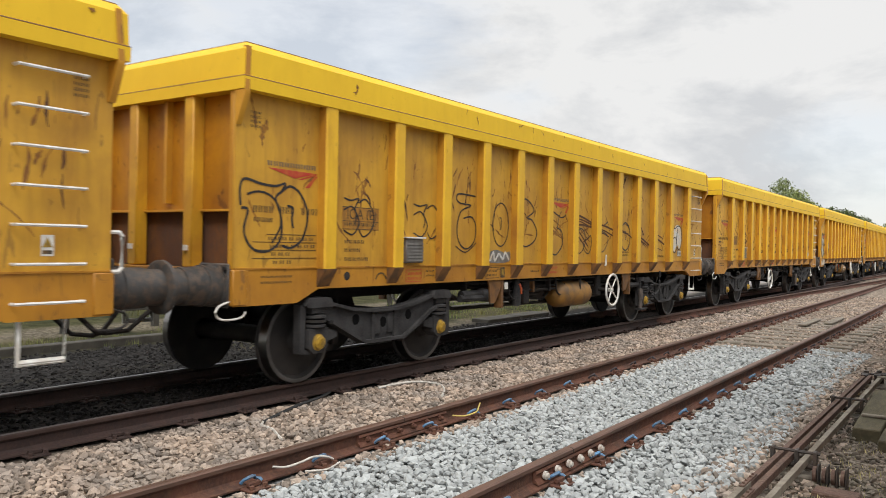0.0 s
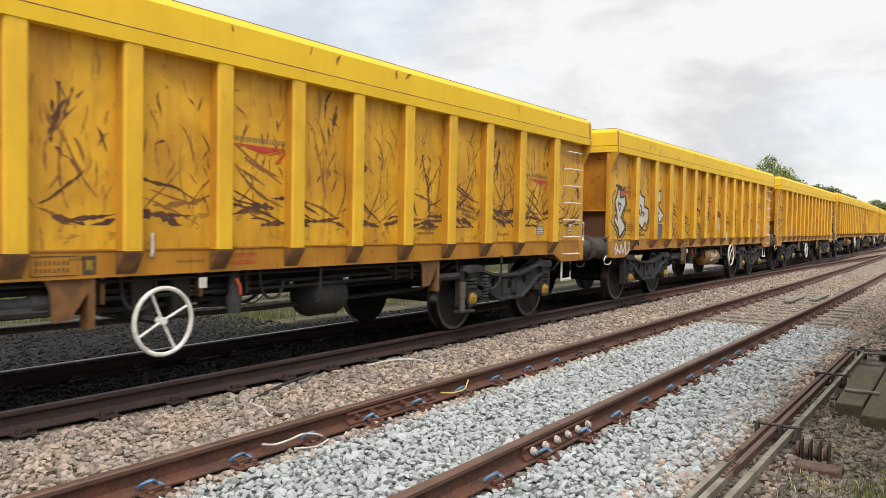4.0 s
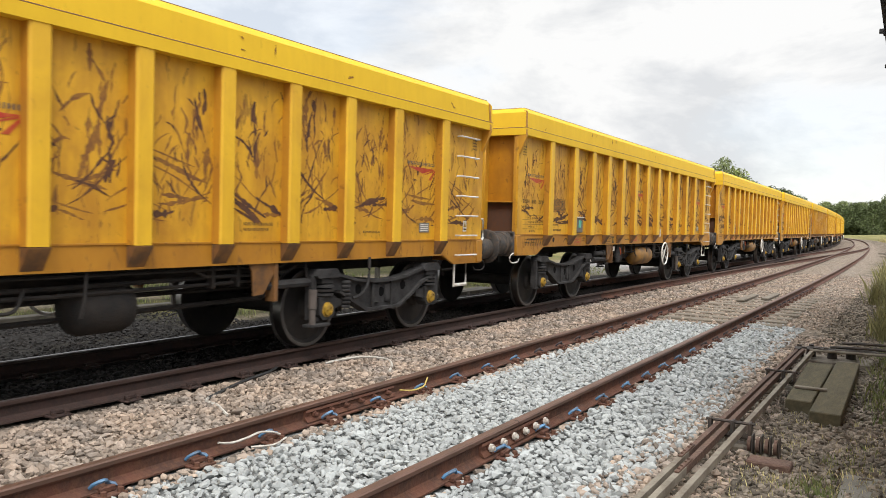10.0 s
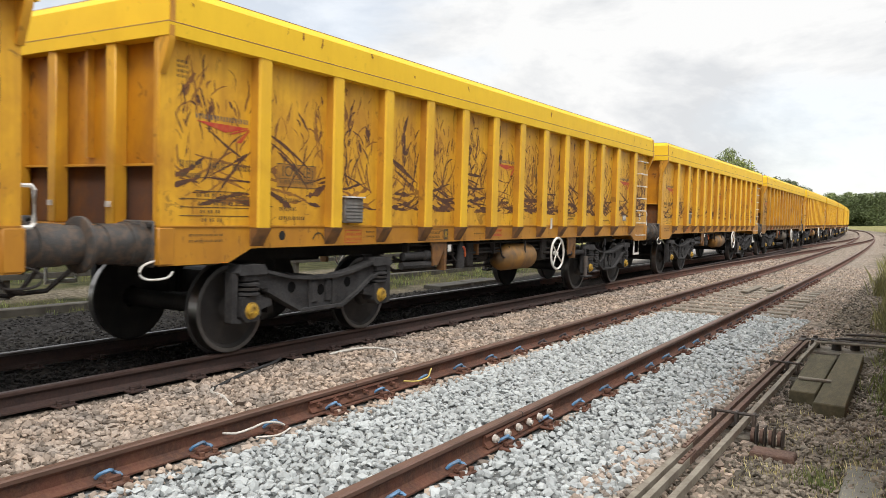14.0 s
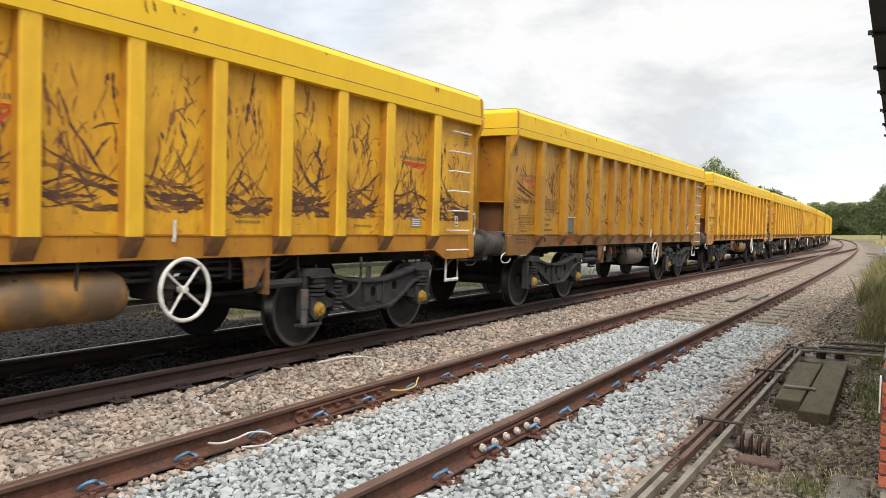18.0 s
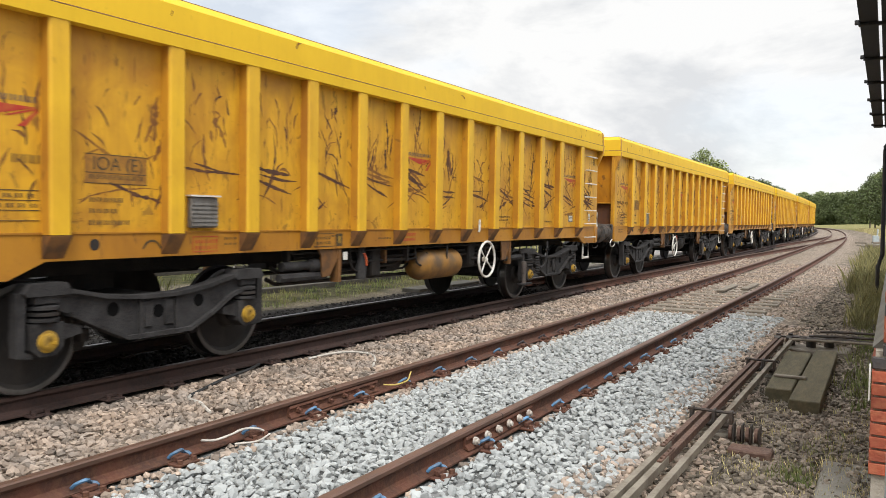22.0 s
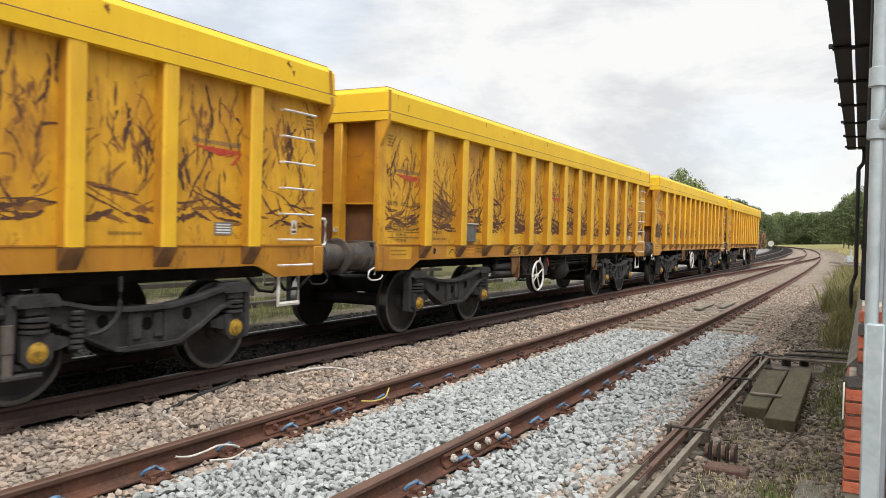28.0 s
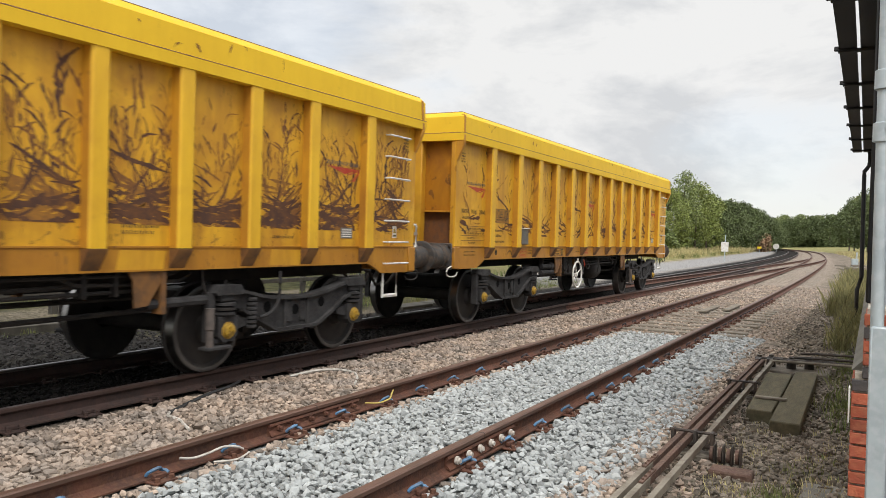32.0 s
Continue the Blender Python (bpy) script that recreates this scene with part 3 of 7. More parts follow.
def stroke(points, width, x, dy=0.0, dz=0.0, s=1.0, closed=False):
    """A painted line: a flat band along points (y, z), 1.5 mm thick, on the plane x."""
    bm = bmesh.new()
    pts = [Vector((dy + s * p[0], dz + s * p[1])) for p in points]
    if closed:
        pts.append(pts[0])
    prev = None
    for i, p in enumerate(pts):
        a, b = pts[max(i - 1, 0)], pts[min(i + 1, len(pts) - 1)]
        d = (b - a).normalized()
        nrm = Vector((-d.y, d.x)) * width / 2
        cur = [bm.verts.new((xx, q.x, q.y)) for xx in (x, x + 0.0015) for q in (p - nrm, p + nrm)]
        if prev:
            for k, j in ((0, 1), (1, 3), (3, 2), (2, 0)):
                bm.faces.new((prev[k], prev[j], cur[j], cur[k]))
        prev = cur
    return bm


def smooth_line(points, steps=5):
    """Catmull-Rom through (y, z) points."""
    out = []
    for i in range(len(points) - 1):
        p0, p1, p2, p3 = points[max(i - 1, 0)], points[i], points[i + 1], points[min(i + 2, len(points) - 1)]
        for k in range(steps):
            t = k / steps
            out.append(tuple(0.5 * (2 * b + (c - a) * t + (2 * a - 5 * b + 4 * c - d) * t * t + (3 * b - a - 3 * c + d) * t ** 3) for a, b, c, d in zip(p0, p1, p2, p3)))
    return out + [tuple(points[-1])]


def lettering(words, tall, y, z, x):
    """Stencilled words on a side, in the built-in typeface."""
    cu = bpy.data.curves.new("lettering", "FONT")
    cu.body, cu.size, cu.extrude = words, tall * 1.4, 0.0006
    ob = bpy.data.objects.new("lettering", cu)
    me = bpy.data.meshes.new_from_object(ob)
    bpy.data.objects.remove(ob)
    me.transform(Matrix(((0, 0, 1, x + 0.001), (1, 0, 0, y), (0, 1, 0, z), (0, 0, 0, 1))))
    me.materials.clear()
    me.materials.append(INK)
    return me


def plate(outline, x, thick=0.0015):
    bm = bmesh.new()
    return prism_x(bm, outline, x, x + thick)


def side_frame_mesh(x0, x1):
    bm = bmesh.new()
    outline = [(-1.06, 0.70), (-1.06, 0.80), (-0.84, 0.80), (-0.52, 0.73), (-0.2, 0.70), (0.2, 0.70), (0.52, 0.74), (0.84, 0.81), (1.06, 0.80), (1.06, 0.70),
               (0.84, 0.64), (0.60, 0.50), (0.33, 0.375), (-0.33, 0.375), (-0.60, 0.50), (-0.84, 0.62)]
    prism_x(bm, outline, x0 + 0.035, x1 - 0.035)
    for pts in (outline[1:9], outline[9:16]):                       # proud top and bottom flanges
        for (ya, za), (yb, zb) in zip(pts, pts[1:]):
            prism_x(bm, [(ya, za - 0.02), (yb, zb - 0.02), (yb, zb + 0.014), (ya, za + 0.014)], x0 - 0.01, x1 + 0.014)
    for y in (-0.19, 0.19):                                         # bolster column ribs
        box(bm, x0, x1 - 0.008, y - 0.02, y + 0.02, 0.38, 0.71)
    return bm


def build_bogie(wagon, yc, rear):
    for s in (-1, 1):
        x0, x1 = sorted((s * 0.96, s * 1.08))
        frame_part = part("side_frame", side_frame_mesh(x0, x1), BOGIE, wagon, "grey dusty cast bogie side frame", at=pose(0, yc, 0))
        for ya in (-1.04, 1.04):
            outer = 1 if ya > 0 else -1
            bm = bmesh.new()
            xa, xb = sorted((s * 0.93, s * 1.11))
            prism_x(bm, [(ya - 0.19, 0.80), (ya - 0.14, 0.87), (ya + 0.14, 0.87), (ya + 0.19, 0.80), (ya + 0.17, 0.775), (ya - 0.17, 0.775)], xa, xb)
            box(bm, xa + 0.02, xb - 0.02, ya - 0.10, ya + 0.10, 0.71, 0.78, 0.01)
            part("spring_housing", bm, BOGIE, frame_part)
            for k in range(3):
                bm = bmesh.new()
                lathe(bm, [(0.575 + 0.045 * k, 0.085), (0.582 + 0.045 * k, 0.115), (0.605 + 0.045 * k, 0.115), (0.612 + 0.045 * k, 0.085)], (s * 1.02, ya, 0), "z", 14)
                part("spring_disc", bm, STEEL_DARK if k % 2 else BOGIE, frame_part)
            bm = bmesh.new()
            xa, xb = sorted((s * 0.94, s * 1.085))
            prism_x(bm, [(ya - 0.13, 0.57), (ya + 0.13, 0.57), (ya + 0.125, 0.38), (ya + 0.07, 0.325), (ya - 0.07, 0.325), (ya - 0.125, 0.38)], xa, xb)
            part("axle_box", bm, BOGIE, frame_part)
            bm = bmesh.new()
            prism_x(bm, [(ya + outer * 0.15, 0.80), (ya + outer * 0.225, 0.80), (ya + outer * 0.22, 0.33), (ya + outer * 0.10, 0.31), (ya + outer * 0.10, 0.345), (ya + outer * 0.16, 0.37)], xa + 0.02, xb - 0.03)
            part("pedestal_leg", bm, BOGIE, frame_part)
            bm = bmesh.new()
            prism_x(bm, [(ya - outer * 0.12, 0.56), (ya - outer * 0.30, 0.52), (ya - outer * 0.30, 0.46), (ya - outer * 0.12, 0.42)], xa + 0.02, xb - 0.03)
            part("box_arm", bm, BOGIE, frame_part)
        if rear:
            bm = bmesh.new()
            for k in range(7):
                lathe(bm, [(0.42 + 0.045 * k, 0.04), (0.43 + 0.045 * k, 0.058), (0.45 + 0.045 * k, 0.058), (0.46 + 0.045 * k, 0.04)], (s * 1.06, -0.70, 0), "z", 12)
            part("coil_spring", bm, BOGIE, frame_part, "exposed coil spring")
            bm = bmesh.new()
            tube(bm, [(s * 1.10, y, z) for y, z in smooth_line([(-0.32, 0.98), (-0.33, 0.72), (-0.40, 0.60), (-0.52, 0.54), (-0.62, 0.53)], 4)], 0.018, 6)
            part("brake_pipe", bm, BOGIE, frame_part)
            bm = bmesh.new()
            lathe(bm, [(0.32, 0.0), (0.32, 0.036), (0.48, 0.036), (0.485, 0.044), (0.68, 0.044), (0.68, 0.0)], (s * 1.075, -1.235, 0), "z", 12)
            part("damper", bm, DAMPER, frame_part, "dusty brown vertical damper")
            part("damper_foot", box(bmesh.new(), *sorted((s * 0.98, s * 1.12)), -1.29, -0.99, 0.29, 0.325, 0.008), BOGIE, frame_part)
        # flat near-black discs paint the shade inside the holes
        for yh in (-0.45, 0.0, 0.45):
            bm = bmesh.new()
            lathe(bm, [(s * 1.046, 0.058), (s * 1.048, 0.0)], (0, yh, 0.615 if yh else 0.56), "x", 14)
            part("lightening_hole", bm, NIGHT, frame_part)
        for ya, yb in ((-0.165, -0.06), (0.06, 0.165)):
            part("bolster_end", box(bmesh.new(), *sorted((s * 0.95, s * 1.065)), ya, yb, 0.43, 0.66, 0.012), BOGIE, frame_part)
    bm = bmesh.new()
    box(bm, -1.0, 1.0, yc - 0.16, yc + 0.16, 0.45, 0.70, 0.03)
    part("bolster", bm, STEEL_DARK, wagon)
    for ya in (-0.60, 0.60):
        bm = bmesh.new()
        box(bm, -0.9, 0.9, yc + ya - 0.04, yc + ya + 0.04, 0.36, 0.46)
        for s in (-1, 1):
            box(bm, *sorted((s * 0.68, s * 0.82)), yc + ya - 0.05, yc + ya + 0.05, 0.28, 0.60)
        part("brake_beam", bm, STEEL_DARK, wagon)


WHEEL_R = 0.432


def build_wheelset(wagon, y):
    axle_bm = bmesh.new()
    lathe(axle_bm, [(-1.08, 0.06), (-0.95, 0.065), (-0.86, 0.09), (0.86, 0.09), (0.95, 0.065), (1.08, 0.06)], (0, 0, 0), "x", 12)
    axle = part("wheelset", axle_bm, STEEL_DARK, wagon, "dark axle with brake-dusted wheels", at=pose(0, y, WHEEL_R))
    for s in (-1, 1):
        bm = bmesh.new()
        prof = [(0.665, 0.12), (0.69, 0.35), (0.672, 0.38), (0.672, 0.452), (0.69, 0.460), (0.705, WHEEL_R + 0.005)]
        lathe(bm, [(s * a, r) for a, r in prof], (0, 0, 0), "x", 36, False)
        lathe(bm, [(s * a, r) for a, r in [(0.812, WHEEL_R - 0.003), (0.812, 0.38), (0.775, 0.355), (0.80, 0.15), (0.85, 0.13), (0.87, 0.09)]], (0, 0, 0), "x", 36, False)
        wheel = part("wheel", bm, WHEEL, axle, "brake-dusted disc wheel")
        bm = bmesh.new()
        lathe(bm, [(s * 0.705, WHEEL_R + 0.005), (s * 0.812, WHEEL_R - 0.003)], (0, 0, 0), "x", 36, False)
        part("tread", bm, TREAD, axle, "polished steel tread")
        bm = bmesh.new()
        lathe(bm, [(s * 0.8125, WHEEL_R - 0.004), (s * 0.8145, WHEEL_R - 0.007), (s * 0.8145, 0.395), (s * 0.8125, 0.388)], (0, 0, 0), "x", 36, False)
        part("rim_face", bm, RIM, axle, "scuffed grey rim face")
        bm = bmesh.new()
        lathe(bm, [(s * 1.05, 0.085), (s * 1.085, 0.085), (s * 1.09, 0.068), (s * 1.115, 0.066), (s * 1.12, 0.056), (s * 1.12, 0.0)], (0, 0, 0), "x", 16)
        for k in range(3):
            an = k * math.tau / 3 + 0.4
            lathe(bm, [(s * 1.115, 0.014), (s * 1.134, 0.014), (s * 1.134, 0.0)], (0, 0.036 * math.sin(an), 0.036 * math.cos(an)), "x", 6)
        part("axle_cap", bm, CAP_YELLOW, axle, "yellow axle end cap with three bolts")
    return axle


def seam(k, yy):
    """The strip that covers the mitred hood corner."""
    bm = bmesh.new()
    prism(bm, [(0, 0), (-0.05, 0), (0, 0.05)], lambda a, b: (k * (HW + 0.014 + a), yy(-0.012 + b), 2.68), lambda a, b: (k * (HW - 0.004 + a), yy(0.012 + b), 3.06))
    return bm


def build_end(wagon, y, s):
    """An end wall; s is -1 at the front and 1 at the rear."""
    def yy(a):
        return y - s * a
    def slab(bm, x0, x1, a, b, z0, z1, bev=0.0):
        return box(bm, x0, x1, *sorted((yy(a), yy(b))), z0, z1, bev)
    part("end_panel", slab(bmesh.new(), -SK + 0.031, SK - 0.031, 0.13, 0.16, 1.68, 2.72), END, wagon, "rust-stained recessed end panel")
    part("lower_end_panel", slab(bmesh.new(), -SK + 0.031, SK - 0.031, 0.17, 0.20, 1.17, 1.678), END_RUST_SHADE, wagon, "rusty lower end plate, coloured darker for the shade between wagons")
    for k in (-1, 1):
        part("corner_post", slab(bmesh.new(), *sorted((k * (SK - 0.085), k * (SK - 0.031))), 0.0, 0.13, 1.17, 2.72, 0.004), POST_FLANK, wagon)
        part("end_post", slab(bmesh.new(), k * 0.43 - 0.065, k * 0.43 + 0.065, 0.0, 0.128, 1.17, 2.72, 0.01), END_POST, wagon)
        gus = prism_y(bmesh.new(), [(k * SK, 2.69), (k * (HW + 0.014), 2.69), (k * (HW + 0.014), 2.66), (k * (SK + 0.014), 2.40), (k * SK, 2.40)], *sorted((yy(-0.012), yy(0.045))))
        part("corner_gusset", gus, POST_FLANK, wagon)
        part("corner_seam", seam(k, yy), SILL, wagon, "rust-stained folded hood corner strip")
    part("end_stiffener", slab(bmesh.new(), -0.02, 0.02, 0.06, 0.129, 1.75, 2.72), POST_FLANK, wagon)
    for x0, x1 in ((-SK + 0.06, -0.50), (-0.36, 0.36), (0.50, SK - 0.06)):
        part("end_rib", slab(bmesh.new(), x0, x1, 0.085, 0.13, 1.668, 1.690, 0.003), POST_FLANK, wagon, "thin ledge below the upper end panel")
    part("headstock", slab(bmesh.new(), -SK - 0.02, SK + 0.02, -0.02, 0.14, 0.86, 1.165, 0.008), SILL, wagon, "orange-brown headstock")
    for k in (-1, 1):
        part("end_lamp_bracket", slab(bmesh.new(), k * 0.43 - 0.02, k * 0.43 + 0.02, -0.03, 0.0, 1.32, 1.37), WHITE, wagon)
        bm = bmesh.new()
        lathe(bm, [(yy(-0.02), 0.19), (yy(-0.05), 0.19), (yy(-0.06), 0.168), (yy(-0.16), 0.168), (yy(-0.165), 0.178), (yy(-0.19), 0.178), (yy(-0.195), 0.164), (yy(-0.40), 0.160), (yy(-0.405), 0.148), (yy(-0.545), 0.148), (yy(-0.56), 0.214), (yy(-0.582), 0.220), (yy(-0.594), 0.2), (yy(-0.597), 0.0)], (k * 0.87, 0, 1.03), "y", 20)
        part("buffer", bm, BUFFER, wagon, "scuffed grey steel buffer")
        part("buffer_flange", slab(bmesh.new(), k * 0.87 - 0.2, k * 0.87 + 0.2, -0.045, -0.021, 0.84, 1.22, 0.012), BUFFER, wagon)
        for bx, bz in itertools.product((-0.16, 0.16), (0.88, 1.18)):
            part("flange_bolt", slab(bmesh.new(), k * 0.87 + bx - 0.02, k * 0.87 + bx + 0.02, -0.07, -0.046, bz - 0.02, bz + 0.02, 0.006), STEEL_DARK, wagon)
        bm = bmesh.new()
        tube(bm, [(k * 1.06, yy(a), z) for a, z in smooth_line([(0.0, 0.9), (-0.13, 0.86), (-0.16, 0.79), (-0.08, 0.745), (0.10, 0.75), (0.16, 0.80)], 3)], 0.010, 6)
        part("shunter_handle", bm, WHITE if s < 0 else STEEL_DARK, wagon)
    bm = bmesh.new()
    box(bm, -0.05, 0.05, *sorted((yy(-0.30), yy(0))), 0.98, 1.07, 0.01)
    tube(bm, [(0, yy(-0.28), 1.0), (0, yy(-0.42), 0.98), (0, yy(-0.5), 0.9), (0, yy(-0.44), 0.82)], 0.03, 6)
    part("coupling", bm, STEEL_DARK, wagon, "drawhook with screw coupling")
    for k, z in ((1, 0.60), (-1, 0.56)):
        part("brake_hose", tube(bmesh.new(), [(k * 0.22, yy(-0.02), 0.85), (k * 0.24, yy(-0.2), 0.81), (k * 0.2, yy(-0.42), z + 0.02), (k * 0.1, yy(-0.58), z)], 0.022, 6), STEEL_DARK, wagon, "black rubber brake hose")


def build_wagon(variant):
    """The open box wagon: variant 1 has the air tank beside the brake wheel on the near side, variant 2 the wheel further forward."""
    w = empty("box_wagon")
    panel_meshes = {}
    edges = [0.003] + POSTS + [LENGTH - 0.003]
    for s in (1, -1):
        for a, b in zip(edges, edges[1:]):
            wd = round((b - a) / 2, 3)
            if (wd, s) not in panel_meshes:
                panel_meshes[wd, s] = mesh_of("side_panel", box(bmesh.new(), *sorted((s * SK, s * (SK - 0.03))), -wd, wd, 1.17, 2.72), PANEL_LIGHT)
            part("side_panel", panel_meshes[wd, s], None, w, at=pose(0, (a + b) / 2, 0))
        bm = bmesh.new()
        q = 0.018
        sec = [(-0.085, SK), (0.085, SK), (0.085, HW - q), (0.085 - q, HW), (-0.085 + q, HW), (-0.085, HW - q)]
        prism(bm, sec, lambda y, x: (s * x, y, 1.165), lambda y, x: (s * x, y, 2.725))
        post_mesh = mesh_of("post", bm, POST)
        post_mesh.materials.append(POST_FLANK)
        # flanks take the darker paint: rust plus the shade beside each post
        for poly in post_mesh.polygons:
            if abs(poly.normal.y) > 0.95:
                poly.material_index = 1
        bm = bmesh.new()
        prism(bm, [(SK, 0.985), (SK, 1.162), (HW, 1.162), (HW, 1.15)], lambda x, z: (s * x, -0.085, z), lambda x, z: (s * x, 0.085, z))
        foot_mesh = mesh_of("post_foot", bm, GUSSET)
        for y in POSTS:
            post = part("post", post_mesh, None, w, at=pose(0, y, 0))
            part("post_foot", foot_mesh, None, post)
        sill = [(0.0, 0.85), (0.74, 0.85), (1.02, 0.972), (LENGTH - 1.02, 0.972), (LENGTH - 0.74, 0.85), (LENGTH, 0.85), (LENGTH, 1.168), (0, 1.168)]
        part("side_sill", prism_x(bmesh.new(), sill, *sorted((s * (SK - 0.03), s * (SK + 0.004)))), SILL, w, "orange-brown grimy side sill")
        part("sill_lip", box(bmesh.new(), *sorted((s * (SK - 0.01), s * (SK + 0.014))), 0.0, LENGTH, 1.168, 1.182), SILL, w)
        if s < 0:
            continue
        face = SK + 0.0018
        def row(name, y0, count, wide, gap, z0, tall, mat, x=face, label=""):
            bm = bmesh.new()
            for k in range(count):
                for ya, yb in ((0.0, 0.28), (0.62, 0.9)) if count > 1 else ((0.0, 1.0),):
                    prism_x(bm, [(y0 + gap * k + ya * wide, z0), (y0 + gap * k + yb * wide, z0), (y0 + gap * k + yb * wide, z0 + tall), (y0 + gap * k + ya * wide, z0 + tall)], x, x + 0.0015)
            ob = part(name, bm, mat, w, label)
            if count > 1:
                tagged(ob, label or "row of worn stencilled characters drawn as bars", kind="stuff")
        for ly in (0.36, 5.77, 11.10):
            row("logo_wordmark", ly, 9, 0.052, 0.068, 2.09, 0.042, LOGO_BLUE, label="worn dark blue wordmark drawn as bars")
            part("logo_wedge", plate([(ly, 2.07), (ly + 0.62, 2.06), (ly + 0.33, 1.995)], face), LOGO_RED, w, "red logo wedge")
            part("logo_stripe", plate([(ly + 0.36, 1.985), (ly + 0.42, 1.99), (ly + 0.62, 2.045), (ly + 0.58, 2.05)], face), LOGO_RED, w)
            part("logo_stripe", plate([(ly + 0.46, 1.92), (ly + 0.52, 1.92), (ly + 0.62, 2.035), (ly + 0.59, 2.035)], face), LOGO_RED, w)
        for y0, count in ((0.20, 4), (0.52, 3), (0.78, 4)):
            row("number_row", y0, count, 0.045, 0.062, 1.668, 0.06, INK)
        row("type_row", 0.21, 5, 0.035, 0.045, 1.585, 0.04, INK)
        for k, (za, ya, yb) in enumerate(((1.475, 0.36, 0.98), (1.405, 0.2, 0.98), (1.335, 0.2, 0.98), (1.262, 0.2, 0.98))):
            row("data_line", ya, 1, yb - ya, 1, za, 0.006, INK)
            row("data_row", 0.38 + 0.02 * k, 7 if k < 2 else 3, 0.05, 0.085, za - 0.048, 0.03, INK)
        part("type_code", lettering("IOA (E)", 0.105, 1.40, 1.655, face), INK, w, "stencilled type code")
        for za, count in ((1.585, 8), (1.41, 5), (1.325, 4), (1.235, 6)):
            row("stencil_row", 1.38, count, 0.045, 0.062, za, 0.035, INK)
        part("class_panel", plate([(1.34, 1.55), (1.90, 1.55), (1.90, 1.77), (1.34, 1.77)], SK + 0.0002, 0.0014), CLASS_BROWN, w, "brown-grimed patch behind the type code")
        for za in (1.77, 1.63, 1.55):
            row("class_frame_line", 1.34, 1, 0.56, 1, za, 0.006, INK)
        for y0, za, count in ((8.45, 1.33, 7), (8.45, 1.28, 6), (10.25, 1.26, 6)):
            row("stencil_row", y0, count, 0.04, 0.055, za, 0.028, INK)
        for y0, za, count in ((5.2, 1.06, 5), (4.3, 1.10, 3), (2.75, 1.1, 3), (2.75, 1.05, 3), (0.3, 1.09, 7), (0.3, 1.04, 7)):
            row("stencil_row", y0, count, 0.04, 0.055, za, 0.02, INK, face + 0.004)
        for ya, yb, za, zb, ink in ((4.02, 4.36, 1.0, 1.135, INK), (5.72, 6.02, 1.035, 1.12, LOGO_RED), (2.38, 2.66, 1.0, 1.13, LOGO_RED)):
            part("label_frame", stroke([(ya, za), (yb, za), (yb, zb), (ya, zb)], 0.008, face + 0.0042, closed=True), ink, w, "thin painted label frame")
            row("label_row", ya + 0.03, 4, 0.05, 0.065, (za + zb) / 2 + 0.008, 0.03, ink, face + 0.004)
            row("label_row", ya + 0.03, 4, 0.05, 0.065, (za + zb) / 2 - 0.045, 0.03, ink, face + 0.004)
        part("label_square", plate([(4.39, 1.0), (4.50, 1.0), (4.50, 1.135), (4.39, 1.135)], face + 0.004), INK, w, "black square label on the sill")
        part("square_sign", plate([(4.42, 1.03), (4.47, 1.03), (4.47, 1.105), (4.42, 1.105)], face + 0.006), CAP_YELLOW, w)
        part("jacking_mark", stroke(smooth_line([(1.86, 1.04), (1.90, 1.09), (1.95, 1.105), (2.0, 1.09), (2.04, 1.04)], 3), 0.018, face + 0.004), INK, w)
        part("lashing_hole", lathe(bmesh.new(), [(face + 0.004, 0.045), (face + 0.006, 0.0)], (0, 1.42, 1.085), "x", 12), STEEL_DARK, w)
        for y0 in (0.16, LENGTH - 0.30):
            for k in range(4):
                row("stencil_row", y0, 3, 0.03, 0.04, 2.40 + 0.04 * k, 0.022, INK)
        part("data_plate", plate([(11.38, 1.27), (11.60, 1.27), (11.60, 1.39), (11.38, 1.39)], face, 0.004), PLATE_GREY, w, "small grey data plate")
        bm = bmesh.new()
        for k in range(4):
            prism_x(bm, [(11.40, 1.285 + 0.025 * k), (11.58, 1.285 + 0.025 * k), (11.58, 1.297 + 0.025 * k), (11.40, 1.297 + 0.025 * k)], face + 0.0045, face + 0.006)
        part("data_plate_text", bm, WHITE, w)
    for e in range(4):
        top = part("hood", mesh_of("hood", hood(e), HOOD, 20), None, w, "bright yellow folded top hood")
        part("hood_crease", hood(e, HOOD_CREASE), GUSSET, top, "dark weathered fold line")
        part("hood_rim", hood(e, HOOD_RIM), GUSSET, top, "dark scuffed top rim")
    part("floor_plate", box(bmesh.new(), -SK + 0.03, SK - 0.03, 0.16, LENGTH - 0.16, 1.10, 1.165), STEEL_DARK, w, "dark scraped steel floor")
    build_end(w, 0.0, -1)
    build_end(w, LENGTH, 1)
    bm = bmesh.new()
    for x in (-0.32, 0.32):
        box(bm, x - 0.04, x + 0.04, 0.14, LENGTH - 0.14, 0.80, 1.098)
    for y in [0.9] + [p for p in POSTS[2:-2]] + [12.0]:
        box(bm, -SK + 0.03, SK - 0.04, y - 0.04, y + 0.04, 0.96, 1.097)
    part("underframe", bm, STEEL_DARK, w, "dark steel underframe beams")
    for yc in (BOGIE_AT, REAR_BOGIE):
        build_bogie(w, yc, yc > 5)
        part("bolster_pivot", lathe(bmesh.new(), [(0.68, 0.28), (0.86, 0.28)], (0, yc, 0), "z", 16), STEEL_DARK, w)
    sets = [build_wheelset(w, yc + d) for yc in (BOGIE_AT, REAR_BOGIE) for d in (-1.04, 1.04)]
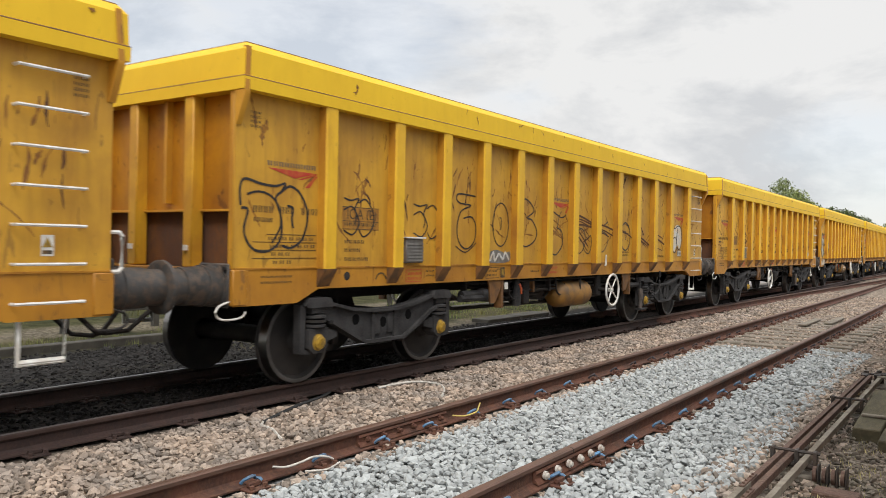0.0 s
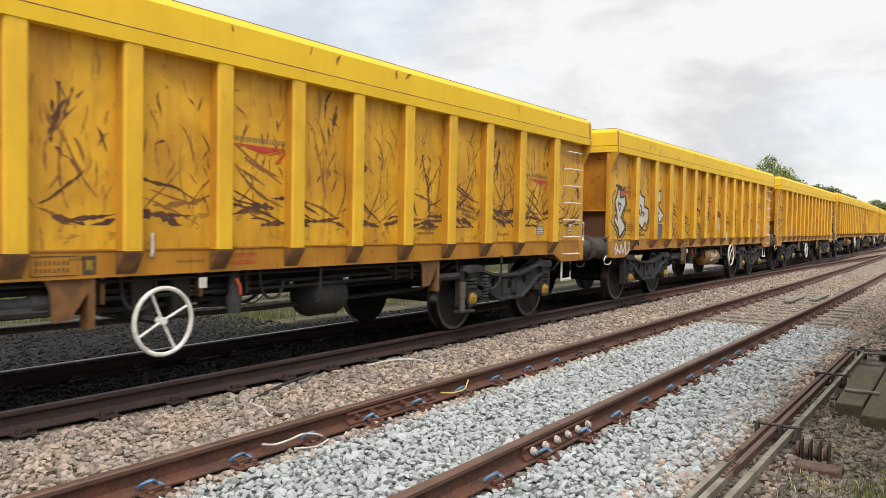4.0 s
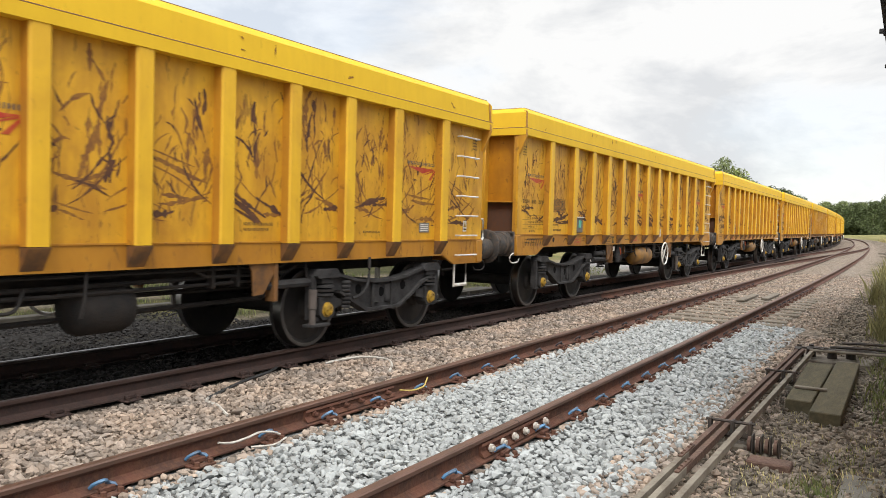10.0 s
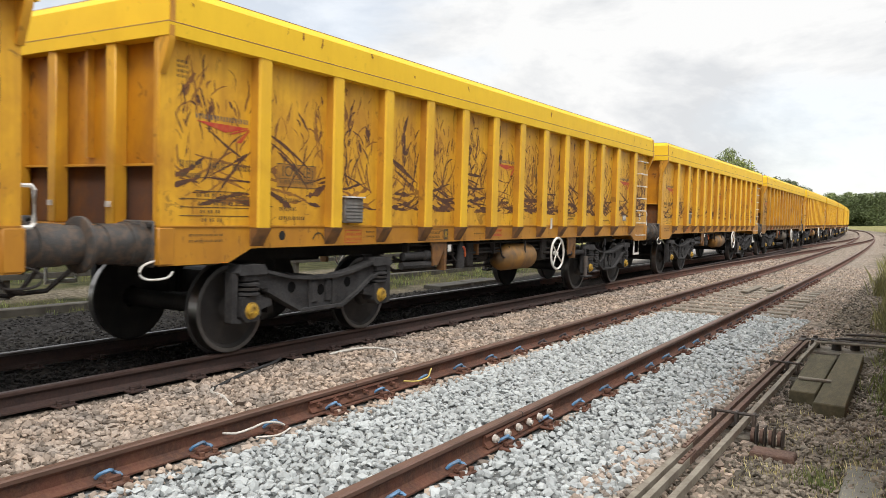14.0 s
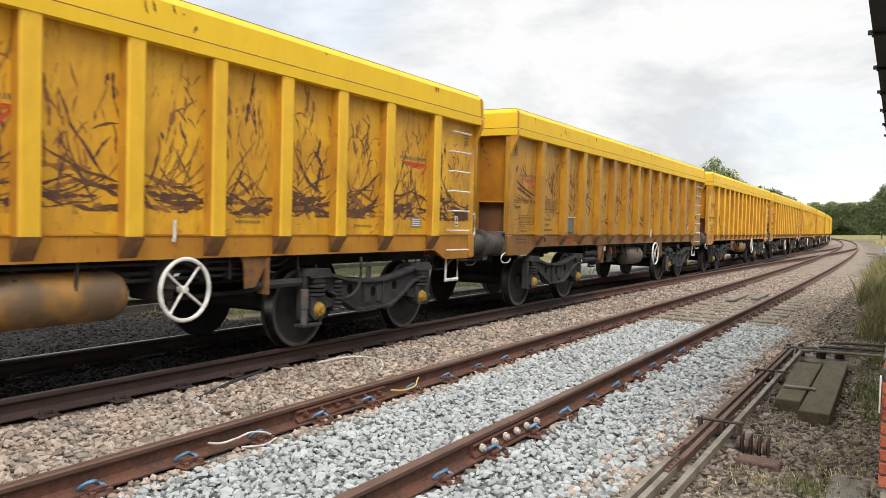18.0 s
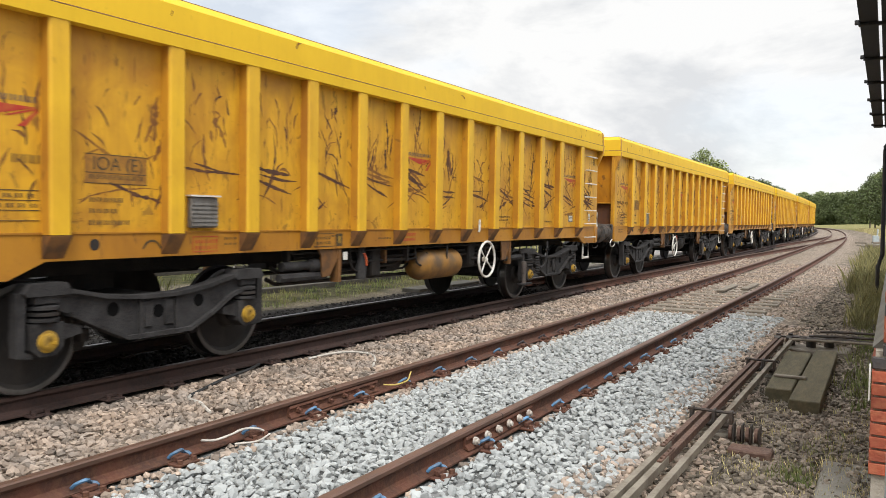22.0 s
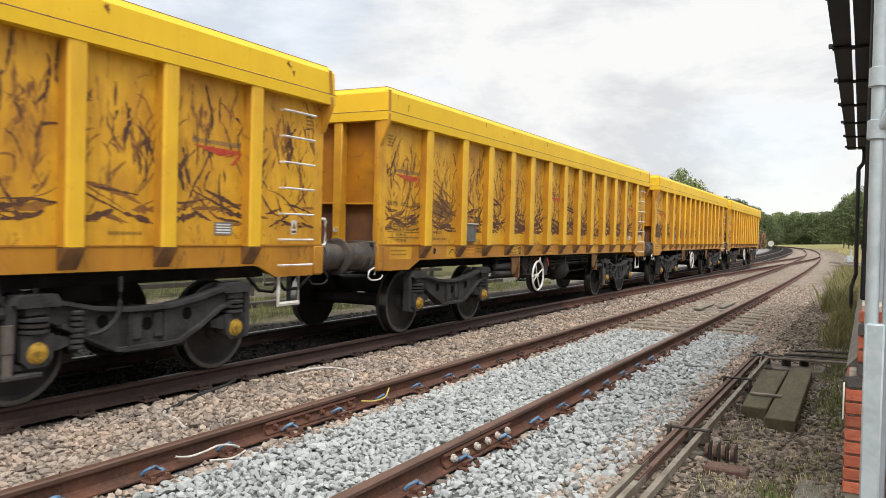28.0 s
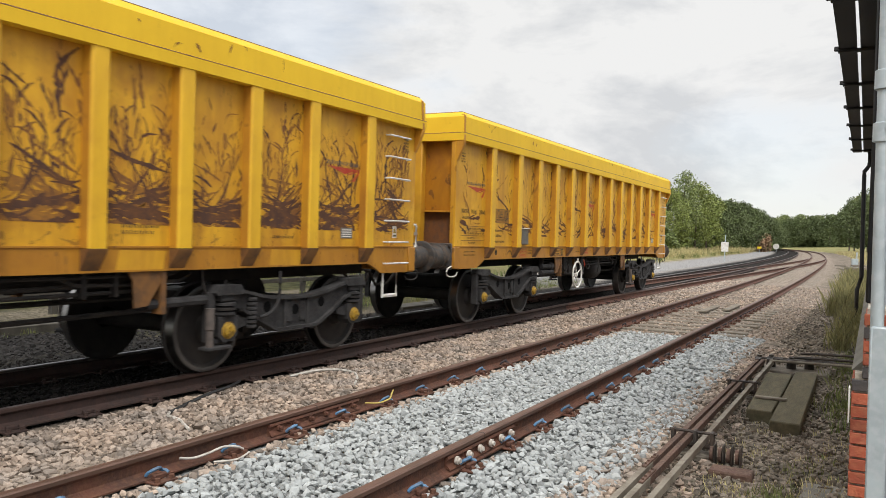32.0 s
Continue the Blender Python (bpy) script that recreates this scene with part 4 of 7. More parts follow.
    # ladder, hand rail and steps at the rear near corner and its opposite
    for s, y0, dy in ((1, LENGTH - 0.47, 1), (-1, 0.47, -1)):
        for k in range(7):
            z = 0.97 + 0.262 * k
            bm = bmesh.new()
            ya, yb = y0 - 0.24, y0 + 0.24
            tube(bm, [(s * (SK - 0.01), ya, z), (s * (SK + 0.065), ya, z), (s * (SK + 0.065), yb, z), (s * (SK - 0.01), yb, z)], 0.012, 6)
            part("ladder_rung", bm, WHITE, w, "off-white steel ladder rung")
        bm = bmesh.new()
        ye = y0 + dy * 0.45
        tube(bm, [(s * 1.06, ye, 1.17), (s * 1.06, ye + dy * 0.10, 1.17), (s * 1.06, ye + dy * 0.125, 1.20), (s * 1.06, ye + dy * 0.125, 1.43), (s * 1.06, ye + dy * 0.10, 1.46), (s * 1.06, ye, 1.46)], 0.017, 6)
        part("hand_grip", bm, WHITE, w, "white corner hand grip")
        bm = bmesh.new()
        tube(bm, [(s * 1.03, y0 - 0.16, 0.9), (s * 1.03, y0 - 0.16, 0.55), (s * 1.03, y0 + 0.16, 0.55), (s * 1.03, y0 + 0.16, 0.9)], 0.018, 6)
        tube(bm, [(s * 1.03, y0 - 0.16, 0.565), (s * 1.03, y0 + 0.16, 0.565)], 0.022, 6)
        part("step_stirrup", bm, WHITE, w, "white step stirrup")
    valve_y = 4.97 if variant == 1 else 5.85
    yl = LENGTH - 0.47
    label_plate = part("warning_label", plate([(yl - 0.045, 1.285), (yl + 0.045, 1.285), (yl + 0.045, 1.43), (yl - 0.045, 1.43)], SK + 0.001), WHITE, w, "white overhead warning label")
    part("label_triangle", plate([(yl - 0.036, 1.345), (yl + 0.036, 1.345), (yl, 1.415)], SK + 0.0028), CAP_YELLOW, label_plate, "yellow warning triangle")
    part("label_text", plate([(yl - 0.034, 1.30), (yl + 0.034, 1.30), (yl + 0.034, 1.325), (yl - 0.034, 1.325)], SK + 0.0028), INK, label_plate)
    valve = bmesh.new()
    lathe(valve, [(0.60, 0.0), (0.60, 0.06), (0.74, 0.07), (0.78, 0.05), (0.90, 0.05), (0.96, 0.03)], (1.0, valve_y, 0), "z", 12)
    valve_part = part("distributor_valve", valve, BOGIE, w, "grey brake distributor valve")
    part("valve_handle", tube(bmesh.new(), [(1.07, valve_y - 0.03, 0.90), (1.08, valve_y, 0.84), (1.08, valve_y + 0.01, 0.76)], 0.014, 6), LOGO_RED, valve_part, "red valve handle")
    part("isolating_tag", box(bmesh.new(), 1.06, 1.068, valve_y - 0.42, valve_y - 0.34, 0.84, 0.93, 0.002), WHITE, w, "small white tag on the brake pipe")
    for yk in (4.75, 6.15, 9.4):
        part("brake_hose", tube(bmesh.new(), [(1.0, yk + a, z) for a, z in smooth_line([(0.0, 0.96), (0.03, 0.78), (0.12, 0.70), (0.24, 0.72), (0.30, 0.86)], 4)], 0.014, 6), STEEL_DARK, w)
    # brake wheels, tanks and gear between the bogies
    yw, zw = (7.76, 0.725) if variant == 1 else (4.97, 0.625)
    for s in (1, -1):
        yb = yw if s > 0 else LENGTH - yw
        bm = bmesh.new()
        lathe(bm, [(s * 1.235 + 0.018 * math.cos(k * math.tau / 8), 0.255 + 0.018 * math.sin(k * math.tau / 8)) for k in range(9)], (0, yb, zw), "x", 32, caps=False)
        bmesh.ops.remove_doubles(bm, verts=bm.verts, dist=1e-5)
        turn = 0.9 if variant == 1 else 0.45
        for a in (turn, turn + math.tau / 4):
            tube(bm, [(s * 1.23, yb - 0.25 * math.cos(a), zw - 0.25 * math.sin(a)), (s * 1.215, yb, zw), (s * 1.23, yb + 0.25 * math.cos(a), zw + 0.25 * math.sin(a))], 0.012, 5)
        lathe(bm, [(s * 1.17, 0.035), (s * 1.24, 0.03), (s * 1.24, 0.0)], (0, yb, zw), "x", 10)
        part("release_handle", tube(bmesh.new(), [(s * (SK + 0.02), yb - 0.02, 1.12), (s * (SK + 0.03), yb - 0.02, 1.15), (s * (SK + 0.03), yb - 0.02, 1.30)], 0.017, 6), WHITE, w, "short white handle on the sill")
        part("brake_wheel", bm, WHITE, w, "white spoked hand brake wheel")
        bm = bmesh.new()
        tube(bm, [(s * 1.2, yb, zw), (s * 0.5, yb, zw)], 0.03, 6)
        box(bm, *sorted((s * 0.62, s * 0.98)), yb - 0.10, yb + 0.10, 0.62, 0.98, 0.02)
        part("brake_gearbox", bm, STEEL_DARK, w)
        for y, d, to in ((4.32, 1, 1), (8.74, 1, -1)):
            bm = bmesh.new()
            prism_x(bm, [(y - 0.2, 0.975), (y + 0.2, 0.975), (y + d * 0.17, 0.92), (y + d * 0.0, 0.68), (y - d * 0.13, 0.67), (y - d * 0.15, 0.9)], *sorted((s * (SK - 0.04), s * (SK - 0.02))))
            box(bm, *sorted((s * (SK - 0.13), s * (SK - 0.012))), y + d * 0.16 - 0.025, y + d * 0.16 + 0.025, 0.60, 0.972)
            part("hanger_bracket", bm, GUSSET, w, "brown triangular hanger plate")
            bm = bmesh.new()
            tube(bm, [(s * 1.0, y - to * 0.02, 0.75), (s * 1.0, y - to * 0.75, 0.755)], 0.045, 8)
            part("pull_rod", bm, BOGIE, w)
    ty, tz = (6.72, 0.69) if variant == 1 else (7.58, 0.66)
    tx = 0.88 if variant == 1 else 0.55
    bm = bmesh.new()
    lathe(bm, [(ty - 0.46, 0.0), (ty - 0.44, 0.10), (ty - 0.38, 0.175), (ty - 0.30, 0.203), (ty + 0.55, 0.203), (ty + 0.62, 0.175), (ty + 0.68, 0.10), (ty + 0.70, 0.0)], (tx, 0, tz), "y", 20)
    if variant == 2:
        bm.free()
        bm = bmesh.new()
        lathe(bm, [(DRUM_Y - 0.30, 0.0), (DRUM_Y - 0.29, 0.12), (DRUM_Y - 0.24, 0.19), (DRUM_Y - 0.18, 0.215), (DRUM_Y + 0.18, 0.215), (DRUM_Y + 0.24, 0.19), (DRUM_Y + 0.30, 0.0)], (DRUM_X, 0, 0.655), "y", 20)
    part("air_tank", bm, TANK if variant == 1 else STEEL_DARK, w, "rusty yellow air tank" if variant == 1 else "dark air tank")
    if variant == 1:
        bm = bmesh.new()
        for k in (-0.22, 0.42):
            box(bm, tx - 0.03, tx + 0.03, ty + k - 0.02, ty + k + 0.02, 0.85, 1.0)
        part("tank_strap", bm, STEEL_DARK, w)
    part("equipment_box", box(bmesh.new(), 0.2, 0.6, 5.0, 5.7, 0.62, 0.97, 0.02), STEEL_DARK, w)
    part("brake_cylinder", lathe(bmesh.new(), [(0, 0.0), (0.01, 0.15), (0.30, 0.16), (0.36, 0.1), (0.37, 0.0)], (0.70, 5.75, 0.78), "y", 16), STEEL_DARK, w)
    part("relay_valve", box(bmesh.new(), 0.7, 0.95, 5.25, 5.45, 0.6, 0.96, 0.02), STEEL_DARK, w)
    part("train_pipe", tube(bmesh.new(), [(0.9, 3.9, 0.88), (0.9, 5.3, 0.83), (0.9, 9.0, 0.86)], 0.02, 6), STEEL_DARK, w)
    part("brake_rod", tube(bmesh.new(), [(0.5, 3.5, 0.7), (0.5, 9.4, 0.7)], 0.025, 6), STEEL_DARK, w)
    part("drain_pipe", tube(bmesh.new(), [(1.05, 6.9, 0.97), (1.06, 6.88, 0.75), (1.04, 6.86, 0.62)], 0.015, 5), STEEL_DARK, w)
    part("equipment_box", box(bmesh.new(), -0.8, -0.3, 6.8, 7.6, 0.6, 0.95, 0.02), STEEL_DARK, w)
    for k, (px, z, ya, yb, r) in enumerate(((0.97, 0.93, 3.7, 9.2, 0.014), (0.93, 0.80, 4.5, 8.9, 0.018), (0.86, 0.73, 3.6, 6.0, 0.022), (0.80, 0.66, 4.6, 6.3, 0.016), (0.95, 0.87, 8.0, 9.3, 0.016), (0.70, 0.60, 3.7, 9.2, 0.024))):
        part("brake_rigging_pipe", tube(bmesh.new(), [(px, ya, z + 0.06), (px + 0.01, ya + 0.12, z), (px, (ya + yb) / 2, z - 0.015 * (k % 3)), (px - 0.01, yb - 0.12, z), (px, yb, z + 0.06)], r, 6), STEEL_DARK, w)
    for y in (3.75, 4.62, 5.08, 5.52, 6.02, 8.2, 8.5):
        part("pipe_bracket", box(bmesh.new(), 0.90, 0.98, y - 0.02, y + 0.02, 0.76, 0.99, 0.004), GUSSET if y in (4.62, 5.52) else STEEL_DARK, w)
    part("slack_adjuster", lathe(bmesh.new(), [(3.62, 0.0), (3.63, 0.05), (4.05, 0.05), (4.07, 0.07), (4.20, 0.07), (4.21, 0.0)], (0.98, 0, 0.80), "y", 12), BOGIE, w)
    # grey document box beside the second post
    for s in (1, -1):
        y = 2.475 if s > 0 else LENGTH - 2.475
        bm = bmesh.new()
        box(bm, *sorted((s * (SK + 0.002), s * (SK + 0.05))), y - 0.155, y + 0.155, 1.21, 1.475, 0.006)
        holder = part("document_box", bm, PLATE_GREY, w, "grey louvred document holder")
        for k in range(6):
            part("louvre", box(bmesh.new(), *sorted((s * (SK + 0.051), s * (SK + 0.06))), y - 0.145, y + 0.145, 1.225 + 0.036 * k, 1.245 + 0.036 * k), PLATE_GREY, holder)
        part("holder_cap", box(bmesh.new(), *sorted((s * SK, s * (SK + 0.075))), y - 0.168, y + 0.168, 1.478, 1.493), WHITE, holder, "pale rain strip")
    return w, sets


wagon_a, sets_a = build_wagon(1)
wagon_b, sets_b = build_wagon(2)
FIXED = ("side_frame", "wheelset", "bolster", "brake_beam", "spring", "axle", "pedestal", "box_arm", "coil", "brake_pipe", "lightening", "wheel", "tread", "rim_face")


def draw_out(ob):
    """Draws the body out to its true length and height; the bogies are built true already."""
    seen_meshes = set()
    for o in ob.children_recursive:
        if o.name.startswith(FIXED):
            continue
        if o.data not in seen_meshes:
            seen_meshes.add(o.data)
            o.data.transform(Matrix(((1, 0, 0, 0), (0, DRAW, 0, 0), (0, 0, DRAW, -0.041), (0, 0, 0, 1))))
        o.location.y *= DRAW


draw_out(wagon_a)
draw_out(wagon_b)
VARIANT = {-1: 1, 0: 1, 1: 2, 2: 1, 3: 2, 4: 1, 5: 1, 6: 1, 7: 1, 8: 1, 9: 2, 10: 2, 11: 2, 12: 2, 13: 2}
WEAR = {-1: PANEL_AMBER, 0: PANEL_AMBER, 1: PANEL_LOW, 2: PANEL_LIGHT, 3: PANEL_WORN, 4: PANEL_WORN, 5: PANEL_LOW, 6: PANEL_LOW, 7: PANEL_DIRTY, 8: PANEL_LOW,
        9: PANEL_WORN, 10: PANEL_WORN, 11: PANEL_LOW, 12: PANEL_LOW, 13: PANEL_LIGHT}
STATES = {-1: "yellow open box wagon with lightly worn ribbed sides", 0: "grimy yellow box wagon with looping black graffiti outlines", 1: "yellow box wagon with dark gouges along its bays",
          2: "yellow box wagon with silver graffiti letters and tags", 3: "yellow box wagon with brown streaky scrapes", 4: "gouged yellow box wagon with a teal-daubed document holder",
          5: "bright yellow box wagon covered in fine dark scrapes", 6: "yellow box wagon with fans of scrapes low down", 7: "brown-grimed yellow box wagon with a dull air tank",
          8: "yellow box wagon, clean in front and gouged behind", 11: "yellow box wagon with dense branching scrapes", 12: "yellow box wagon with dark gouges above its sill", 13: "scraped yellow box wagon at the end of the train"}
WAGONS = {}
used = set()
for n in range(-1, 14):
    source = wagon_a if VARIANT[n] == 1 else wagon_b
    if VARIANT[n] in used:
        w = copy_thing(source, Matrix())
    else:
        w = source
    used.add(VARIANT[n])
    WAGONS[n] = w
for n, w in WAGONS.items():
    w.matrix_basis = pose(TRAIN_X, 4.5 + n * SPACING, 0)
    tagged(w, STATES.get(n, "yellow open box wagon with scratched ribbed sides and hood"), "railway wagon", "wagons of the train")
    for child in list(w.children):
        if n in (-1, 2, 3) and child.name.startswith("class_panel"):
            bpy.data.objects.remove(child)
            continue
        if n >= 4 and not child.name.startswith(("side_frame", "wheelset", "bolster", "brake_beam", "pull_rod")):
            child.matrix_basis = Matrix.Translation((0, 0, 0.068)) @ child.matrix_basis      # rides high, unladen
        if child.name.startswith("side_panel"):
            child.material_slots[0].link = "OBJECT"
            child.material_slots[0].material = WEAR[n]
        if n == 7 and child.name.startswith("air_tank"):
            child.material_slots[0].link = "OBJECT"
            child.material_slots[0].material = TANK_DULL
            tagged(child, "dull grey-brown air tank")
        if n == 7 and child.name.startswith(("post", "corner_post", "end_post", "side_sill", "sill_lip", "headstock")):
            child.material_slots[0].link = "OBJECT"
            child.material_slots[0].material = POST_DIRTY if "post" in child.name else SILL_DIRTY


# ---- graffiti, painted on some wagons ----
FACE = SK + 0.003


layer = itertools.count()


def tag(n, points, width, mat, closed=False, label="", smooth=True, x=FACE, name="graffiti_stroke"):
    pts = smooth_line(points + points[:1] if closed else points, 5) if smooth else points
    x += next(layer) * 1.2e-5
    width *= 0.75 if n == 0 and mat is SPRAY else 1.0            # one wagon was tagged with a thinner nozzle
    part(name, drawn(stroke(pts, width, x, closed=closed and not smooth)), mat, WAGONS[n], label)


def drawn(bm):
    bmesh.ops.transform(bm, matrix=Matrix(((1, 0, 0, 0), (0, DRAW, 0, 0), (0, 0, DRAW, -0.041), (0, 0, 0, 1))), verts=bm.verts)
    return bm


def blob(n, points, mat, label, x=FACE):
    part("graffiti_fill", drawn(plate(smooth_line(points + points[:1], 4)[:-1], x)), mat, WAGONS[n], label)


# ---- scrapes left by grabs, different on each wagon ----
def ribbon(gen, y, z, angle, length, width, curl, ragged, lims, verts, faces, wander=0.12):
    """One ragged scrape that tapers at both ends and stays inside its bay."""
    n = max(5, int(length / 0.03))
    ang, base = angle, len(verts)
    level = gen.randint(0, 200) * 4e-6
    y -= math.cos(angle) * length / 2
    z -= math.sin(angle) * length / 2
    for i in range(n + 1):
        u = i / n
        half = 0.5 * width * (math.sin(math.pi * min(0.97, max(0.03, u))) ** 0.5) * (1 + ragged * gen.uniform(-1, 1))
        side = (-math.sin(ang), math.cos(ang))
        for k in (-1, 1):
            verts.append((level, min(lims[1], max(lims[0], y + k * half * side[0])), min(lims[3], max(lims[2], z + k * half * side[1]))))
        if i:
            q = base + 2 * i
            faces.append((q - 2, q, q + 1, q - 1))
        ang += curl / n + gen.uniform(-wander, wander)
        y += math.cos(ang) * length / n
        z += math.sin(ang) * length / n


def scrapes(n, dark, brown):
    """dark and brown: (squiggles, branches, mass, blotches, slashes) a bay at the front and at the rear of the side."""
    gen = random.Random(100 + n)
    edges = [0.06] + POSTS + [LENGTH - 0.06]
    for mat, (front, rear), lift, words in ((SCRAPE_BROWN, brown, 0.0007, "brown rust scrapes in the yellow paint"), (SCRAPE_DARK, dark, 0.0018, "dark gouges scraped through the yellow paint")):
        verts, faces = [], []
        for i, (a, b) in enumerate(zip(edges, edges[1:])):
            u = i / (len(edges) - 2)
            lims = (a + 0.088, b - 0.088, 1.355, 2.68)
            mid, half = (lims[0] + lims[1]) / 2, (lims[1] - lims[0]) / 2
            def count(k):
                v = (front[k] * (1 - u) + rear[k] * u) * gen.uniform(0.6, 1.4)
                return int(v + gen.random())
            yy = lambda: mid + gen.uniform(-1, 1) * half
            for _ in range(count(0)):                            # short upright squiggles, often in broken rows one above another
                y0, z0 = yy(), gen.triangular(1.7, 2.6, 2.25)
                for _ in range(gen.randint(1, 3)):
                    ribbon(gen, y0 + gen.uniform(-0.02, 0.02), z0, math.pi / 2 + gen.gauss(0, 0.3), gen.uniform(0.07, 0.26), gen.uniform(0.009, 0.024), gen.uniform(-1.0, 1.0), 0.5, lims, verts, faces, 0.28)
                    z0 -= gen.uniform(0.12, 0.28)
            lean = gen.choice((-1, 1))
            for _ in range(count(1)):                            # branches that rise and spread from the foot of the bay
                reach, rise = gen.uniform(0.25, 0.75), gen.uniform(0.12, 1.15)
                way = gen.choice((lean, lean, -lean))
                y0, z0 = yy(), gen.uniform(1.36, 1.62)
                ribbon(gen, y0 + way * math.cos(rise) * reach / 2, z0 + math.sin(rise) * reach / 2, rise if way > 0 else math.pi - rise, reach, gen.uniform(0.010, 0.028), way * gen.uniform(-0.3, 0.9), 0.5, lims, verts, faces)
            for _ in range(int(1.6 * count(2))):                 # torn patch along the foot, ending in a level edge
                ribbon(gen, yy(), gen.triangular(1.35, 1.68, 1.39), gen.gauss(0, 0.20), gen.uniform(0.2, 0.62), gen.uniform(0.014, 0.055), gen.uniform(-0.5, 0.5), 0.75, lims, verts, faces)
            for _ in range(count(3)):                            # tall blotches
                y0, z0 = yy(), gen.uniform(1.9, 2.5)
                for _ in range(gen.randint(2, 5)):
                    ribbon(gen, y0 + gen.uniform(-0.08, 0.08), z0 + gen.uniform(-0.2, 0.2), math.pi / 2 + gen.gauss(0, 0.15), gen.uniform(0.08, 0.4), gen.uniform(0.016, 0.05), gen.uniform(-0.3, 0.3), 0.7, lims, verts, faces, 0.2)
            for _ in range(count(4)):                            # parallel slashes across the bay
                y0, z0, tilt = mid + gen.uniform(-0.3, 0.3) * half, gen.uniform(1.5, 1.95), -gen.uniform(0.1, 0.5)
                for k in range(gen.randint(1, 4)):
                    ribbon(gen, y0 + gen.uniform(-0.08, 0.08), z0 - 0.065 * k, tilt + gen.uniform(-0.05, 0.05), gen.uniform(0.35, 0.75), gen.uniform(0.014, 0.042), gen.uniform(-0.15, 0.15), 0.4, lims, verts, faces, 0.05)
        v = np.array([(SK + lift + x, y * DRAW, z * DRAW - 0.041) for x, y, z in verts])
        ob = part("scrape_damage", raw_mesh("scrape_damage", v, np.array(faces), mat), None, WAGONS[n], words)
        tagged(ob, words, kind="stuff")
        if n >= 4:
            ob.matrix_basis = Matrix.Translation((0, 0, 0.068))


SCRAPES = {
    -1: (((1, 0, 0, 0.2, 0), (2, 0.5, 0, 0.3, 0)), ((4, 0.5, 0, 0.5, 0), (4, 0.5, 0, 0.5, 0))),
    0: (((1, 0, 0, 0.2, 0), (2, 1, 0, 0.2, 0.4)), ((4, 1, 0, 0.3, 0), (6, 1.5, 0, 0.3, 0.4))),
    1: (((2, 0.6, 0.2, 0.5, 0.1), (6, 6, 5, 0.5, 0.5)), ((6, 2, 0.5, 0.4, 0.3), (8, 4, 1, 0.3, 0.3))),
    2: (((0.6, 0, 0, 0.2, 0.2), (2, 1.5, 0, 0.2, 0.6)), ((7, 0.5, 0, 0.8, 0.2), (9, 2, 0, 0.6, 0.4))),
    3: (((2, 1, 0, 0.2, 0), (5, 4, 1.5, 0.8, 0.4)), ((8, 3, 0.5, 1.6, 0.3), (12, 7, 2, 2.0, 0.5))),
    4: (((6, 2, 3, 1.0, 0.1), (9, 3, 5, 6.5, 2.0)), ((8, 2, 1, 1, 0.2), (9, 3, 1, 1.5, 0.8))),
    5: (((7, 4, 4, 0.6, 1.0), (11, 8, 9, 1.4, 0.6)), ((12, 5, 3, 1, 0.5), (14, 8, 5, 1, 0.5))),
    6: (((2, 5, 4, 0.3, 0.3), (6, 9, 11, 1.0, 0.3)), ((7, 6, 3, 0.5, 0.3), (10, 8, 5, 0.8, 0.3))),
    7: (((4, 1.5, 0.3, 1.8, 0.5), (5, 2, 0.3, 1.6, 1.0)), ((8, 3, 0.3, 1.2, 0.3), (9, 3, 0.3, 1, 0.5))),
    8: (((1.5, 0.8, 0, 0.5, 0.3), (4, 3, 0.8, 1.2, 1.8)), ((6, 2, 0, 0.8, 0.3), (8, 4, 0.5, 1, 0.6))),
    9: (((2, 1, 0.2, 0.3, 0.2), (6, 3, 0.6, 1.0, 0.4)), ((12, 3, 1, 2.5, 0.4), (14, 5, 1, 2.5, 0.5))),
    10: (((4, 2, 1.0, 0.8, 0.4), (7, 3, 2.0, 1.6, 0.3)), ((12, 4, 2, 2.2, 0.4), (14, 4, 2, 2.5, 0.5))),
    11: (((7, 9, 6, 0.5, 0.8), (9, 11, 9, 0.8, 0.6)), ((16, 14, 6, 1.5, 0.9), (18, 15, 7, 1.5, 0.8))),
    12: (((6, 11, 9, 0.4, 1.2), (10, 13, 12, 0.8, 0.8)), ((18, 18, 9, 1, 1.4), (22, 18, 10, 2, 1.0))),
    13: (((4, 2, 3, 0.5, 0.5), (5, 3, 3, 0.5, 0.5)), ((8, 3, 2, 0.8, 0.5), (8, 4, 2, 0.8, 0.5))),
}
def hood_scuffs(n):
    """Small rust chips along the hood, most of them near its rim."""
    gen = random.Random(300 + n)
    verts, faces = [], []
    lims = (0.05, LENGTH - 0.05, 2.82, 3.03)
    for _ in range(gen.randint(10, 22)):
        ribbon(gen, gen.uniform(0.2, LENGTH - 0.2), gen.triangular(2.84, 3.03, 3.02), math.pi / 2 + gen.gauss(0, 0.5), gen.uniform(0.03, 0.13), gen.uniform(0.008, 0.03), gen.uniform(-0.8, 0.8), 0.7, lims, verts, faces, 0.3)
    v = np.array([(HW + 0.0006 + x, y * DRAW, z * DRAW - 0.041) for x, y, z in verts])
    ob = part("hood_scuff", raw_mesh("hood_scuff", v, np.array(faces), SCRAPE_BROWN), None, WAGONS[n])
    tagged(ob, "rust chips scattered along the hood", kind="stuff")
    if n >= 4:
        ob.matrix_basis = Matrix.Translation((0, 0, 0.068))


for n, (dark, brown) in SCRAPES.items():
    scrapes(n, dark, brown)
    hood_scuffs(n)

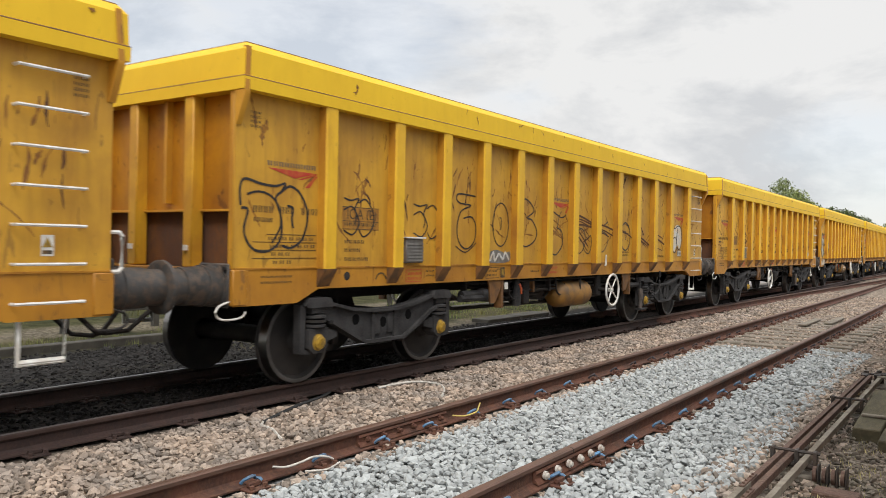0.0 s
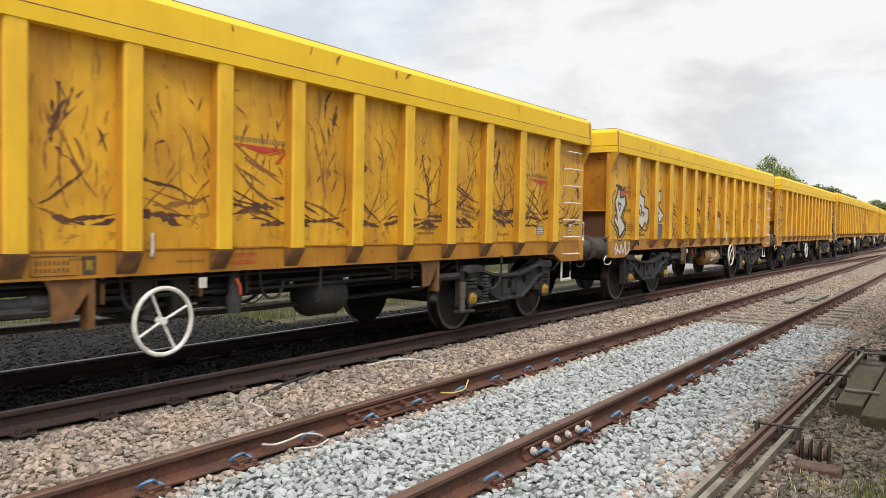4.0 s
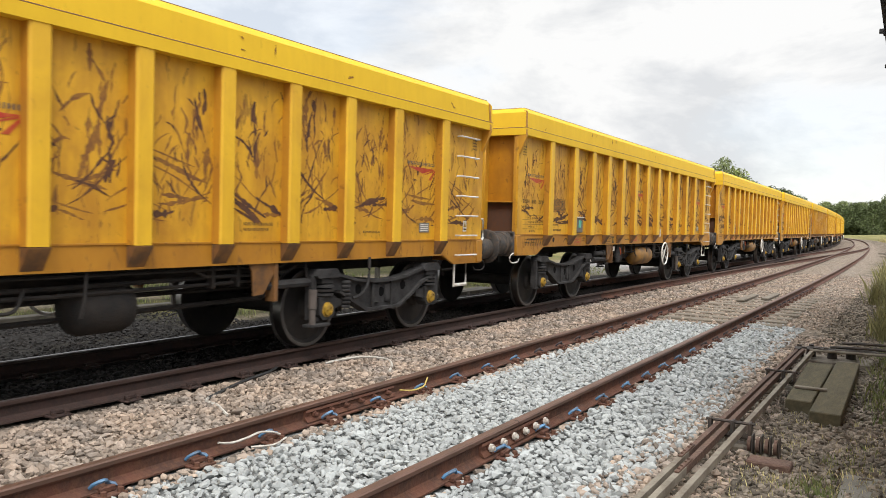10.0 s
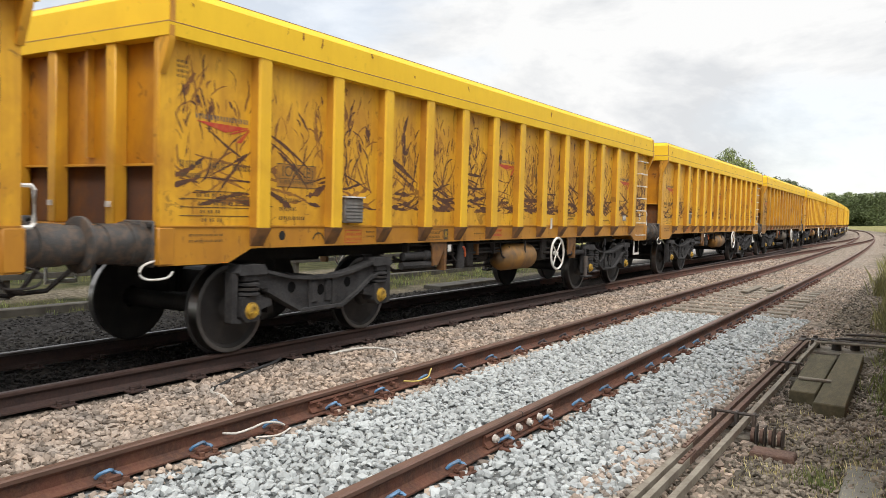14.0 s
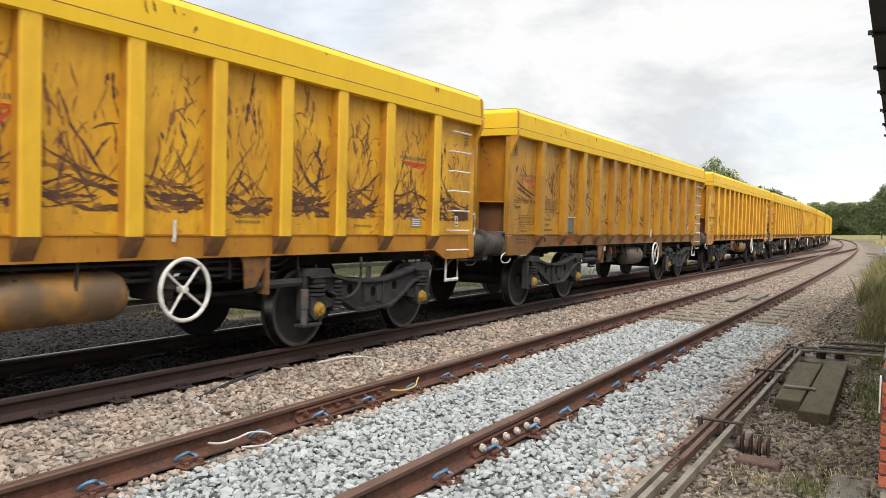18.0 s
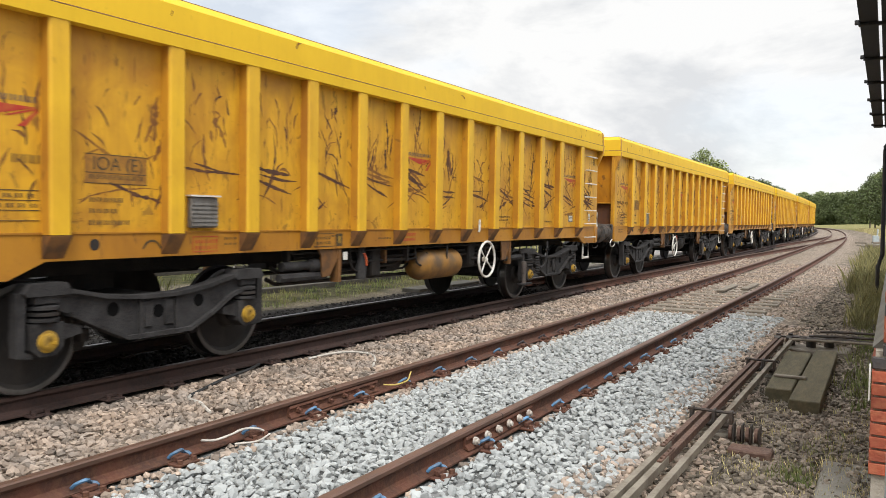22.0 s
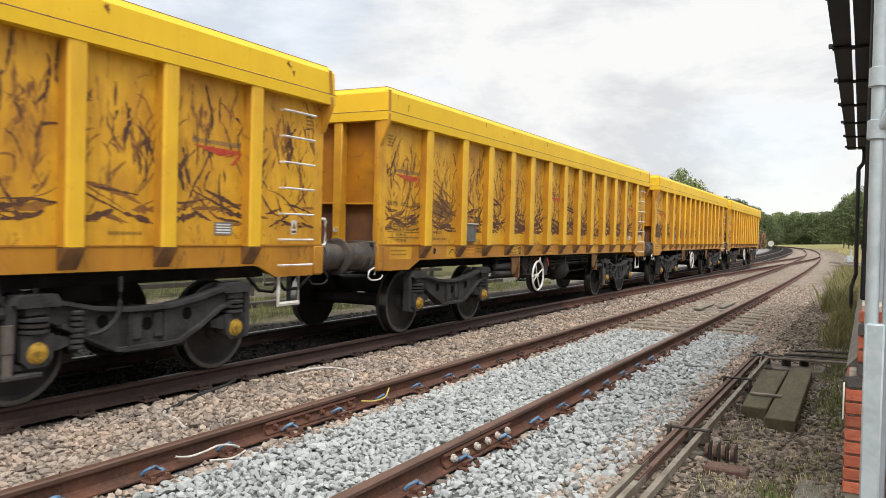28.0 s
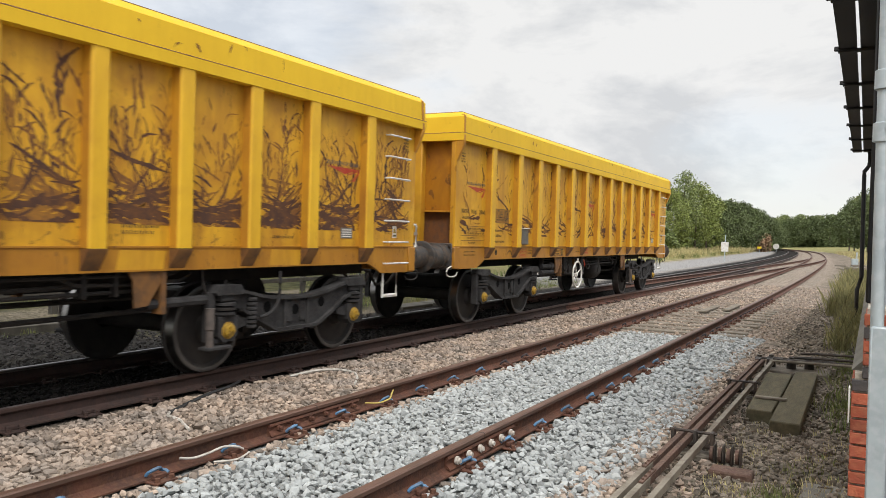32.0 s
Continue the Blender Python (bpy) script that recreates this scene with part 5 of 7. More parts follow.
# looping black outline figures along one wagon
tag(0, [(0.06, 1.72), (0.05, 1.86), (0.10, 1.95), (0.28, 1.92), (0.45, 1.91), (0.57, 1.94), (0.53, 1.87), (0.46, 1.80), (0.53, 1.62), (0.52, 1.43), (0.38, 1.33), (0.2, 1.35), (0.10, 1.50), (0.14, 1.68), (0.07, 1.70)], 0.03, SPRAY, label="black looping outline tag")
tag(0, [(0.13, 1.82), (0.26, 1.85), (0.40, 1.82), (0.5, 1.72), (0.52, 1.55), (0.42, 1.40)], 0.025, SPRAY)
tag(0, [(0.52, 1.86), (0.64, 1.92), (0.78, 1.84), (0.86, 1.66), (0.80, 1.45), (0.66, 1.36), (0.54, 1.38)], 0.03, SPRAY)
tag(0, [(0.60, 1.74), (0.67, 1.72), (0.66, 1.62), (0.68, 1.54)], 0.03, SPRAY)
for y0, sc in ((1.36, 0.55), (2.50, 0.62)):
    tag(0, [(y0, 1.86), (y0 + 0.18 * sc, 1.84), (y0 + 0.4 * sc, 1.86), (y0 + 0.3 * sc, 1.76), (y0 + 0.42 * sc, 1.62), (y0 + 0.25 * sc, 1.50), (y0, 1.54)], 0.022, SPRAY)
    tag(0, [(y0 + 0.4 * sc, 1.82), (y0 + 0.6 * sc, 1.86), (y0 + 0.82 * sc, 1.72), (y0 + 0.78 * sc, 1.56), (y0 + 0.55 * sc, 1.48), (y0 + 0.42 * sc, 1.55)], 0.022, SPRAY)
    tag(0, [(y0, 1.74), (y0 + 0.2 * sc, 1.78), (y0 + 0.34 * sc, 1.7), (y0 + 0.3 * sc, 1.6)], 0.02, SPRAY)
tag(0, [(3.76, 2.02), (3.40, 2.03), (3.34, 1.97), (3.42, 1.92), (3.66, 1.90), (3.44, 1.82), (3.36, 1.62), (3.42, 1.44), (3.58, 1.37), (3.74, 1.46), (3.78, 1.64), (3.68, 1.76), (3.50, 1.74)], 0.024, SPRAY)
tag(0, [(3.34, 1.40), (3.56, 1.33), (3.80, 1.45)], 0.018, SPRAY)
blob(0, [(4.10, 1.20), (4.12, 1.33), (4.3, 1.36), (4.5, 1.32), (4.62, 1.34), (4.62, 1.22), (4.4, 1.19)], PLATE_GREY, "grey paint patch rolled over a tag", x=FACE + 0.001)
tag(0, [(4.12, 1.22), (4.2, 1.33), (4.24, 1.22), (4.34, 1.31), (4.44, 1.24), (4.5, 1.33), (4.6, 1.23)], 0.03, CHROME_SPRAY, x=FACE + 0.004)
for y0, y1 in ((4.18, 4.58),):
    tag(0, [(y0 + 0.2 + 0.2 * math.cos(a * math.tau / 12), 1.69 + 0.28 * math.sin(a * math.tau / 12)) for a in range(13)], 0.022, SPRAY)
    tag(0, [(4.35, 1.78), (4.39, 1.76), (4.38, 1.62)], 0.022, SPRAY)
tag(0, [(4.82, 2.02), (5.06, 2.06), (5.28, 1.92), (5.09, 1.81), (5.22, 1.78), (5.36, 1.64), (5.31, 1.50), (5.06, 1.41), (4.86, 1.49), (4.79, 1.68), (4.80, 1.88), (4.88, 2.02)], 0.026, SPRAY)
tag(0, [(6.28, 1.90), (6.12, 1.85), (5.82, 1.93), (5.70, 1.79), (5.69, 1.55), (5.79, 1.36), (5.97, 1.30), (6.17, 1.45), (6.15, 1.64), (5.97, 1.70)], 0.026, SPRAY)
tag(0, [(6.00, 1.70), (6.05, 1.86), (6.14, 1.95)], 0.02, SPRAY)
tag(0, [(6.545, 1.61), (6.67, 1.60), (6.79, 1.71), (6.95, 1.64), (6.95, 1.44), (6.76, 1.32), (6.60, 1.44), (6.61, 1.56)], 0.024, SPRAY)
tag(0, [(6.90, 1.50), (6.95, 1.37), (7.10, 1.32), (7.20, 1.44), (7.18, 1.60), (7.06, 1.56)], 0.024, SPRAY)
tag(0, [(7.40, 1.82), (7.64, 1.78), (7.83, 1.84)], 0.024, SPRAY)
tag(0, [(7.40, 1.70), (7.64, 1.68), (7.86, 1.60), (7.79, 1.43), (7.60, 1.34), (7.41, 1.43), (7.43, 1.54), (7.64, 1.66)], 0.024, SPRAY)
tag(0, [(8.59, 1.70), (8.64, 1.69), (8.62, 1.56)], 0.022, SPRAY)
for ya, yb, za, zb, wide in ((6.54, 7.20, 1.93, 1.81, 0.03), (6.54, 7.20, 1.87, 1.78, 0.022), (6.54, 7.20, 1.76, 1.74, 0.03), (6.60, 7.1, 1.83, 1.75, 0.018), (7.39, 8.06, 1.80, 1.72, 0.03), (7.39, 8.06, 1.74, 1.62, 0.022),
                             (7.39, 7.9, 1.68, 1.60, 0.02), (8.26, 8.92, 1.76, 1.60, 0.02), (8.25, 8.75, 1.70, 1.66, 0.03), (9.12, 9.50, 1.98, 1.66, 0.03), (9.12, 9.78, 1.66, 1.48, 0.03), (9.12, 9.70, 1.60, 1.46, 0.014), (9.98, 10.6, 1.64, 1.50, 0.03), (9.98, 10.5, 1.70, 1.62, 0.02), (10.0, 10.5, 1.44, 1.38, 0.014)):
    tag(0, [(ya, za), ((ya + yb) / 2, (za + zb) / 2 + 0.015), (yb, zb)], wide, SCRAPE_DARK, name="scrape_mark")
blob(0, [(11.12, 1.78), (11.3, 1.9), (11.55, 1.86), (11.62, 1.6), (11.5, 1.42), (11.36, 1.5), (11.2, 1.36), (11.06, 1.44), (11.1, 1.6)], CHROME_SPRAY, "grey painted double loop")
tag(0, [(11.07, 1.86), (11.22, 1.83), (11.36, 1.88), (11.55, 1.86), (11.64, 1.64), (11.52, 1.42), (11.36, 1.46), (11.32, 1.64), (11.40, 1.86)], 0.03, SPRAY, x=FACE + 0.002)
tag(0, [(11.21 + 0.14 * math.cos(a * math.tau / 10), 1.5 + 0.15 * math.sin(a * math.tau / 10)) for a in range(11)], 0.03, SPRAY, x=FACE + 0.002)
tag(0, [(8.62 + 0.21 * math.cos(a * math.tau / 12), 1.62 + 0.24 * math.sin(a * math.tau / 12)) for a in range(13)], 0.032, SPRAY)
# three large silver pieces with black outlines, then a row of tags
P1 = [(0.34, 2.07), (0.43, 2.07), (0.44, 1.93), (0.58, 1.93), (0.67, 1.97), (0.73, 1.83), (0.56, 1.64), (0.50, 1.58), (0.69, 1.44), (0.70, 1.36), (0.47, 1.21), (0.43, 1.24), (0.38, 1.36), (0.18, 1.50), (0.22, 1.60), (0.34, 1.51), (0.30, 1.66), (0.19, 1.83), (0.26, 1.92)]
P2 = [(1.45, 2.09), (1.50, 2.01), (1.71, 1.96), (1.67, 1.80), (1.92, 1.75), (1.97, 1.63), (1.84, 1.40), (1.76, 1.50), (1.61, 1.37), (1.37, 1.48), (1.33, 1.58), (1.46, 1.68), (1.23, 1.89), (1.36, 1.96)]
P3 = [(2.295, 2.08), (2.617, 2.135), (2.648, 1.92), (2.456, 1.865), (2.58, 1.79), (2.86, 1.65), (2.632, 1.50), (2.235, 1.50), (2.235, 1.89), (2.38, 2.02)]
for outline, words in ((P1, "silver graffiti letter with black outline"), (P2, "silver graffiti letter with angular black outline"), (P3, "silver graffiti letter beside the document box")):
    part("graffiti_fill", drawn(plate(outline, FACE)), CHROME_SPRAY, WAGONS[2], words)
    tag(2, outline, 0.045, SPRAY, closed=True, smooth=False, x=FACE + 0.002)
tag(2, [(0.24, 2.13), (0.46, 2.11), (0.53, 2.05), (0.68, 2.10)], 0.05, SPRAY, smooth=False)
tag(2, [(0.24, 2.05), (0.07, 1.92), (0.14, 1.66), (0.07, 1.47), (0.20, 1.40), (0.32, 1.30), (0.40, 1.16), (0.55, 1.15), (0.76, 1.34), (0.75, 1.46), (0.61, 1.58), (0.78, 1.80), (0.73, 1.96)], 0.022, SPRAY, smooth=False)
tag(2, [(0.36, 1.83), (0.50, 1.79), (0.42, 1.68), (0.36, 1.83)], 0.045, SPRAY, smooth=False, x=FACE + 0.002)
part("graffiti_fill", drawn(plate([(0.45, 1.96), (0.62, 1.97), (0.63, 2.04), (0.45, 2.04)], FACE + 0.001)), LOGO_RED, WAGONS[2], "red filled bar")
tag(2, [(1.46, 1.82), (1.53, 1.78), (1.55, 1.66), (1.48, 1.60), (1.44, 1.74)], 0.045, SPRAY, smooth=False, x=FACE + 0.002)
tag(2, [(1.58, 1.69), (1.72, 1.66), (1.62, 1.60)], 0.04, SPRAY, smooth=False, x=FACE + 0.002)
tag(2, [(1.24, 1.48), (1.34, 1.40), (1.50, 1.26), (1.62, 1.36), (1.80, 1.33), (1.90, 1.36), (1.99, 1.56)], 0.024, SPRAY, smooth=False)
part("graffiti_fill", drawn(plate([(2.226, 1.84), (2.38, 1.757), (2.60, 1.67), (2.456, 1.64), (2.226, 1.69)], FACE + 0.002)), SPRAY, WAGONS[2], "black hollow of a silver letter")
tag(2, [(2.42, 1.58), (2.50, 1.60), (2.55, 1.55), (2.48, 1.51)], 0.035, SPRAY, x=FACE + 0.002)
tag(2, [(0.24, 1.0), (0.30, 1.10), (0.36, 1.0), (0.28, 0.91), (0.24, 1.0), (0.42, 0.97), (0.5, 0.93), (0.52, 1.10), (0.60, 0.95), (0.66, 0.98), (0.74, 1.14), (0.76, 0.92), (0.9, 0.96), (0.96, 1.08), (0.86, 1.10)], 0.035, WHITE, x=SK + 0.009, label="white sprayed scrawl")
STROKES = {
    "F": [[(0, 0), (0.05, 1), (0.55, 1.02)], [(0, 0.5), (0.45, 0.55)]],
    "O": [[(0.3 + 0.3 * math.cos(k * math.tau / 10 + 1.5), 0.5 + 0.5 * math.sin(k * math.tau / 10 + 1.5)) for k in range(11)]],
    "R": [[(0, 0), (0.05, 1), (0.5, 0.85), (0.42, 0.55), (0.03, 0.5), (0.6, -0.05)]],
    "C": [[(0.55, 0.9), (0.3, 1.0), (0.05, 0.75), (0.0, 0.35), (0.2, 0.02), (0.55, 0.1)]],
    "E": [[(0.6, 1), (0.05, 0.95), (0, 0.02), (0.6, 0)], [(0.02, 0.5), (0.48, 0.52)]],
    "S": [[(0.55, 0.9), (0.25, 1.0), (0.08, 0.75), (0.45, 0.42), (0.4, 0.08), (0.0, 0.02)]],
    "N": [[(0, 0), (0.05, 1), (0.5, 0.02), (0.58, 1)]],
    "M": [[(0, 0), (0.1, 1), (0.35, 0.4), (0.6, 1), (0.75, 0)]],
}


wobble = random.Random(12)


def scrawl(words, y, z, tall, step, rise, mat, width, x=FACE):
    """A tag sprayed as separate letters that climb or fall along the side."""
    for k, letter in enumerate(words):
        bm = bmesh.new()
        for line in STROKES[letter]:
            pts = [(y + k * step + step * (1.45 * u + 0.35 * v - 0.1) + wobble.uniform(-0.09, 0.09) * step, z + k * rise + tall * (v + wobble.uniform(-0.10, 0.10))) for u, v in line]
            piece = stroke(smooth_line(pts, 3), width, x + next(layer) * 1.2e-5)
            me = bpy.data.meshes.new("piece")
            piece.to_mesh(me)
            piece.free()
            bm.from_mesh(me)
            bpy.data.meshes.remove(me)
        part("graffiti_letter", drawn(bm), mat, WAGONS[2])


scrawl("FORCE", 3.13, 1.66, 0.22, 0.10, -0.10, SPRAY, 0.02)
tag(2, [(3.58, 1.36), (3.40, 1.16), (3.50, 1.10), (3.74, 1.32)], 0.018, SPRAY)
scrawl("SOCES", 3.99, 1.50, 0.18, 0.12, -0.055, SPRAY, 0.02)
tag(2, [(4.00, 1.44), (4.03, 1.34), (4.20, 1.40), (4.42, 1.30), (4.62, 1.22)], 0.016, SPRAY)
scrawl("NOREMS", 4.85, 1.52, 0.17, 0.102, -0.04, SPRAY, 0.02)
tag(2, [(4.86, 1.36), (4.98, 1.44), (5.10, 1.40), (5.18, 1.30), (5.10, 1.26), (5.40, 1.24)], 0.016, SPRAY)
tag(2, [(5.34, 1.38), (5.48, 1.40), (5.46, 1.22), (5.36, 1.24), (5.42, 1.34)], 0.018, SPRAY)
scrawl("FORC", 5.71, 1.68, 0.18, 0.13, -0.015, SPRAY, 0.02)
scrawl("ES", 6.02, 1.50, 0.18, 0.15, -0.07, SPRAY, 0.02)
tag(2, [(5.98, 1.86), (6.14, 1.88), (6.18, 1.74), (6.06, 1.66), (5.96, 1.78), (5.99, 1.88)], 0.018, SPRAY)
tag(2, [(5.70, 1.58), (5.84, 1.60), (5.98, 1.50), (6.04, 1.34), (6.14, 1.28), (6.22, 1.40), (6.28, 1.30), (6.34, 1.34)], 0.018, SPRAY)
scrawl("FORCE", 6.60, 1.60, 0.17, 0.115, -0.055, WHITE, 0.022)
tag(2, [(7.06, 1.56), (7.08, 1.40), (7.12, 1.26), (7.14, 1.44)], 0.02, WHITE)
tag(2, [(7.46, 1.30), (7.86, 1.28), (7.88, 1.50), (7.48, 1.52)], 0.018, SCRAPE_BROWN, closed=True, smooth=False)
scrawl("ON", 7.54, 1.34, 0.13, 0.15, 0.0, SCRAPE_BROWN, 0.016)
scrawl("CES", 8.44, 1.44, 0.20, 0.11, 0.01, SPRAY, 0.018)
tag(2, [(8.59 + 0.19 * math.cos(k * math.tau / 10), 1.52 + 0.25 * math.sin(k * math.tau / 10)) for k in range(11)], 0.018, SPRAY)
tag(2, [(8.58 + 0.12 * math.cos(k * math.tau / 10), 1.86 + 0.07 * math.sin(k * math.tau / 10)) for k in range(11)], 0.018, SPRAY)
tag(2, [(8.52, 1.92), (8.54, 1.98), (8.62, 1.99), (8.60, 2.06), (8.61, 2.14)], 0.016, SPRAY)
for ya, yb, za, zb, wide in ((6.54, 7.20, 1.88, 1.75, 0.035), (6.54, 7.20, 1.81, 1.71, 0.03), (6.54, 7.20, 1.75, 1.67, 0.03), (6.56, 7.0, 1.70, 1.68, 0.014), (7.39, 7.90, 1.70, 1.67, 0.045), (7.39, 8.06, 1.60, 1.55, 0.035),
                             (7.42, 8.06, 1.57, 1.50, 0.014), (10.0, 10.60, 1.70, 1.64, 0.03), (10.02, 10.62, 1.64, 1.60, 0.02), (3.12, 3.7, 2.0, 1.6, 0.012), (4.95, 5.4, 1.92, 1.76, 0.03), (10.9, 11.5, 1.95, 1.9, 0.02)):
    tag(2, [(ya, za), ((ya + yb) / 2, (za + zb) / 2 + 0.012), (yb, zb)], wide, SCRAPE_BROWN if wide < 0.02 else SCRAPE_DARK, name="scrape_mark")
scrawl("FOR", 10.02, 1.46, 0.18, 0.16, -0.03, SPRAY, 0.018)
scrawl("SEC", 10.05, 1.26, 0.16, 0.16, 0.0, SPRAY, 0.018)
scrawl("ONM", 11.0, 1.44, 0.15, 0.17, -0.03, WHITE, 0.022)
scrawl("ONM", 6.45, 0.62, 0.15, 0.17, 0.01, WHITE, 0.024, 1.078)
# fresh yellow paint brushed behind the sill labels of two wagons
for n in (11, 12):
    for ya, yb in ((0.25, 0.82), (1.76, 2.14), (2.35, 2.69), (3.95, 4.54), (5.68, 6.06), (8.4, 8.9), (10.2, 10.7)):
        part("touched_up_patch", drawn(plate([(ya, 0.99), (yb - 0.03, 0.985), (yb, 1.14), (ya + 0.03, 1.15)], SK + 0.0045, 0.0008)), END_POST, WAGONS[n], "patch of fresh yellow paint", at=Matrix.Translation((0, 0, 0.068)))
# black scribbles along the low edge of a later wagon, and a green patch on its document box
for k in range(9):
    y0 = 0.32 + 0.09 * k
    ob = part("graffiti_stroke", drawn(stroke(smooth_line([(y0, 1.0), (y0 + 0.06, 1.10), (y0 + 0.13, 1.09), (y0 + 0.10, 1.0)], 4), 0.014, SK + 0.006)), SPRAY, WAGONS[4], at=Matrix.Translation((0, 0, 0.068)))
gs = random.Random(8)
for k in range(16):
    y0 = 8.4 + 0.23 * k
    if min(abs(y0 - p) for p in POSTS) < 0.12:
        continue
    pts = [(y0 + gs.uniform(-0.12, 0.12), 1.2 + gs.uniform(0.0, 0.20)) for _ in range(6)]
    part("graffiti_stroke", drawn(stroke(smooth_line(pts, 4), 0.014, FACE)), SPRAY, WAGONS[4], at=Matrix.Translation((0, 0, 0.068)))
for k in range(14):
    y0 = 8.5 + 0.26 * k
    pts = [(y0 + 0.05 * j + gs.uniform(-0.05, 0.05), gs.uniform(1.0, 1.15)) for j in range(5)]
    part("graffiti_stroke", drawn(stroke(smooth_line(pts, 4), 0.011, SK + 0.0065)), SPRAY, WAGONS[4], at=Matrix.Translation((0, 0, 0.068)))
TEAL = material("teal_spray_paint", (0.03, 0.36, 0.24), 0.5, second=(0.3, 0.6, 0.5), scale=14, amount=0.6)
part("graffiti_fill", drawn(plate([(2.40, 1.30), (2.52, 1.30), (2.54, 1.42), (2.42, 1.44)], SK + 0.062)), TEAL, WAGONS[4], "teal paint daubed on the document holder", at=Matrix.Translation((0, 0, 0.068)))

# ---- sleepers, chairs, clips and joints ----
SLEEPER_Y = [1.45 + 0.655 * k for k in range(92)]


def sleeper_mesh():
    bm = bmesh.new()
    box(bm, -1.3, 1.3, -0.125, 0.125, -0.29, -0.162, 0.012)
    return mesh_of("sleeper", bm, SLEEPER)


SLEEPER_MESH = sleeper_mesh()
SLEEPER_OIL = material("oily_black_sleeper", (0.012, 0.011, 0.010), 0.9, second=(0.025, 0.02, 0.018), scale=5, amount=0.7, per="object", bump=0.4)
bm_oil = bmesh.new()
box(bm_oil, -1.3, 1.3, -0.125, 0.125, -0.29, -0.165, 0.012)
SLEEPER_OIL_MESH = mesh_of("sleeper", bm_oil, SLEEPER_OIL)
rng = random.Random(3)
for y in SLEEPER_Y:
    tilt = math.degrees(math.atan((bend(y + 0.5) - bend(y - 0.5))))
    part("sleeper", SLEEPER_MESH, None, near_track, at=pose(NEAR_X - bend(y) + rng.uniform(-0.04, 0.04), y, rng.uniform(-0.016, 0.006) - (0.075 if y < 13.2 else -0.010 if y < 20 else 0.022), 0, 0, tilt + rng.uniform(-0.6, 0.6)))
    part("sleeper", SLEEPER_OIL_MESH, None, train_track, at=pose(TRAIN_X - bend(y) + rng.uniform(-0.03, 0.03), y + 0.2, rng.uniform(-0.042, -0.034), 0, 0, tilt))


def clip_mesh(mat):
    bm = bmesh.new()
    pts = [(0.045, -0.062, -0.128), (0.065, -0.055, -0.105), (0.09, -0.035, -0.088), (0.098, -0.01, -0.082), (0.09, 0.012, -0.088), (0.074, 0.025, -0.104), (0.07, 0.045, -0.112), (0.085, 0.062, -0.118), (0.10, 0.066, -0.13)]
    tube(bm, pts, 0.0115, 6)
    return mesh_of("rail_clip", bm, mat)


def chair_mesh(mat):
    bm = bmesh.new()
    box(bm, -0.17, 0.17, -0.085, 0.085, -0.168, -0.152, 0.004)
    for s in (-1, 1):
        box(bm, *sorted((s * 0.08, s * 0.115)), -0.05, 0.05, -0.152, -0.118, 0.006)
        for k in (-0.055, 0.055):
            lathe(bm, [(-0.152, 0.02), (-0.128, 0.018), (-0.126, 0.0)], (s * 0.145, k, 0), "z", 6)
    return mesh_of("baseplate", bm, mat)


CLIP, CHAIR = clip_mesh(CLIP_BLUE), chair_mesh(RAIL_RUST)
CHAIR_SOOT = chair_mesh(RAIL_SOOT)
CLIP_RUST = clip_mesh(material("rusted_dark_rail_clip", (0.035, 0.035, 0.045), 0.7, second=(0.07, 0.04, 0.03), scale=18, amount=0.6, per="object"))
INSULATOR = material("pale_nylon_insulator", (0.5, 0.47, 0.42), 0.6, second=(0.25, 0.15, 0.1), scale=30, amount=0.5)
for y in SLEEPER_Y[:34]:
    for s in (-1, 1):
        x = NEAR_X - bend(y) + s * HALF_GAUGE
        seat = part("baseplate", CHAIR, None, near_track, at=pose(x, y, 0))
        clip, words = (CLIP, "blue sprung steel rail clip") if y < 9.2 + 0.8 * s else (CLIP_RUST, "dark rusted rail clip")
        part("rail_clip", clip, None, seat, words, at=pose(0, 0, 0, rng.uniform(-4, 4), 0, rng.uniform(-8, 8)))
        part("rail_clip", clip, None, seat, words, at=pose(0, 0, 0, 0, 0, 180 + rng.uniform(-8, 8)))
for y in SLEEPER_Y[:40]:
    for s in (-1, 1):
        part("baseplate", CHAIR_SOOT, None, train_track, at=pose(TRAIN_X - bend(y) + s * HALF_GAUGE, y + 0.2, -0.001))


def fishplate(track, x, yc, half, bolts, collars):
    for s in (-1, 1):
        bm = bmesh.new()
        prism_y(bm, [(s * 0.01, -0.048), (s * 0.034, -0.043), (s * 0.040, -0.06), (s * 0.026, -0.072), (s * 0.026, -0.098), (s * 0.046, -0.115), (s * 0.055, -0.132), (s * 0.012, -0.118)], -half, half)
        fp = part("fishplate", bm, RAIL_RUST, track, "rusty bolted fishplate", at=pose(x, yc, 0))
        for k in range(bolts):
            b = -half + 0.1 + k * (2 * half - 0.2) / (bolts - 1)
            bm = bmesh.new()
            lathe(bm, [(s * 0.026, 0.024), (s * 0.05, 0.024), (s * 0.05, 0.015), (s * 0.075, 0.015), (s * 0.077, 0.0)], (0, b, -0.085), "x", 6)
            part("bolt", bm, RAIL_RUST, fp)
            if collars and s > 0:
                bm = bmesh.new()
                lathe(bm, [(0.045, 0.0), (0.045, 0.028), (0.064, 0.028), (0.064, 0.017), (0.08, 0.017), (0.08, 0.0)], (0, b, -0.085), "x", 10)
                part("bolt_collar", bm, INSULATOR, fp, "white insulating bolt collar")


fishplate(near_track, NEAR_X - HALF_GAUGE, 5.08, 0.58, 6, False)
fishplate(near_track, NEAR_X + HALF_GAUGE, 5.05, 0.54, 6, True)
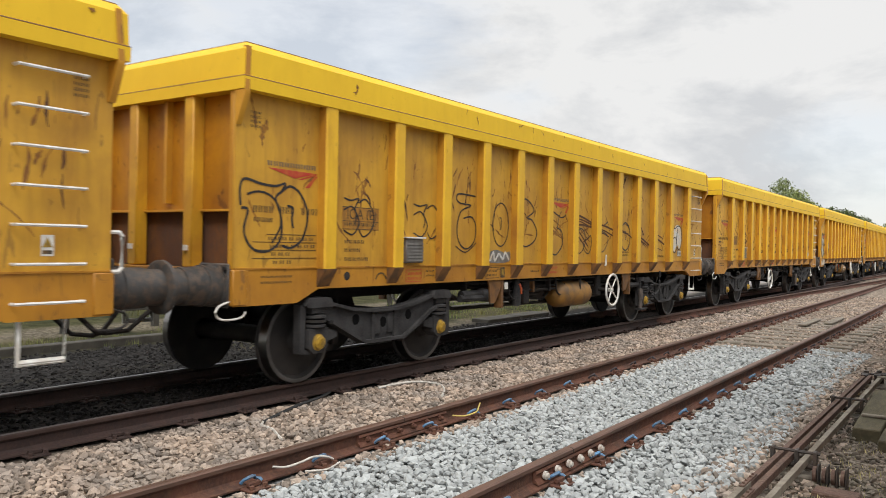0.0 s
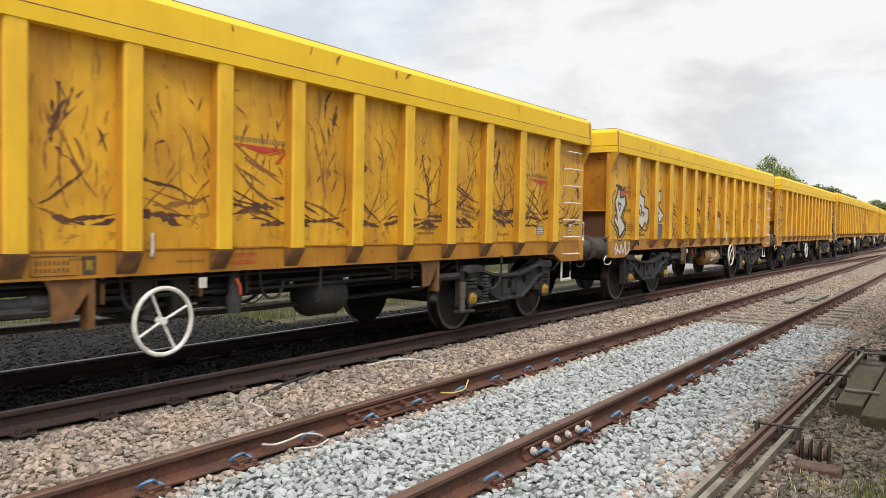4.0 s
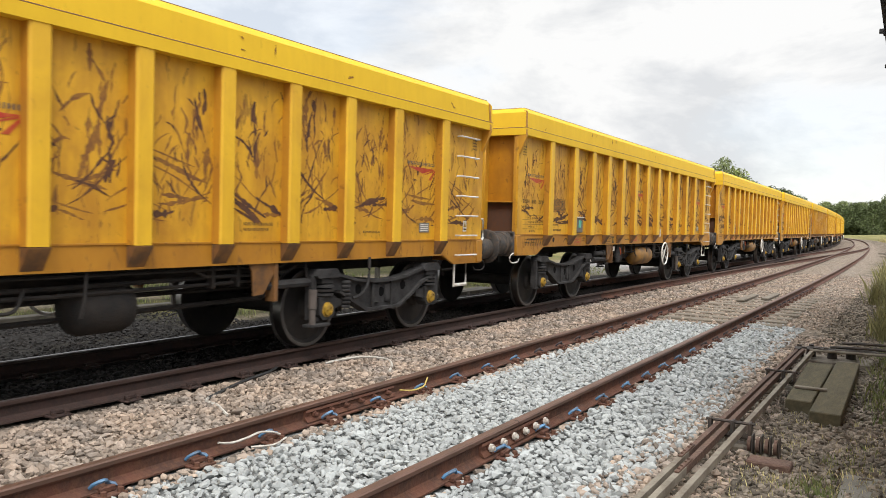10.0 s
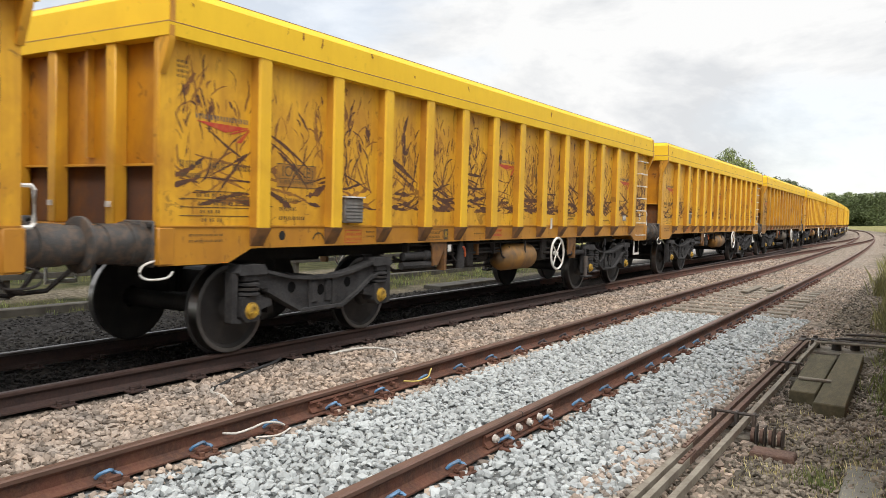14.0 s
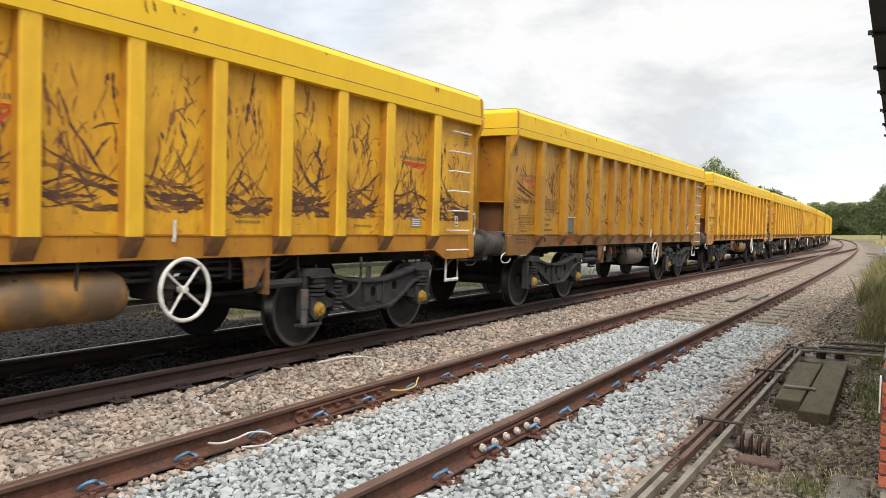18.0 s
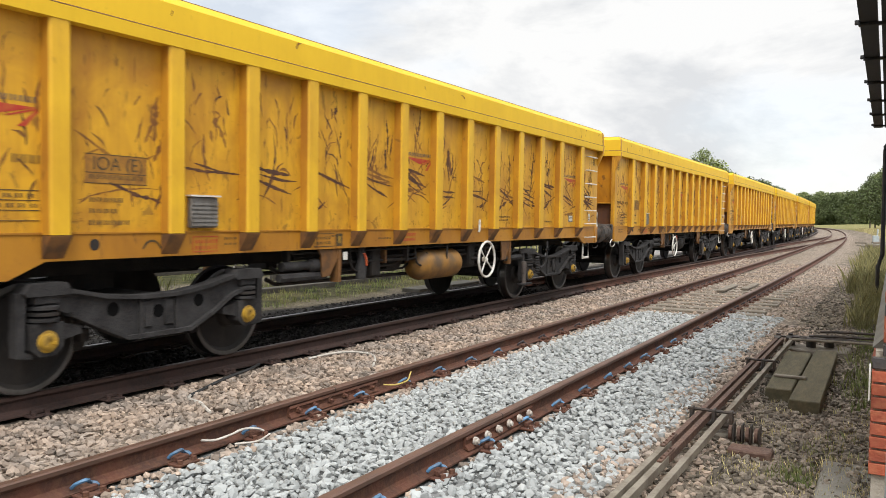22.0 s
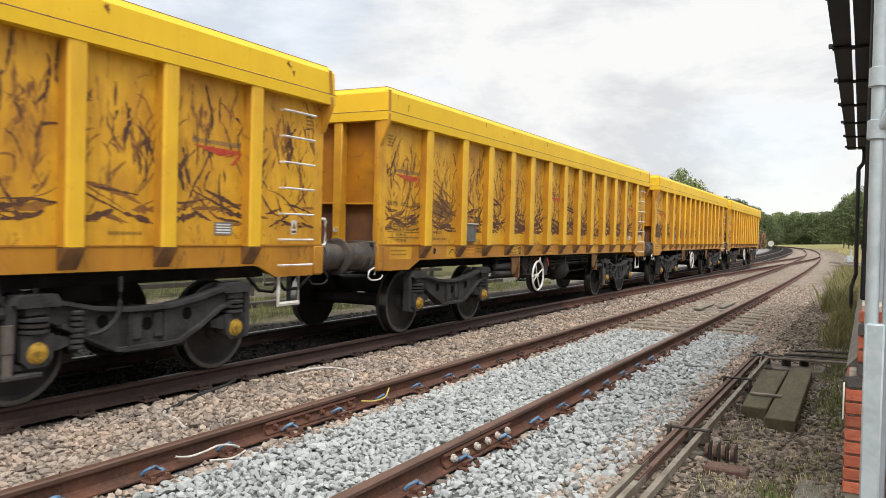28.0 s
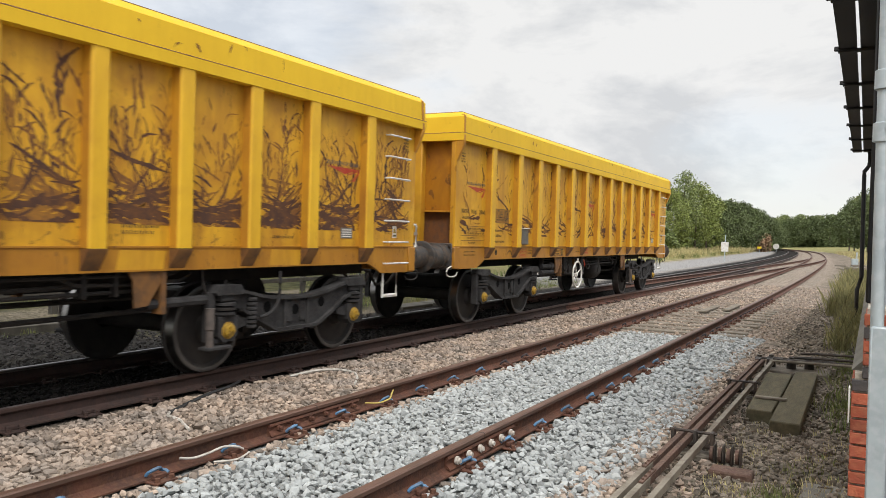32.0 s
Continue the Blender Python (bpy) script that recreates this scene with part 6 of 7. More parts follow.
JOINT_GAP = material("joint_end_post", (0.02, 0.015, 0.012), 0.8)
for s in (-1, 1):
    part("joint_gap", prism_y(bmesh.new(), [(u * 1.03, w * 1.0 + 0.0008) for u, w in RAIL_TOP], 5.06, 5.068), JOINT_GAP, near_track, at=pose(NEAR_X + s * HALF_GAUGE, 0, 0))

CABLE_WHITE = material("dirty_white_cable", (0.55, 0.52, 0.47), 0.6, second=(0.3, 0.26, 0.22), scale=20, amount=0.5)
CABLE_BLACK = material("black_rubber_cable", (0.02, 0.02, 0.02), 0.6)
CABLE_YELLOW = material("dull_yellow_clamp", (0.5, 0.38, 0.10), 0.6)
XA = NEAR_X - HALF_GAUGE


def loose_cable(name, pts, r, mat, label, category="cable"):
    bm = bmesh.new()
    flat = smooth_line([(p[0], p[1]) for p in pts], 6)
    hz = smooth_line([(p[2], 0) for p in pts], 6)
    tube(bm, [(a, b, c[0]) for (a, b), c in zip(flat, hz)], r, 6)
    return tagged(part(name, bm, mat), label, category)


loose_cable("bond_wire", [(XA + 0.05, 3.62, -0.08), (XA + 0.07, 3.72, -0.10), (XA + 0.09, 3.84, -0.09), (XA + 0.10, 3.95, -0.075), (XA + 0.12, 4.05, -0.09), (XA + 0.13, 4.12, -0.12)], 0.008, CABLE_WHITE, "white rail bond wire clamped to the rusty rail")
loose_cable("bond_wire", [(XA + 0.13, 3.84, -0.145), (XA + 0.2, 3.98, -0.15), (XA + 0.16, 4.15, -0.145)], 0.007, CABLE_WHITE, "white bond wire lying on pale ballast")
loose_cable("bond_wire", [(XA + 0.03, 5.76, -0.10), (XA + 0.10, 5.86, -0.11), (XA + 0.14, 5.98, -0.09), (XA + 0.08, 6.12, -0.07), (XA + 0.03, 6.22, -0.06)], 0.007, CABLE_YELLOW, "yellowed bond wire beside the rail joint")
loose_cable("ballast_cable", [(-5.14, 4.67, -0.15), (-5.28, 5.05, -0.14), (-5.42, 5.4, -0.145), (-5.5, 5.75, -0.14), (-5.68, 6.08, -0.16)], 0.014, CABLE_BLACK, "black cable lying across brown ballast")
loose_cable("ballast_cable", [(-5.14, 4.67, -0.15), (-5.02, 4.55, -0.14), (-4.86, 4.52, -0.145), (-4.7, 4.42, -0.14), (-4.58, 4.36, -0.15)], 0.013, CABLE_WHITE, "pale cable tail on brown ballast")
loose_cable("ballast_cable", [(-5.45, 6.6, -0.16), (-5.38, 6.9, -0.14), (-5.25, 7.1, -0.135), (-5.0, 7.1, -0.135), (-4.8, 6.92, -0.14), (-4.66, 6.68, -0.16)], 0.014, CABLE_WHITE, "looped pale cable half buried in ballast")

# ---- loose ballast stones ----
PHI = (1 + 5 ** 0.5) / 2
ROCK = np.array([p[k:] + p[:k] for k in range(3) for p in ((0, 1, PHI), (0, -1, PHI), (0, 1, -PHI), (0, -1, -PHI))], float) / 1.9
ROCK_F = [f for f in itertools.combinations(range(12), 3) if all(abs(np.linalg.norm(ROCK[i] - ROCK[j]) - 2 / 1.9) < 0.01 for i, j in itertools.combinations(f, 2))]
ROCK_F = [f if np.dot(np.cross(ROCK[f[1]] - ROCK[f[0]], ROCK[f[2]] - ROCK[f[0]]), ROCK[f[0]]) > 0 else f[::-1] for f in ROCK_F]
gen = np.random.default_rng(11)
FORMS = np.array([ROCK * gen.uniform(0.58, 1.28, (12, 1)) * gen.uniform(0.62, 1.38, (1, 3)) for _ in range(40)])     # split, angular pieces
RAIL_LINES = (NEAR_X - HALF_GAUGE, NEAR_X + HALF_GAUGE, TRAIN_X - HALF_GAUGE, TRAIN_X + HALF_GAUGE)


def stones(name, zones, size, mat, label, lift=0.0, jitter_z=0.012):
    """Angular stones on a jittered grid. zones: x0, x1, y0, y1, spacing."""
    pos = []
    for x0, x1, y0, y1, gap in zones:
        gx, gy = np.meshgrid(np.arange(x0, x1, gap), np.arange(y0, y1, gap))
        p = np.stack([gx.ravel(), gy.ravel()], 1)
        p += gen.uniform(-0.5, 0.5, p.shape) * gap
        pos.append(np.column_stack([p, np.full(len(p), gap)]))
    p = np.concatenate(pos)
    bends = np.array([bend(y) for y in p[:, 1]])
    for line in RAIL_LINES:
        p = p[np.abs(p[:, 0] - line + 0 * bends[:len(p)]) > 0.085]
        bends = np.array([bend(y) for y in p[:, 1]])
    p[:, 0] -= bends
    n = len(p)
    z = np.array([ground_z(x, y) for x, y in p[:, :2]]) + lift + gen.uniform(-jitter_z, jitter_z, n)
    q = gen.normal(size=(n, 4))
    q /= np.linalg.norm(q, axis=1)[:, None]
    a, b, c, d = q.T
    rot = np.stack([1 - 2 * (c * c + d * d), 2 * (b * c - a * d), 2 * (b * d + a * c), 2 * (b * c + a * d), 1 - 2 * (b * b + d * d), 2 * (c * d - a * b),
                    2 * (b * d - a * c), 2 * (c * d + a * b), 1 - 2 * (b * b + c * c)], 1).reshape(n, 3, 3)
    v = FORMS[gen.integers(0, len(FORMS), n)] * (size * gen.uniform(0.6, 1.35, (n, 1, 1)) * (p[:, 2] / p[:, 2].min()).reshape(n, 1, 1) ** 0.6)
    v = np.einsum("nij,nkj->nki", rot, v)
    v[:, :, 2] *= 0.8
    v += np.column_stack([p[:, :2], z])[:, None, :]
    f = (np.arange(n)[:, None, None] * 12 + np.array(ROCK_F)[None]).reshape(-1, 3)
    ob = new(name, raw_mesh(name, v.reshape(-1, 3), f, mat))
    return tagged(ob, label, "ballast", kind="stuff")


stones("fresh_ballast", [(-3.70, -2.5, 1.0, 8.0, 0.045), (-3.72, -2.5, 8.0, 13.3, 0.050), (-2.30, -1.48, 1.0, 8.0, 0.045), (-2.32, -1.55, 8.0, 14.2, 0.050)], 0.0268, STONE_WHITE,
       "fresh pale grey crushed stone ballast in the siding", 0.010, 0.016)
stones("weathered_ballast", [(-5.70, -4.0, 1.0, 8.0, 0.043), (-3.86, -3.68, 1.0, 13.3, 0.043), (-2.36, -2.28, 1.0, 14.2, 0.043), (-5.70, -4.0, 8.0, 16.0, 0.048), (-5.7, -4.0, 16.0, 34.0, 0.085), (-1.7, -1.0, 2.0, 13.4, 0.046)], 0.0255, STONE_BROWN,
       "weathered pinkish brown stone ballast between the tracks", 0.004, 0.016)
stones("sunken_ballast", [(-3.9, -2.46, 13.4, 32.0, 0.075), (-2.4, -1.2, 14.2, 32.0, 0.075)], 0.022, STONE_BROWN, "weathered ballast lying low between bare sleepers", 0.006, 0.016)
stones("cess_gravel", [(-1.25, 0.4, 2.0, 9.0, 0.042), (-1.25, 0.3, 9.0, 26.0, 0.07)], 0.021, STONE_CESS, "mixed brown and grey gravel of the cess", 0.003, 0.018)
# these two beds carry the train's shade in their stone colour
stones("sooty_gravel", [(-7.2, -5.8, 1.0, 16.0, 0.07)], 0.022, STONE_SOOT_SHADE, "oily gravel between the running rails, coloured darker for the train's shade", 0.010)
stones("bank_gravel", [(-9.3, -7.35, 1.0, 18.0, 0.075), (-11.4, -9.3, 4.0, 9.5, 0.085)], 0.026, STONE_GREY_SHADE, "grey gravel beyond the running line, coloured darker for the train's shade", 0.0)

# ---- point rodding and its stands ----
ROD_RUST = material("rusted_point_rodding", (0.10, 0.052, 0.036), 0.85, second=(0.055, 0.03, 0.022), scale=7, amount=0.7, third=(0.17, 0.12, 0.085), bump=0.3)
ROD_PALE = material("weathered_grey_rodding", (0.21, 0.185, 0.145), 0.85, second=(0.10, 0.078, 0.055), scale=7, amount=0.7, bump=0.3)
IRON = material("black_cast_iron", (0.03, 0.026, 0.023), 0.7, second=(0.07, 0.045, 0.03), scale=9, amount=0.6, bump=0.3)
MOSSY = material("mossy_board", (0.105, 0.086, 0.046), 0.9, second=(0.062, 0.054, 0.028), scale=3, amount=0.8, stretch=(4, 0.8, 4), third=(0.048, 0.042, 0.026), scale3=9, bump=0.4, per="object")
for x, xe, a, b, mat, words in ((-1.27, -1.266, 0.5, 5.3, ROD_PALE, "weathered grey point rod"), (-1.266, -1.25, 5.3, 10.85, ROD_RUST, "rust-brown steel point rod"),
                                (-1.20, -1.197, 0.5, 4.95, ROD_PALE, "weathered grey point rod"), (-1.197, -1.19, 4.95, 10.85, ROD_RUST, "rust-brown steel point rod"),
                                (-1.085, -1.08, 0.5, 10.85, ROD_PALE, "weathered grey point rod")):
    rod = empty("point_rod")
    bm = bmesh.new()
    for u0, u1, z0, z1 in ((-0.019, 0.019, -0.085, -0.075), (-0.019, -0.010, -0.125, -0.085), (0.010, 0.019, -0.125, -0.085)):
        vs = [bm.verts.new((xx + u, yy, z)) for xx, yy in ((x, a), (xe, b)) for u, z in ((u0, z0), (u1, z0), (u1, z1), (u0, z1))]
        for f in ((0, 1, 2, 3), (7, 6, 5, 4), (0, 4, 5, 1), (1, 5, 6, 2), (2, 6, 7, 3), (3, 7, 4, 0)):
            bm.faces.new([vs[i] for i in f])
    part("channel", bm, mat, rod)
    if b < 10:
        part("fishplate", box(bmesh.new(), xe - 0.015, xe + 0.015, b - 0.17, b + 0.17, -0.0745, -0.062, 0.003), ROD_RUST, rod, "rusty joint plate")
        for dy in (-0.12, -0.05, 0.05, 0.12):
            bm = bmesh.new()
            lathe(bm, [(-0.062, 0.009), (-0.052, 0.009), (-0.050, 0.0)], (xe, b + dy, 0), "z", 6)
            part("bolt", bm, ROD_RUST, rod)
    tagged(rod, words + " on low stands", "point rodding", "rods of the point rodding")


def rod_stand(y, x0, x1, big):
    st = empty("rodding_stand", pose(0, y, 0))
    part("base_timber", box(bmesh.new(), x0 - 0.05, x1 + 0.1, -0.09, 0.09, -0.30, -0.20, 0.01), SLEEPER, st)
    for x in (x0, (x0 + x1) / 2 + 0.02, x1):
        bm = bmesh.new()
        box(bm, x - 0.012, x + 0.012, -0.04, 0.04, -0.22, -0.03, 0.004)
        part("upright", bm, IRON, st)
    part("top_bar", tube(bmesh.new(), [(x0 - 0.03, 0, -0.045), (x1 + 0.03, 0, -0.045)], 0.012, 6), IRON, st)
    part("roller", tube(bmesh.new(), [(x0, 0, -0.145), (x1, 0, -0.145)], 0.022, 8), IRON, st)
    if big:
        for k in range(4):
            x = x1 + 0.02 + 0.06 * k
            bm = bmesh.new()
            lathe(bm, [(-0.012, 0.0), (-0.012, 0.055), (0.012, 0.055), (0.012, 0.0)], (x, -0.12, -0.16), "x", 12)
            part("pulley", bm, ROD_RUST, st)
            part("pulley_cheek", box(bmesh.new(), x + 0.018, x + 0.028, -0.17, -0.07, -0.23, -0.085, 0.003), IRON, st)
        part("pulley_block", box(bmesh.new(), x1 + 0.05, x1 + 0.34, -0.46, -0.28, -0.26, -0.19, 0.012), ROD_RUST, st, "rotten dark timber block")
    return tagged(st, "black iron roller stand carrying point rods" + (" and a row of pulleys" if big else ""), "rodding stand", "stands of the point rodding")


rod_stand(6.2, -1.31, -1.02, True)
rod_stand(8.75, -1.29, -1.03, False)
rod_stand(3.7, -1.31, -1.03, False)

crank = empty("point_crank", pose(-1.17, 10.95, 0))
part("crank_base", box(bmesh.new(), -0.15, 0.75, -0.25, 0.30, -0.26, -0.19, 0.012), SLEEPER, crank, "dark timber crank base")
for k, (cx, cy) in enumerate(((-0.08, 0.0), (0.05, 0.1), (0.3, 0.05), (0.5, 0.18))):
    bm = bmesh.new()
    lathe(bm, [(-0.19, 0.06), (-0.07, 0.055), (-0.06, 0.03), (-0.04, 0.03), (-0.04, 0.0)], (cx, cy, 0), "z", 10)
    part("crank_pivot", bm, IRON, crank)
    bm = bmesh.new()
    prism(bm, [(cx - 0.03, cy - 0.24), (cx + 0.03, cy - 0.24), (cx + 0.04, cy - 0.03), (cx + 0.28, cy - 0.02), (cx + 0.28, cy + 0.04), (cx - 0.04, cy + 0.04)], lambda x, y: (x, y, -0.085), lambda x, y: (x, y, -0.065))
    part("crank_arm", bm, IRON, crank)
tagged(crank, "black iron cranks where the rodding turns towards the signal box", "point crank")
for k, (y, z, mat) in enumerate(((10.7, -0.07, ROD_PALE), (10.9, -0.08, IRON), (11.1, -0.06, IRON), (11.5, -0.05, IRON))):
    bm = bmesh.new()
    tube(bm, [(-1.1 + 0.1 * k, y, z), (-0.6, y - 0.04, z + 0.02), (-0.04, y - 0.02, z + 0.03)], 0.018, 6)
    tagged(part("cross_rod", bm, mat), "steel rod running from the cranks to the signal box", "point rodding", "cross rods")

# ---- mossy boards and slabs by the line ----
for (fa, fb), (ba, bb), y0, y1, words in (((-0.985, -0.76), (-1.06, -0.785), 7.75, 10.1, "mossy greenish cover board beside the rodding"), ((-0.745, -0.49), (-0.77, -0.53), 7.35, 10.4, "mossy cover board with a dark split edge")):
    bm = bmesh.new()
    prism(bm, [(fa, y0), (fb, y0 - 0.02), (bb, y1), (ba, y1 - 0.03)], lambda x, y: (x, y, -0.25), lambda x, y: (x, y, -0.125))
    bmesh.ops.bevel(bm, geom=list(bm.edges), offset=0.01, segments=1, affect="EDGES")
    tagged(part("cover_board", bm, MOSSY), words, "board", "mossy boards")
tagged(part("cover_batten", box(bmesh.new(), -0.98, -0.69, 8.3, 8.37, -0.123, -0.098, 0.006), ROD_PALE), "pale wooden batten lying on mossy boards", "batten")
tagged(part("concrete_slab", box(bmesh.new(), -0.36, 0.2, 4.9, 5.85, -0.33, -0.195, 0.015), CONCRETE), "weathered grey concrete slab before the signal box", "slab")
tagged(part("switch_timber", box(bmesh.new(), -3.32, -3.16, 17.8, 19.6, -0.15, -0.105, 0.01), SLEEPER), "dull weathered plank lying between rails", "plank", "loose planks")
tagged(part("switch_timber", box(bmesh.new(), -2.95, -2.80, 18.6, 20.4, -0.15, -0.105, 0.01), SLEEPER), "dull weathered plank lying between rails", "plank", "loose planks")

# ---- signal box at the lineside ----
BRICK = material("red_engineering_brick", (0.36, 0.085, 0.04), 0.85, second=(0.24, 0.06, 0.035), scale=6, amount=0.7, third=(0.42, 0.16, 0.08), scale3=25, per="object", spread=0.22, bump=0.3)
BRICK_BLUE = material("blue_black_brick", (0.05, 0.045, 0.045), 0.7, second=(0.09, 0.07, 0.06), scale=8, amount=0.6, bump=0.3)
MORTAR = material("lime_mortar", (0.42, 0.38, 0.32), 0.95, second=(0.3, 0.26, 0.2), scale=12, amount=0.6, bump=0.4)
TIMBER_GREY = material("grey_painted_boarding", (0.28, 0.31, 0.34), 0.6, second=(0.20, 0.21, 0.22), scale=5, amount=0.6)
TIMBER_BLACK = material("black_stained_timber", (0.010, 0.0095, 0.010), 0.7, second=(0.022, 0.02, 0.019), scale=6, amount=0.6, bump=0.2)
SLATE = material("grey_roof_slate", (0.10, 0.10, 0.11), 0.7, second=(0.06, 0.06, 0.065), scale=4, amount=0.6, bump=0.3)
GALV = material("galvanised_steel", (0.42, 0.48, 0.50), 0.5, 0.15, second=(0.29, 0.33, 0.35), scale=6, amount=0.6, third=(0.5, 0.53, 0.55), scale3=25)
SIGN_YELLOW = material("yellow_sign_face", (0.75, 0.55, 0.02), 0.5, second=(0.6, 0.42, 0.03), scale=10, amount=0.4)
BOX_Y0, BOX_Y1 = 5.05, 18.8
sbox = tagged(empty("signal_box", pose(0, 0, 0)), "brick signal box with black eaves standing beside the line", "signal box")
part("plinth_core", box(bmesh.new(), -0.066, 4.0, BOX_Y0 + 0.014, BOX_Y1, -0.35, 0.69), MORTAR, sbox)
part("wall_core", box(bmesh.new(), -0.016, 3.95, BOX_Y0 + 0.014, BOX_Y1 - 0.05, 0.69, 1.06), MORTAR, sbox)
part("upper_wall", box(bmesh.new(), 0.02, 3.9, BOX_Y0 + 0.4, BOX_Y1 - 0.1, 1.06, 3.45), TIMBER_GREY, sbox, "grey boarded upper wall")
part("plinth_cap", prism_y(bmesh.new(), [(-0.085, 0.69), (-0.02, 0.76), (-0.02, 0.69)], BOX_Y0 + 0.12, BOX_Y1), CONCRETE, sbox, "sloped weathered plinth capping")
for k in range(5):
    part("wall_ledge", box(bmesh.new(), -0.03, 0.03, BOX_Y0 + 0.5 + 2.6 * k, BOX_Y0 + 0.62 + 2.6 * k, 1.06, 3.4, 0.01), TIMBER_BLACK, sbox)
roof = part("roof", prism_y(bmesh.new(), [(-0.19, 3.63), (2.0, 4.95), (4.4, 3.52), (4.4, 3.47), (2.0, 4.88), (-0.19, 3.58)], 4.6, BOX_Y1 + 0.3), SLATE, sbox, "grey slate roof")
for x0, x1 in ((-0.40, -0.235), (-0.205, -0.03)):
    bm = bmesh.new()
    vs = [bm.verts.new((x + d, y, z)) for y, d in ((4.6, 0.055), (BOX_Y1 + 0.25, -0.045)) for x, z in ((x0, 3.42), (x1, 3.42), (x1, 3.445), (x0, 3.445))]
    for f in ((0, 1, 2, 3), (7, 6, 5, 4), (0, 4, 5, 1), (1, 5, 6, 2), (2, 6, 7, 3), (3, 7, 4, 0)):
        bm.faces.new([vs[i] for i in f])
    part("soffit_board", bm, TIMBER_BLACK, sbox, "black soffit board")
for k in range(8):
    y = 5.2 + 1.9 * k
    d = 0.06 - 0.105 * (y - 4.0) / 15
    part("eaves_bracket", box(bmesh.new(), -0.41 + d, -0.02, y - 0.035, y + 0.035, 3.385, 3.418, 0.006), TIMBER_BLACK, sbox)
    part("gutter_bracket", box(bmesh.new(), -0.445 + d, -0.40 + d, y - 0.025, y + 0.025, 3.405, 3.45, 0.006), TIMBER_BLACK, sbox)
part("down_pipe", tube(bmesh.new(), [(-0.13, 18.7, 3.42), (-0.13, 18.7, 3.1), (-0.215, 18.7, 2.98), (-0.215, 18.7, 2.9), (-0.195, 18.7, 0.75), (-0.27, 18.7, 0.5), (-0.27, 18.7, -0.2)], 0.042, 8), TIMBER_BLACK, sbox, "black rainwater down pipe")
brick_head = mesh_of("brick", box(bmesh.new(), -0.05, 0.05, -0.014, 0.05, -0.0315, 0.0315, 0.004), BRICK)
brick_long = mesh_of("brick", box(bmesh.new(), -0.1025, 0.1025, -0.014, 0.05, -0.0315, 0.0315, 0.004), BRICK)
brick_dark = mesh_of("brick", box(bmesh.new(), -0.1025, 0.1025, -0.014, 0.05, -0.0315, 0.0315, 0.004), BRICK_BLUE)
for row in range(14):
    z = -0.02 + 0.0755 * row + 0.0375
    left = -0.081 if z < 0.69 else -0.03
    x = left
    course = brick_long if row % 2 else brick_head
    step = 0.215 if row % 2 else 0.1125
    dark = row in (8, 9, 12)
    for k in range(4):
        me = brick_dark if dark else course
        half = 0.1025 if (row % 2 or dark) else 0.05
        part("brick", me, None, sbox, at=pose(x + half, BOX_Y0, z))
        x += 2 * half + 0.011
# courses on the long wall that faces the line, seen edge on
side_brick = mesh_of("brick", box(bmesh.new(), -0.014, 0.05, -0.1025, 0.1025, -0.0315, 0.0315, 0.004), BRICK)
for row in range(12):
    z = -0.02 + 0.0755 * row + 0.0375
    left = -0.067 if z < 0.69 else -0.017
    for k in range(12):
        part("brick", side_brick, None, sbox, at=pose(left, BOX_Y0 + 0.17 + 0.2155 * k + (0.1 if row % 2 else 0), z))

# galvanised post with tube rail in front of the end wall
post_thing = tagged(empty("hand_rail_post", pose(0.03, 4.45, 0)), "galvanised steel post with clamped hand rail tube", "post")
part("post_tube", tube(bmesh.new(), [(0.008, 0, -0.25), (0.0, 0, 1.05), (-0.02, 0, 4.2)], 0.031, 12), GALV, post_thing)
part("post_sleeve", box(bmesh.new(), -0.026, 0.06, -0.05, 0.03, -0.25, 1.02, 0.008), GALV, post_thing, "square galvanised lower sleeve")
part("side_channel", box(bmesh.new(), 0.045, 0.085, -0.02, 0.04, -0.2, 3.6, 0.004), TIMBER_GREY, post_thing, "blue-grey channel behind the post")
for z in (1.98, 2.24):
    bm = bmesh.new()
    lathe(bm, [(z - 0.05, 0.034), (z - 0.045, 0.044), (z + 0.045, 0.044), (z + 0.05, 0.034)], (-0.008, 0, 0), "z", 12)
    part("clamp", bm, GALV, post_thing)
bm = bmesh.new()
tube(bm, [(-0.008, -0.01, 1.98), (0.02, -0.03, 2.0), (0.04, -0.04, 2.06), (0.07, -0.05, 2.10), (0.16, -0.05, 2.11), (0.7, -0.05, 2.11)], 0.024, 10)
part("hand_rail", bm, GALV, post_thing, "bent galvanised hand rail")
bm = bmesh.new()
tube(bm, [(0.07, -0.03, 1.45), (0.07, -0.05, 1.32), (0.12, -0.06, 1.25), (0.12, -0.06, 0.8)], 0.008, 6)
part("conduit", bm, WHITE, post_thing, "thin white conduit")
for k in range(2):
    sg = tagged(part("warning_plate", box(bmesh.new(), 0.082, 0.16, 4.44, 4.447, 1.46 - 0.25 * k, 1.54 - 0.25 * k, 0.001), SIGN_YELLOW), "small yellow warning plate beside the post", "sign", "yellow plates")
tagged(part("white_marker", box(bmesh.new(), -0.094, -0.086, 4.95, 5.03, 0.42, 0.62, 0.002), WHITE), "slim white marker strip on the brick corner", "marker")

# ---- trees, shrubs and grass ----
BARK = material("grey_brown_bark", (0.12, 0.095, 0.07), 0.95, second=(0.06, 0.05, 0.04), scale=3, amount=0.7, bump=0.5)
LEAF_A = material("mid_green_leaves", (0.165, 0.205, 0.07), 0.7, second=(0.21, 0.245, 0.09), scale=0.5, amount=0.6, per="island", spread=0.5)
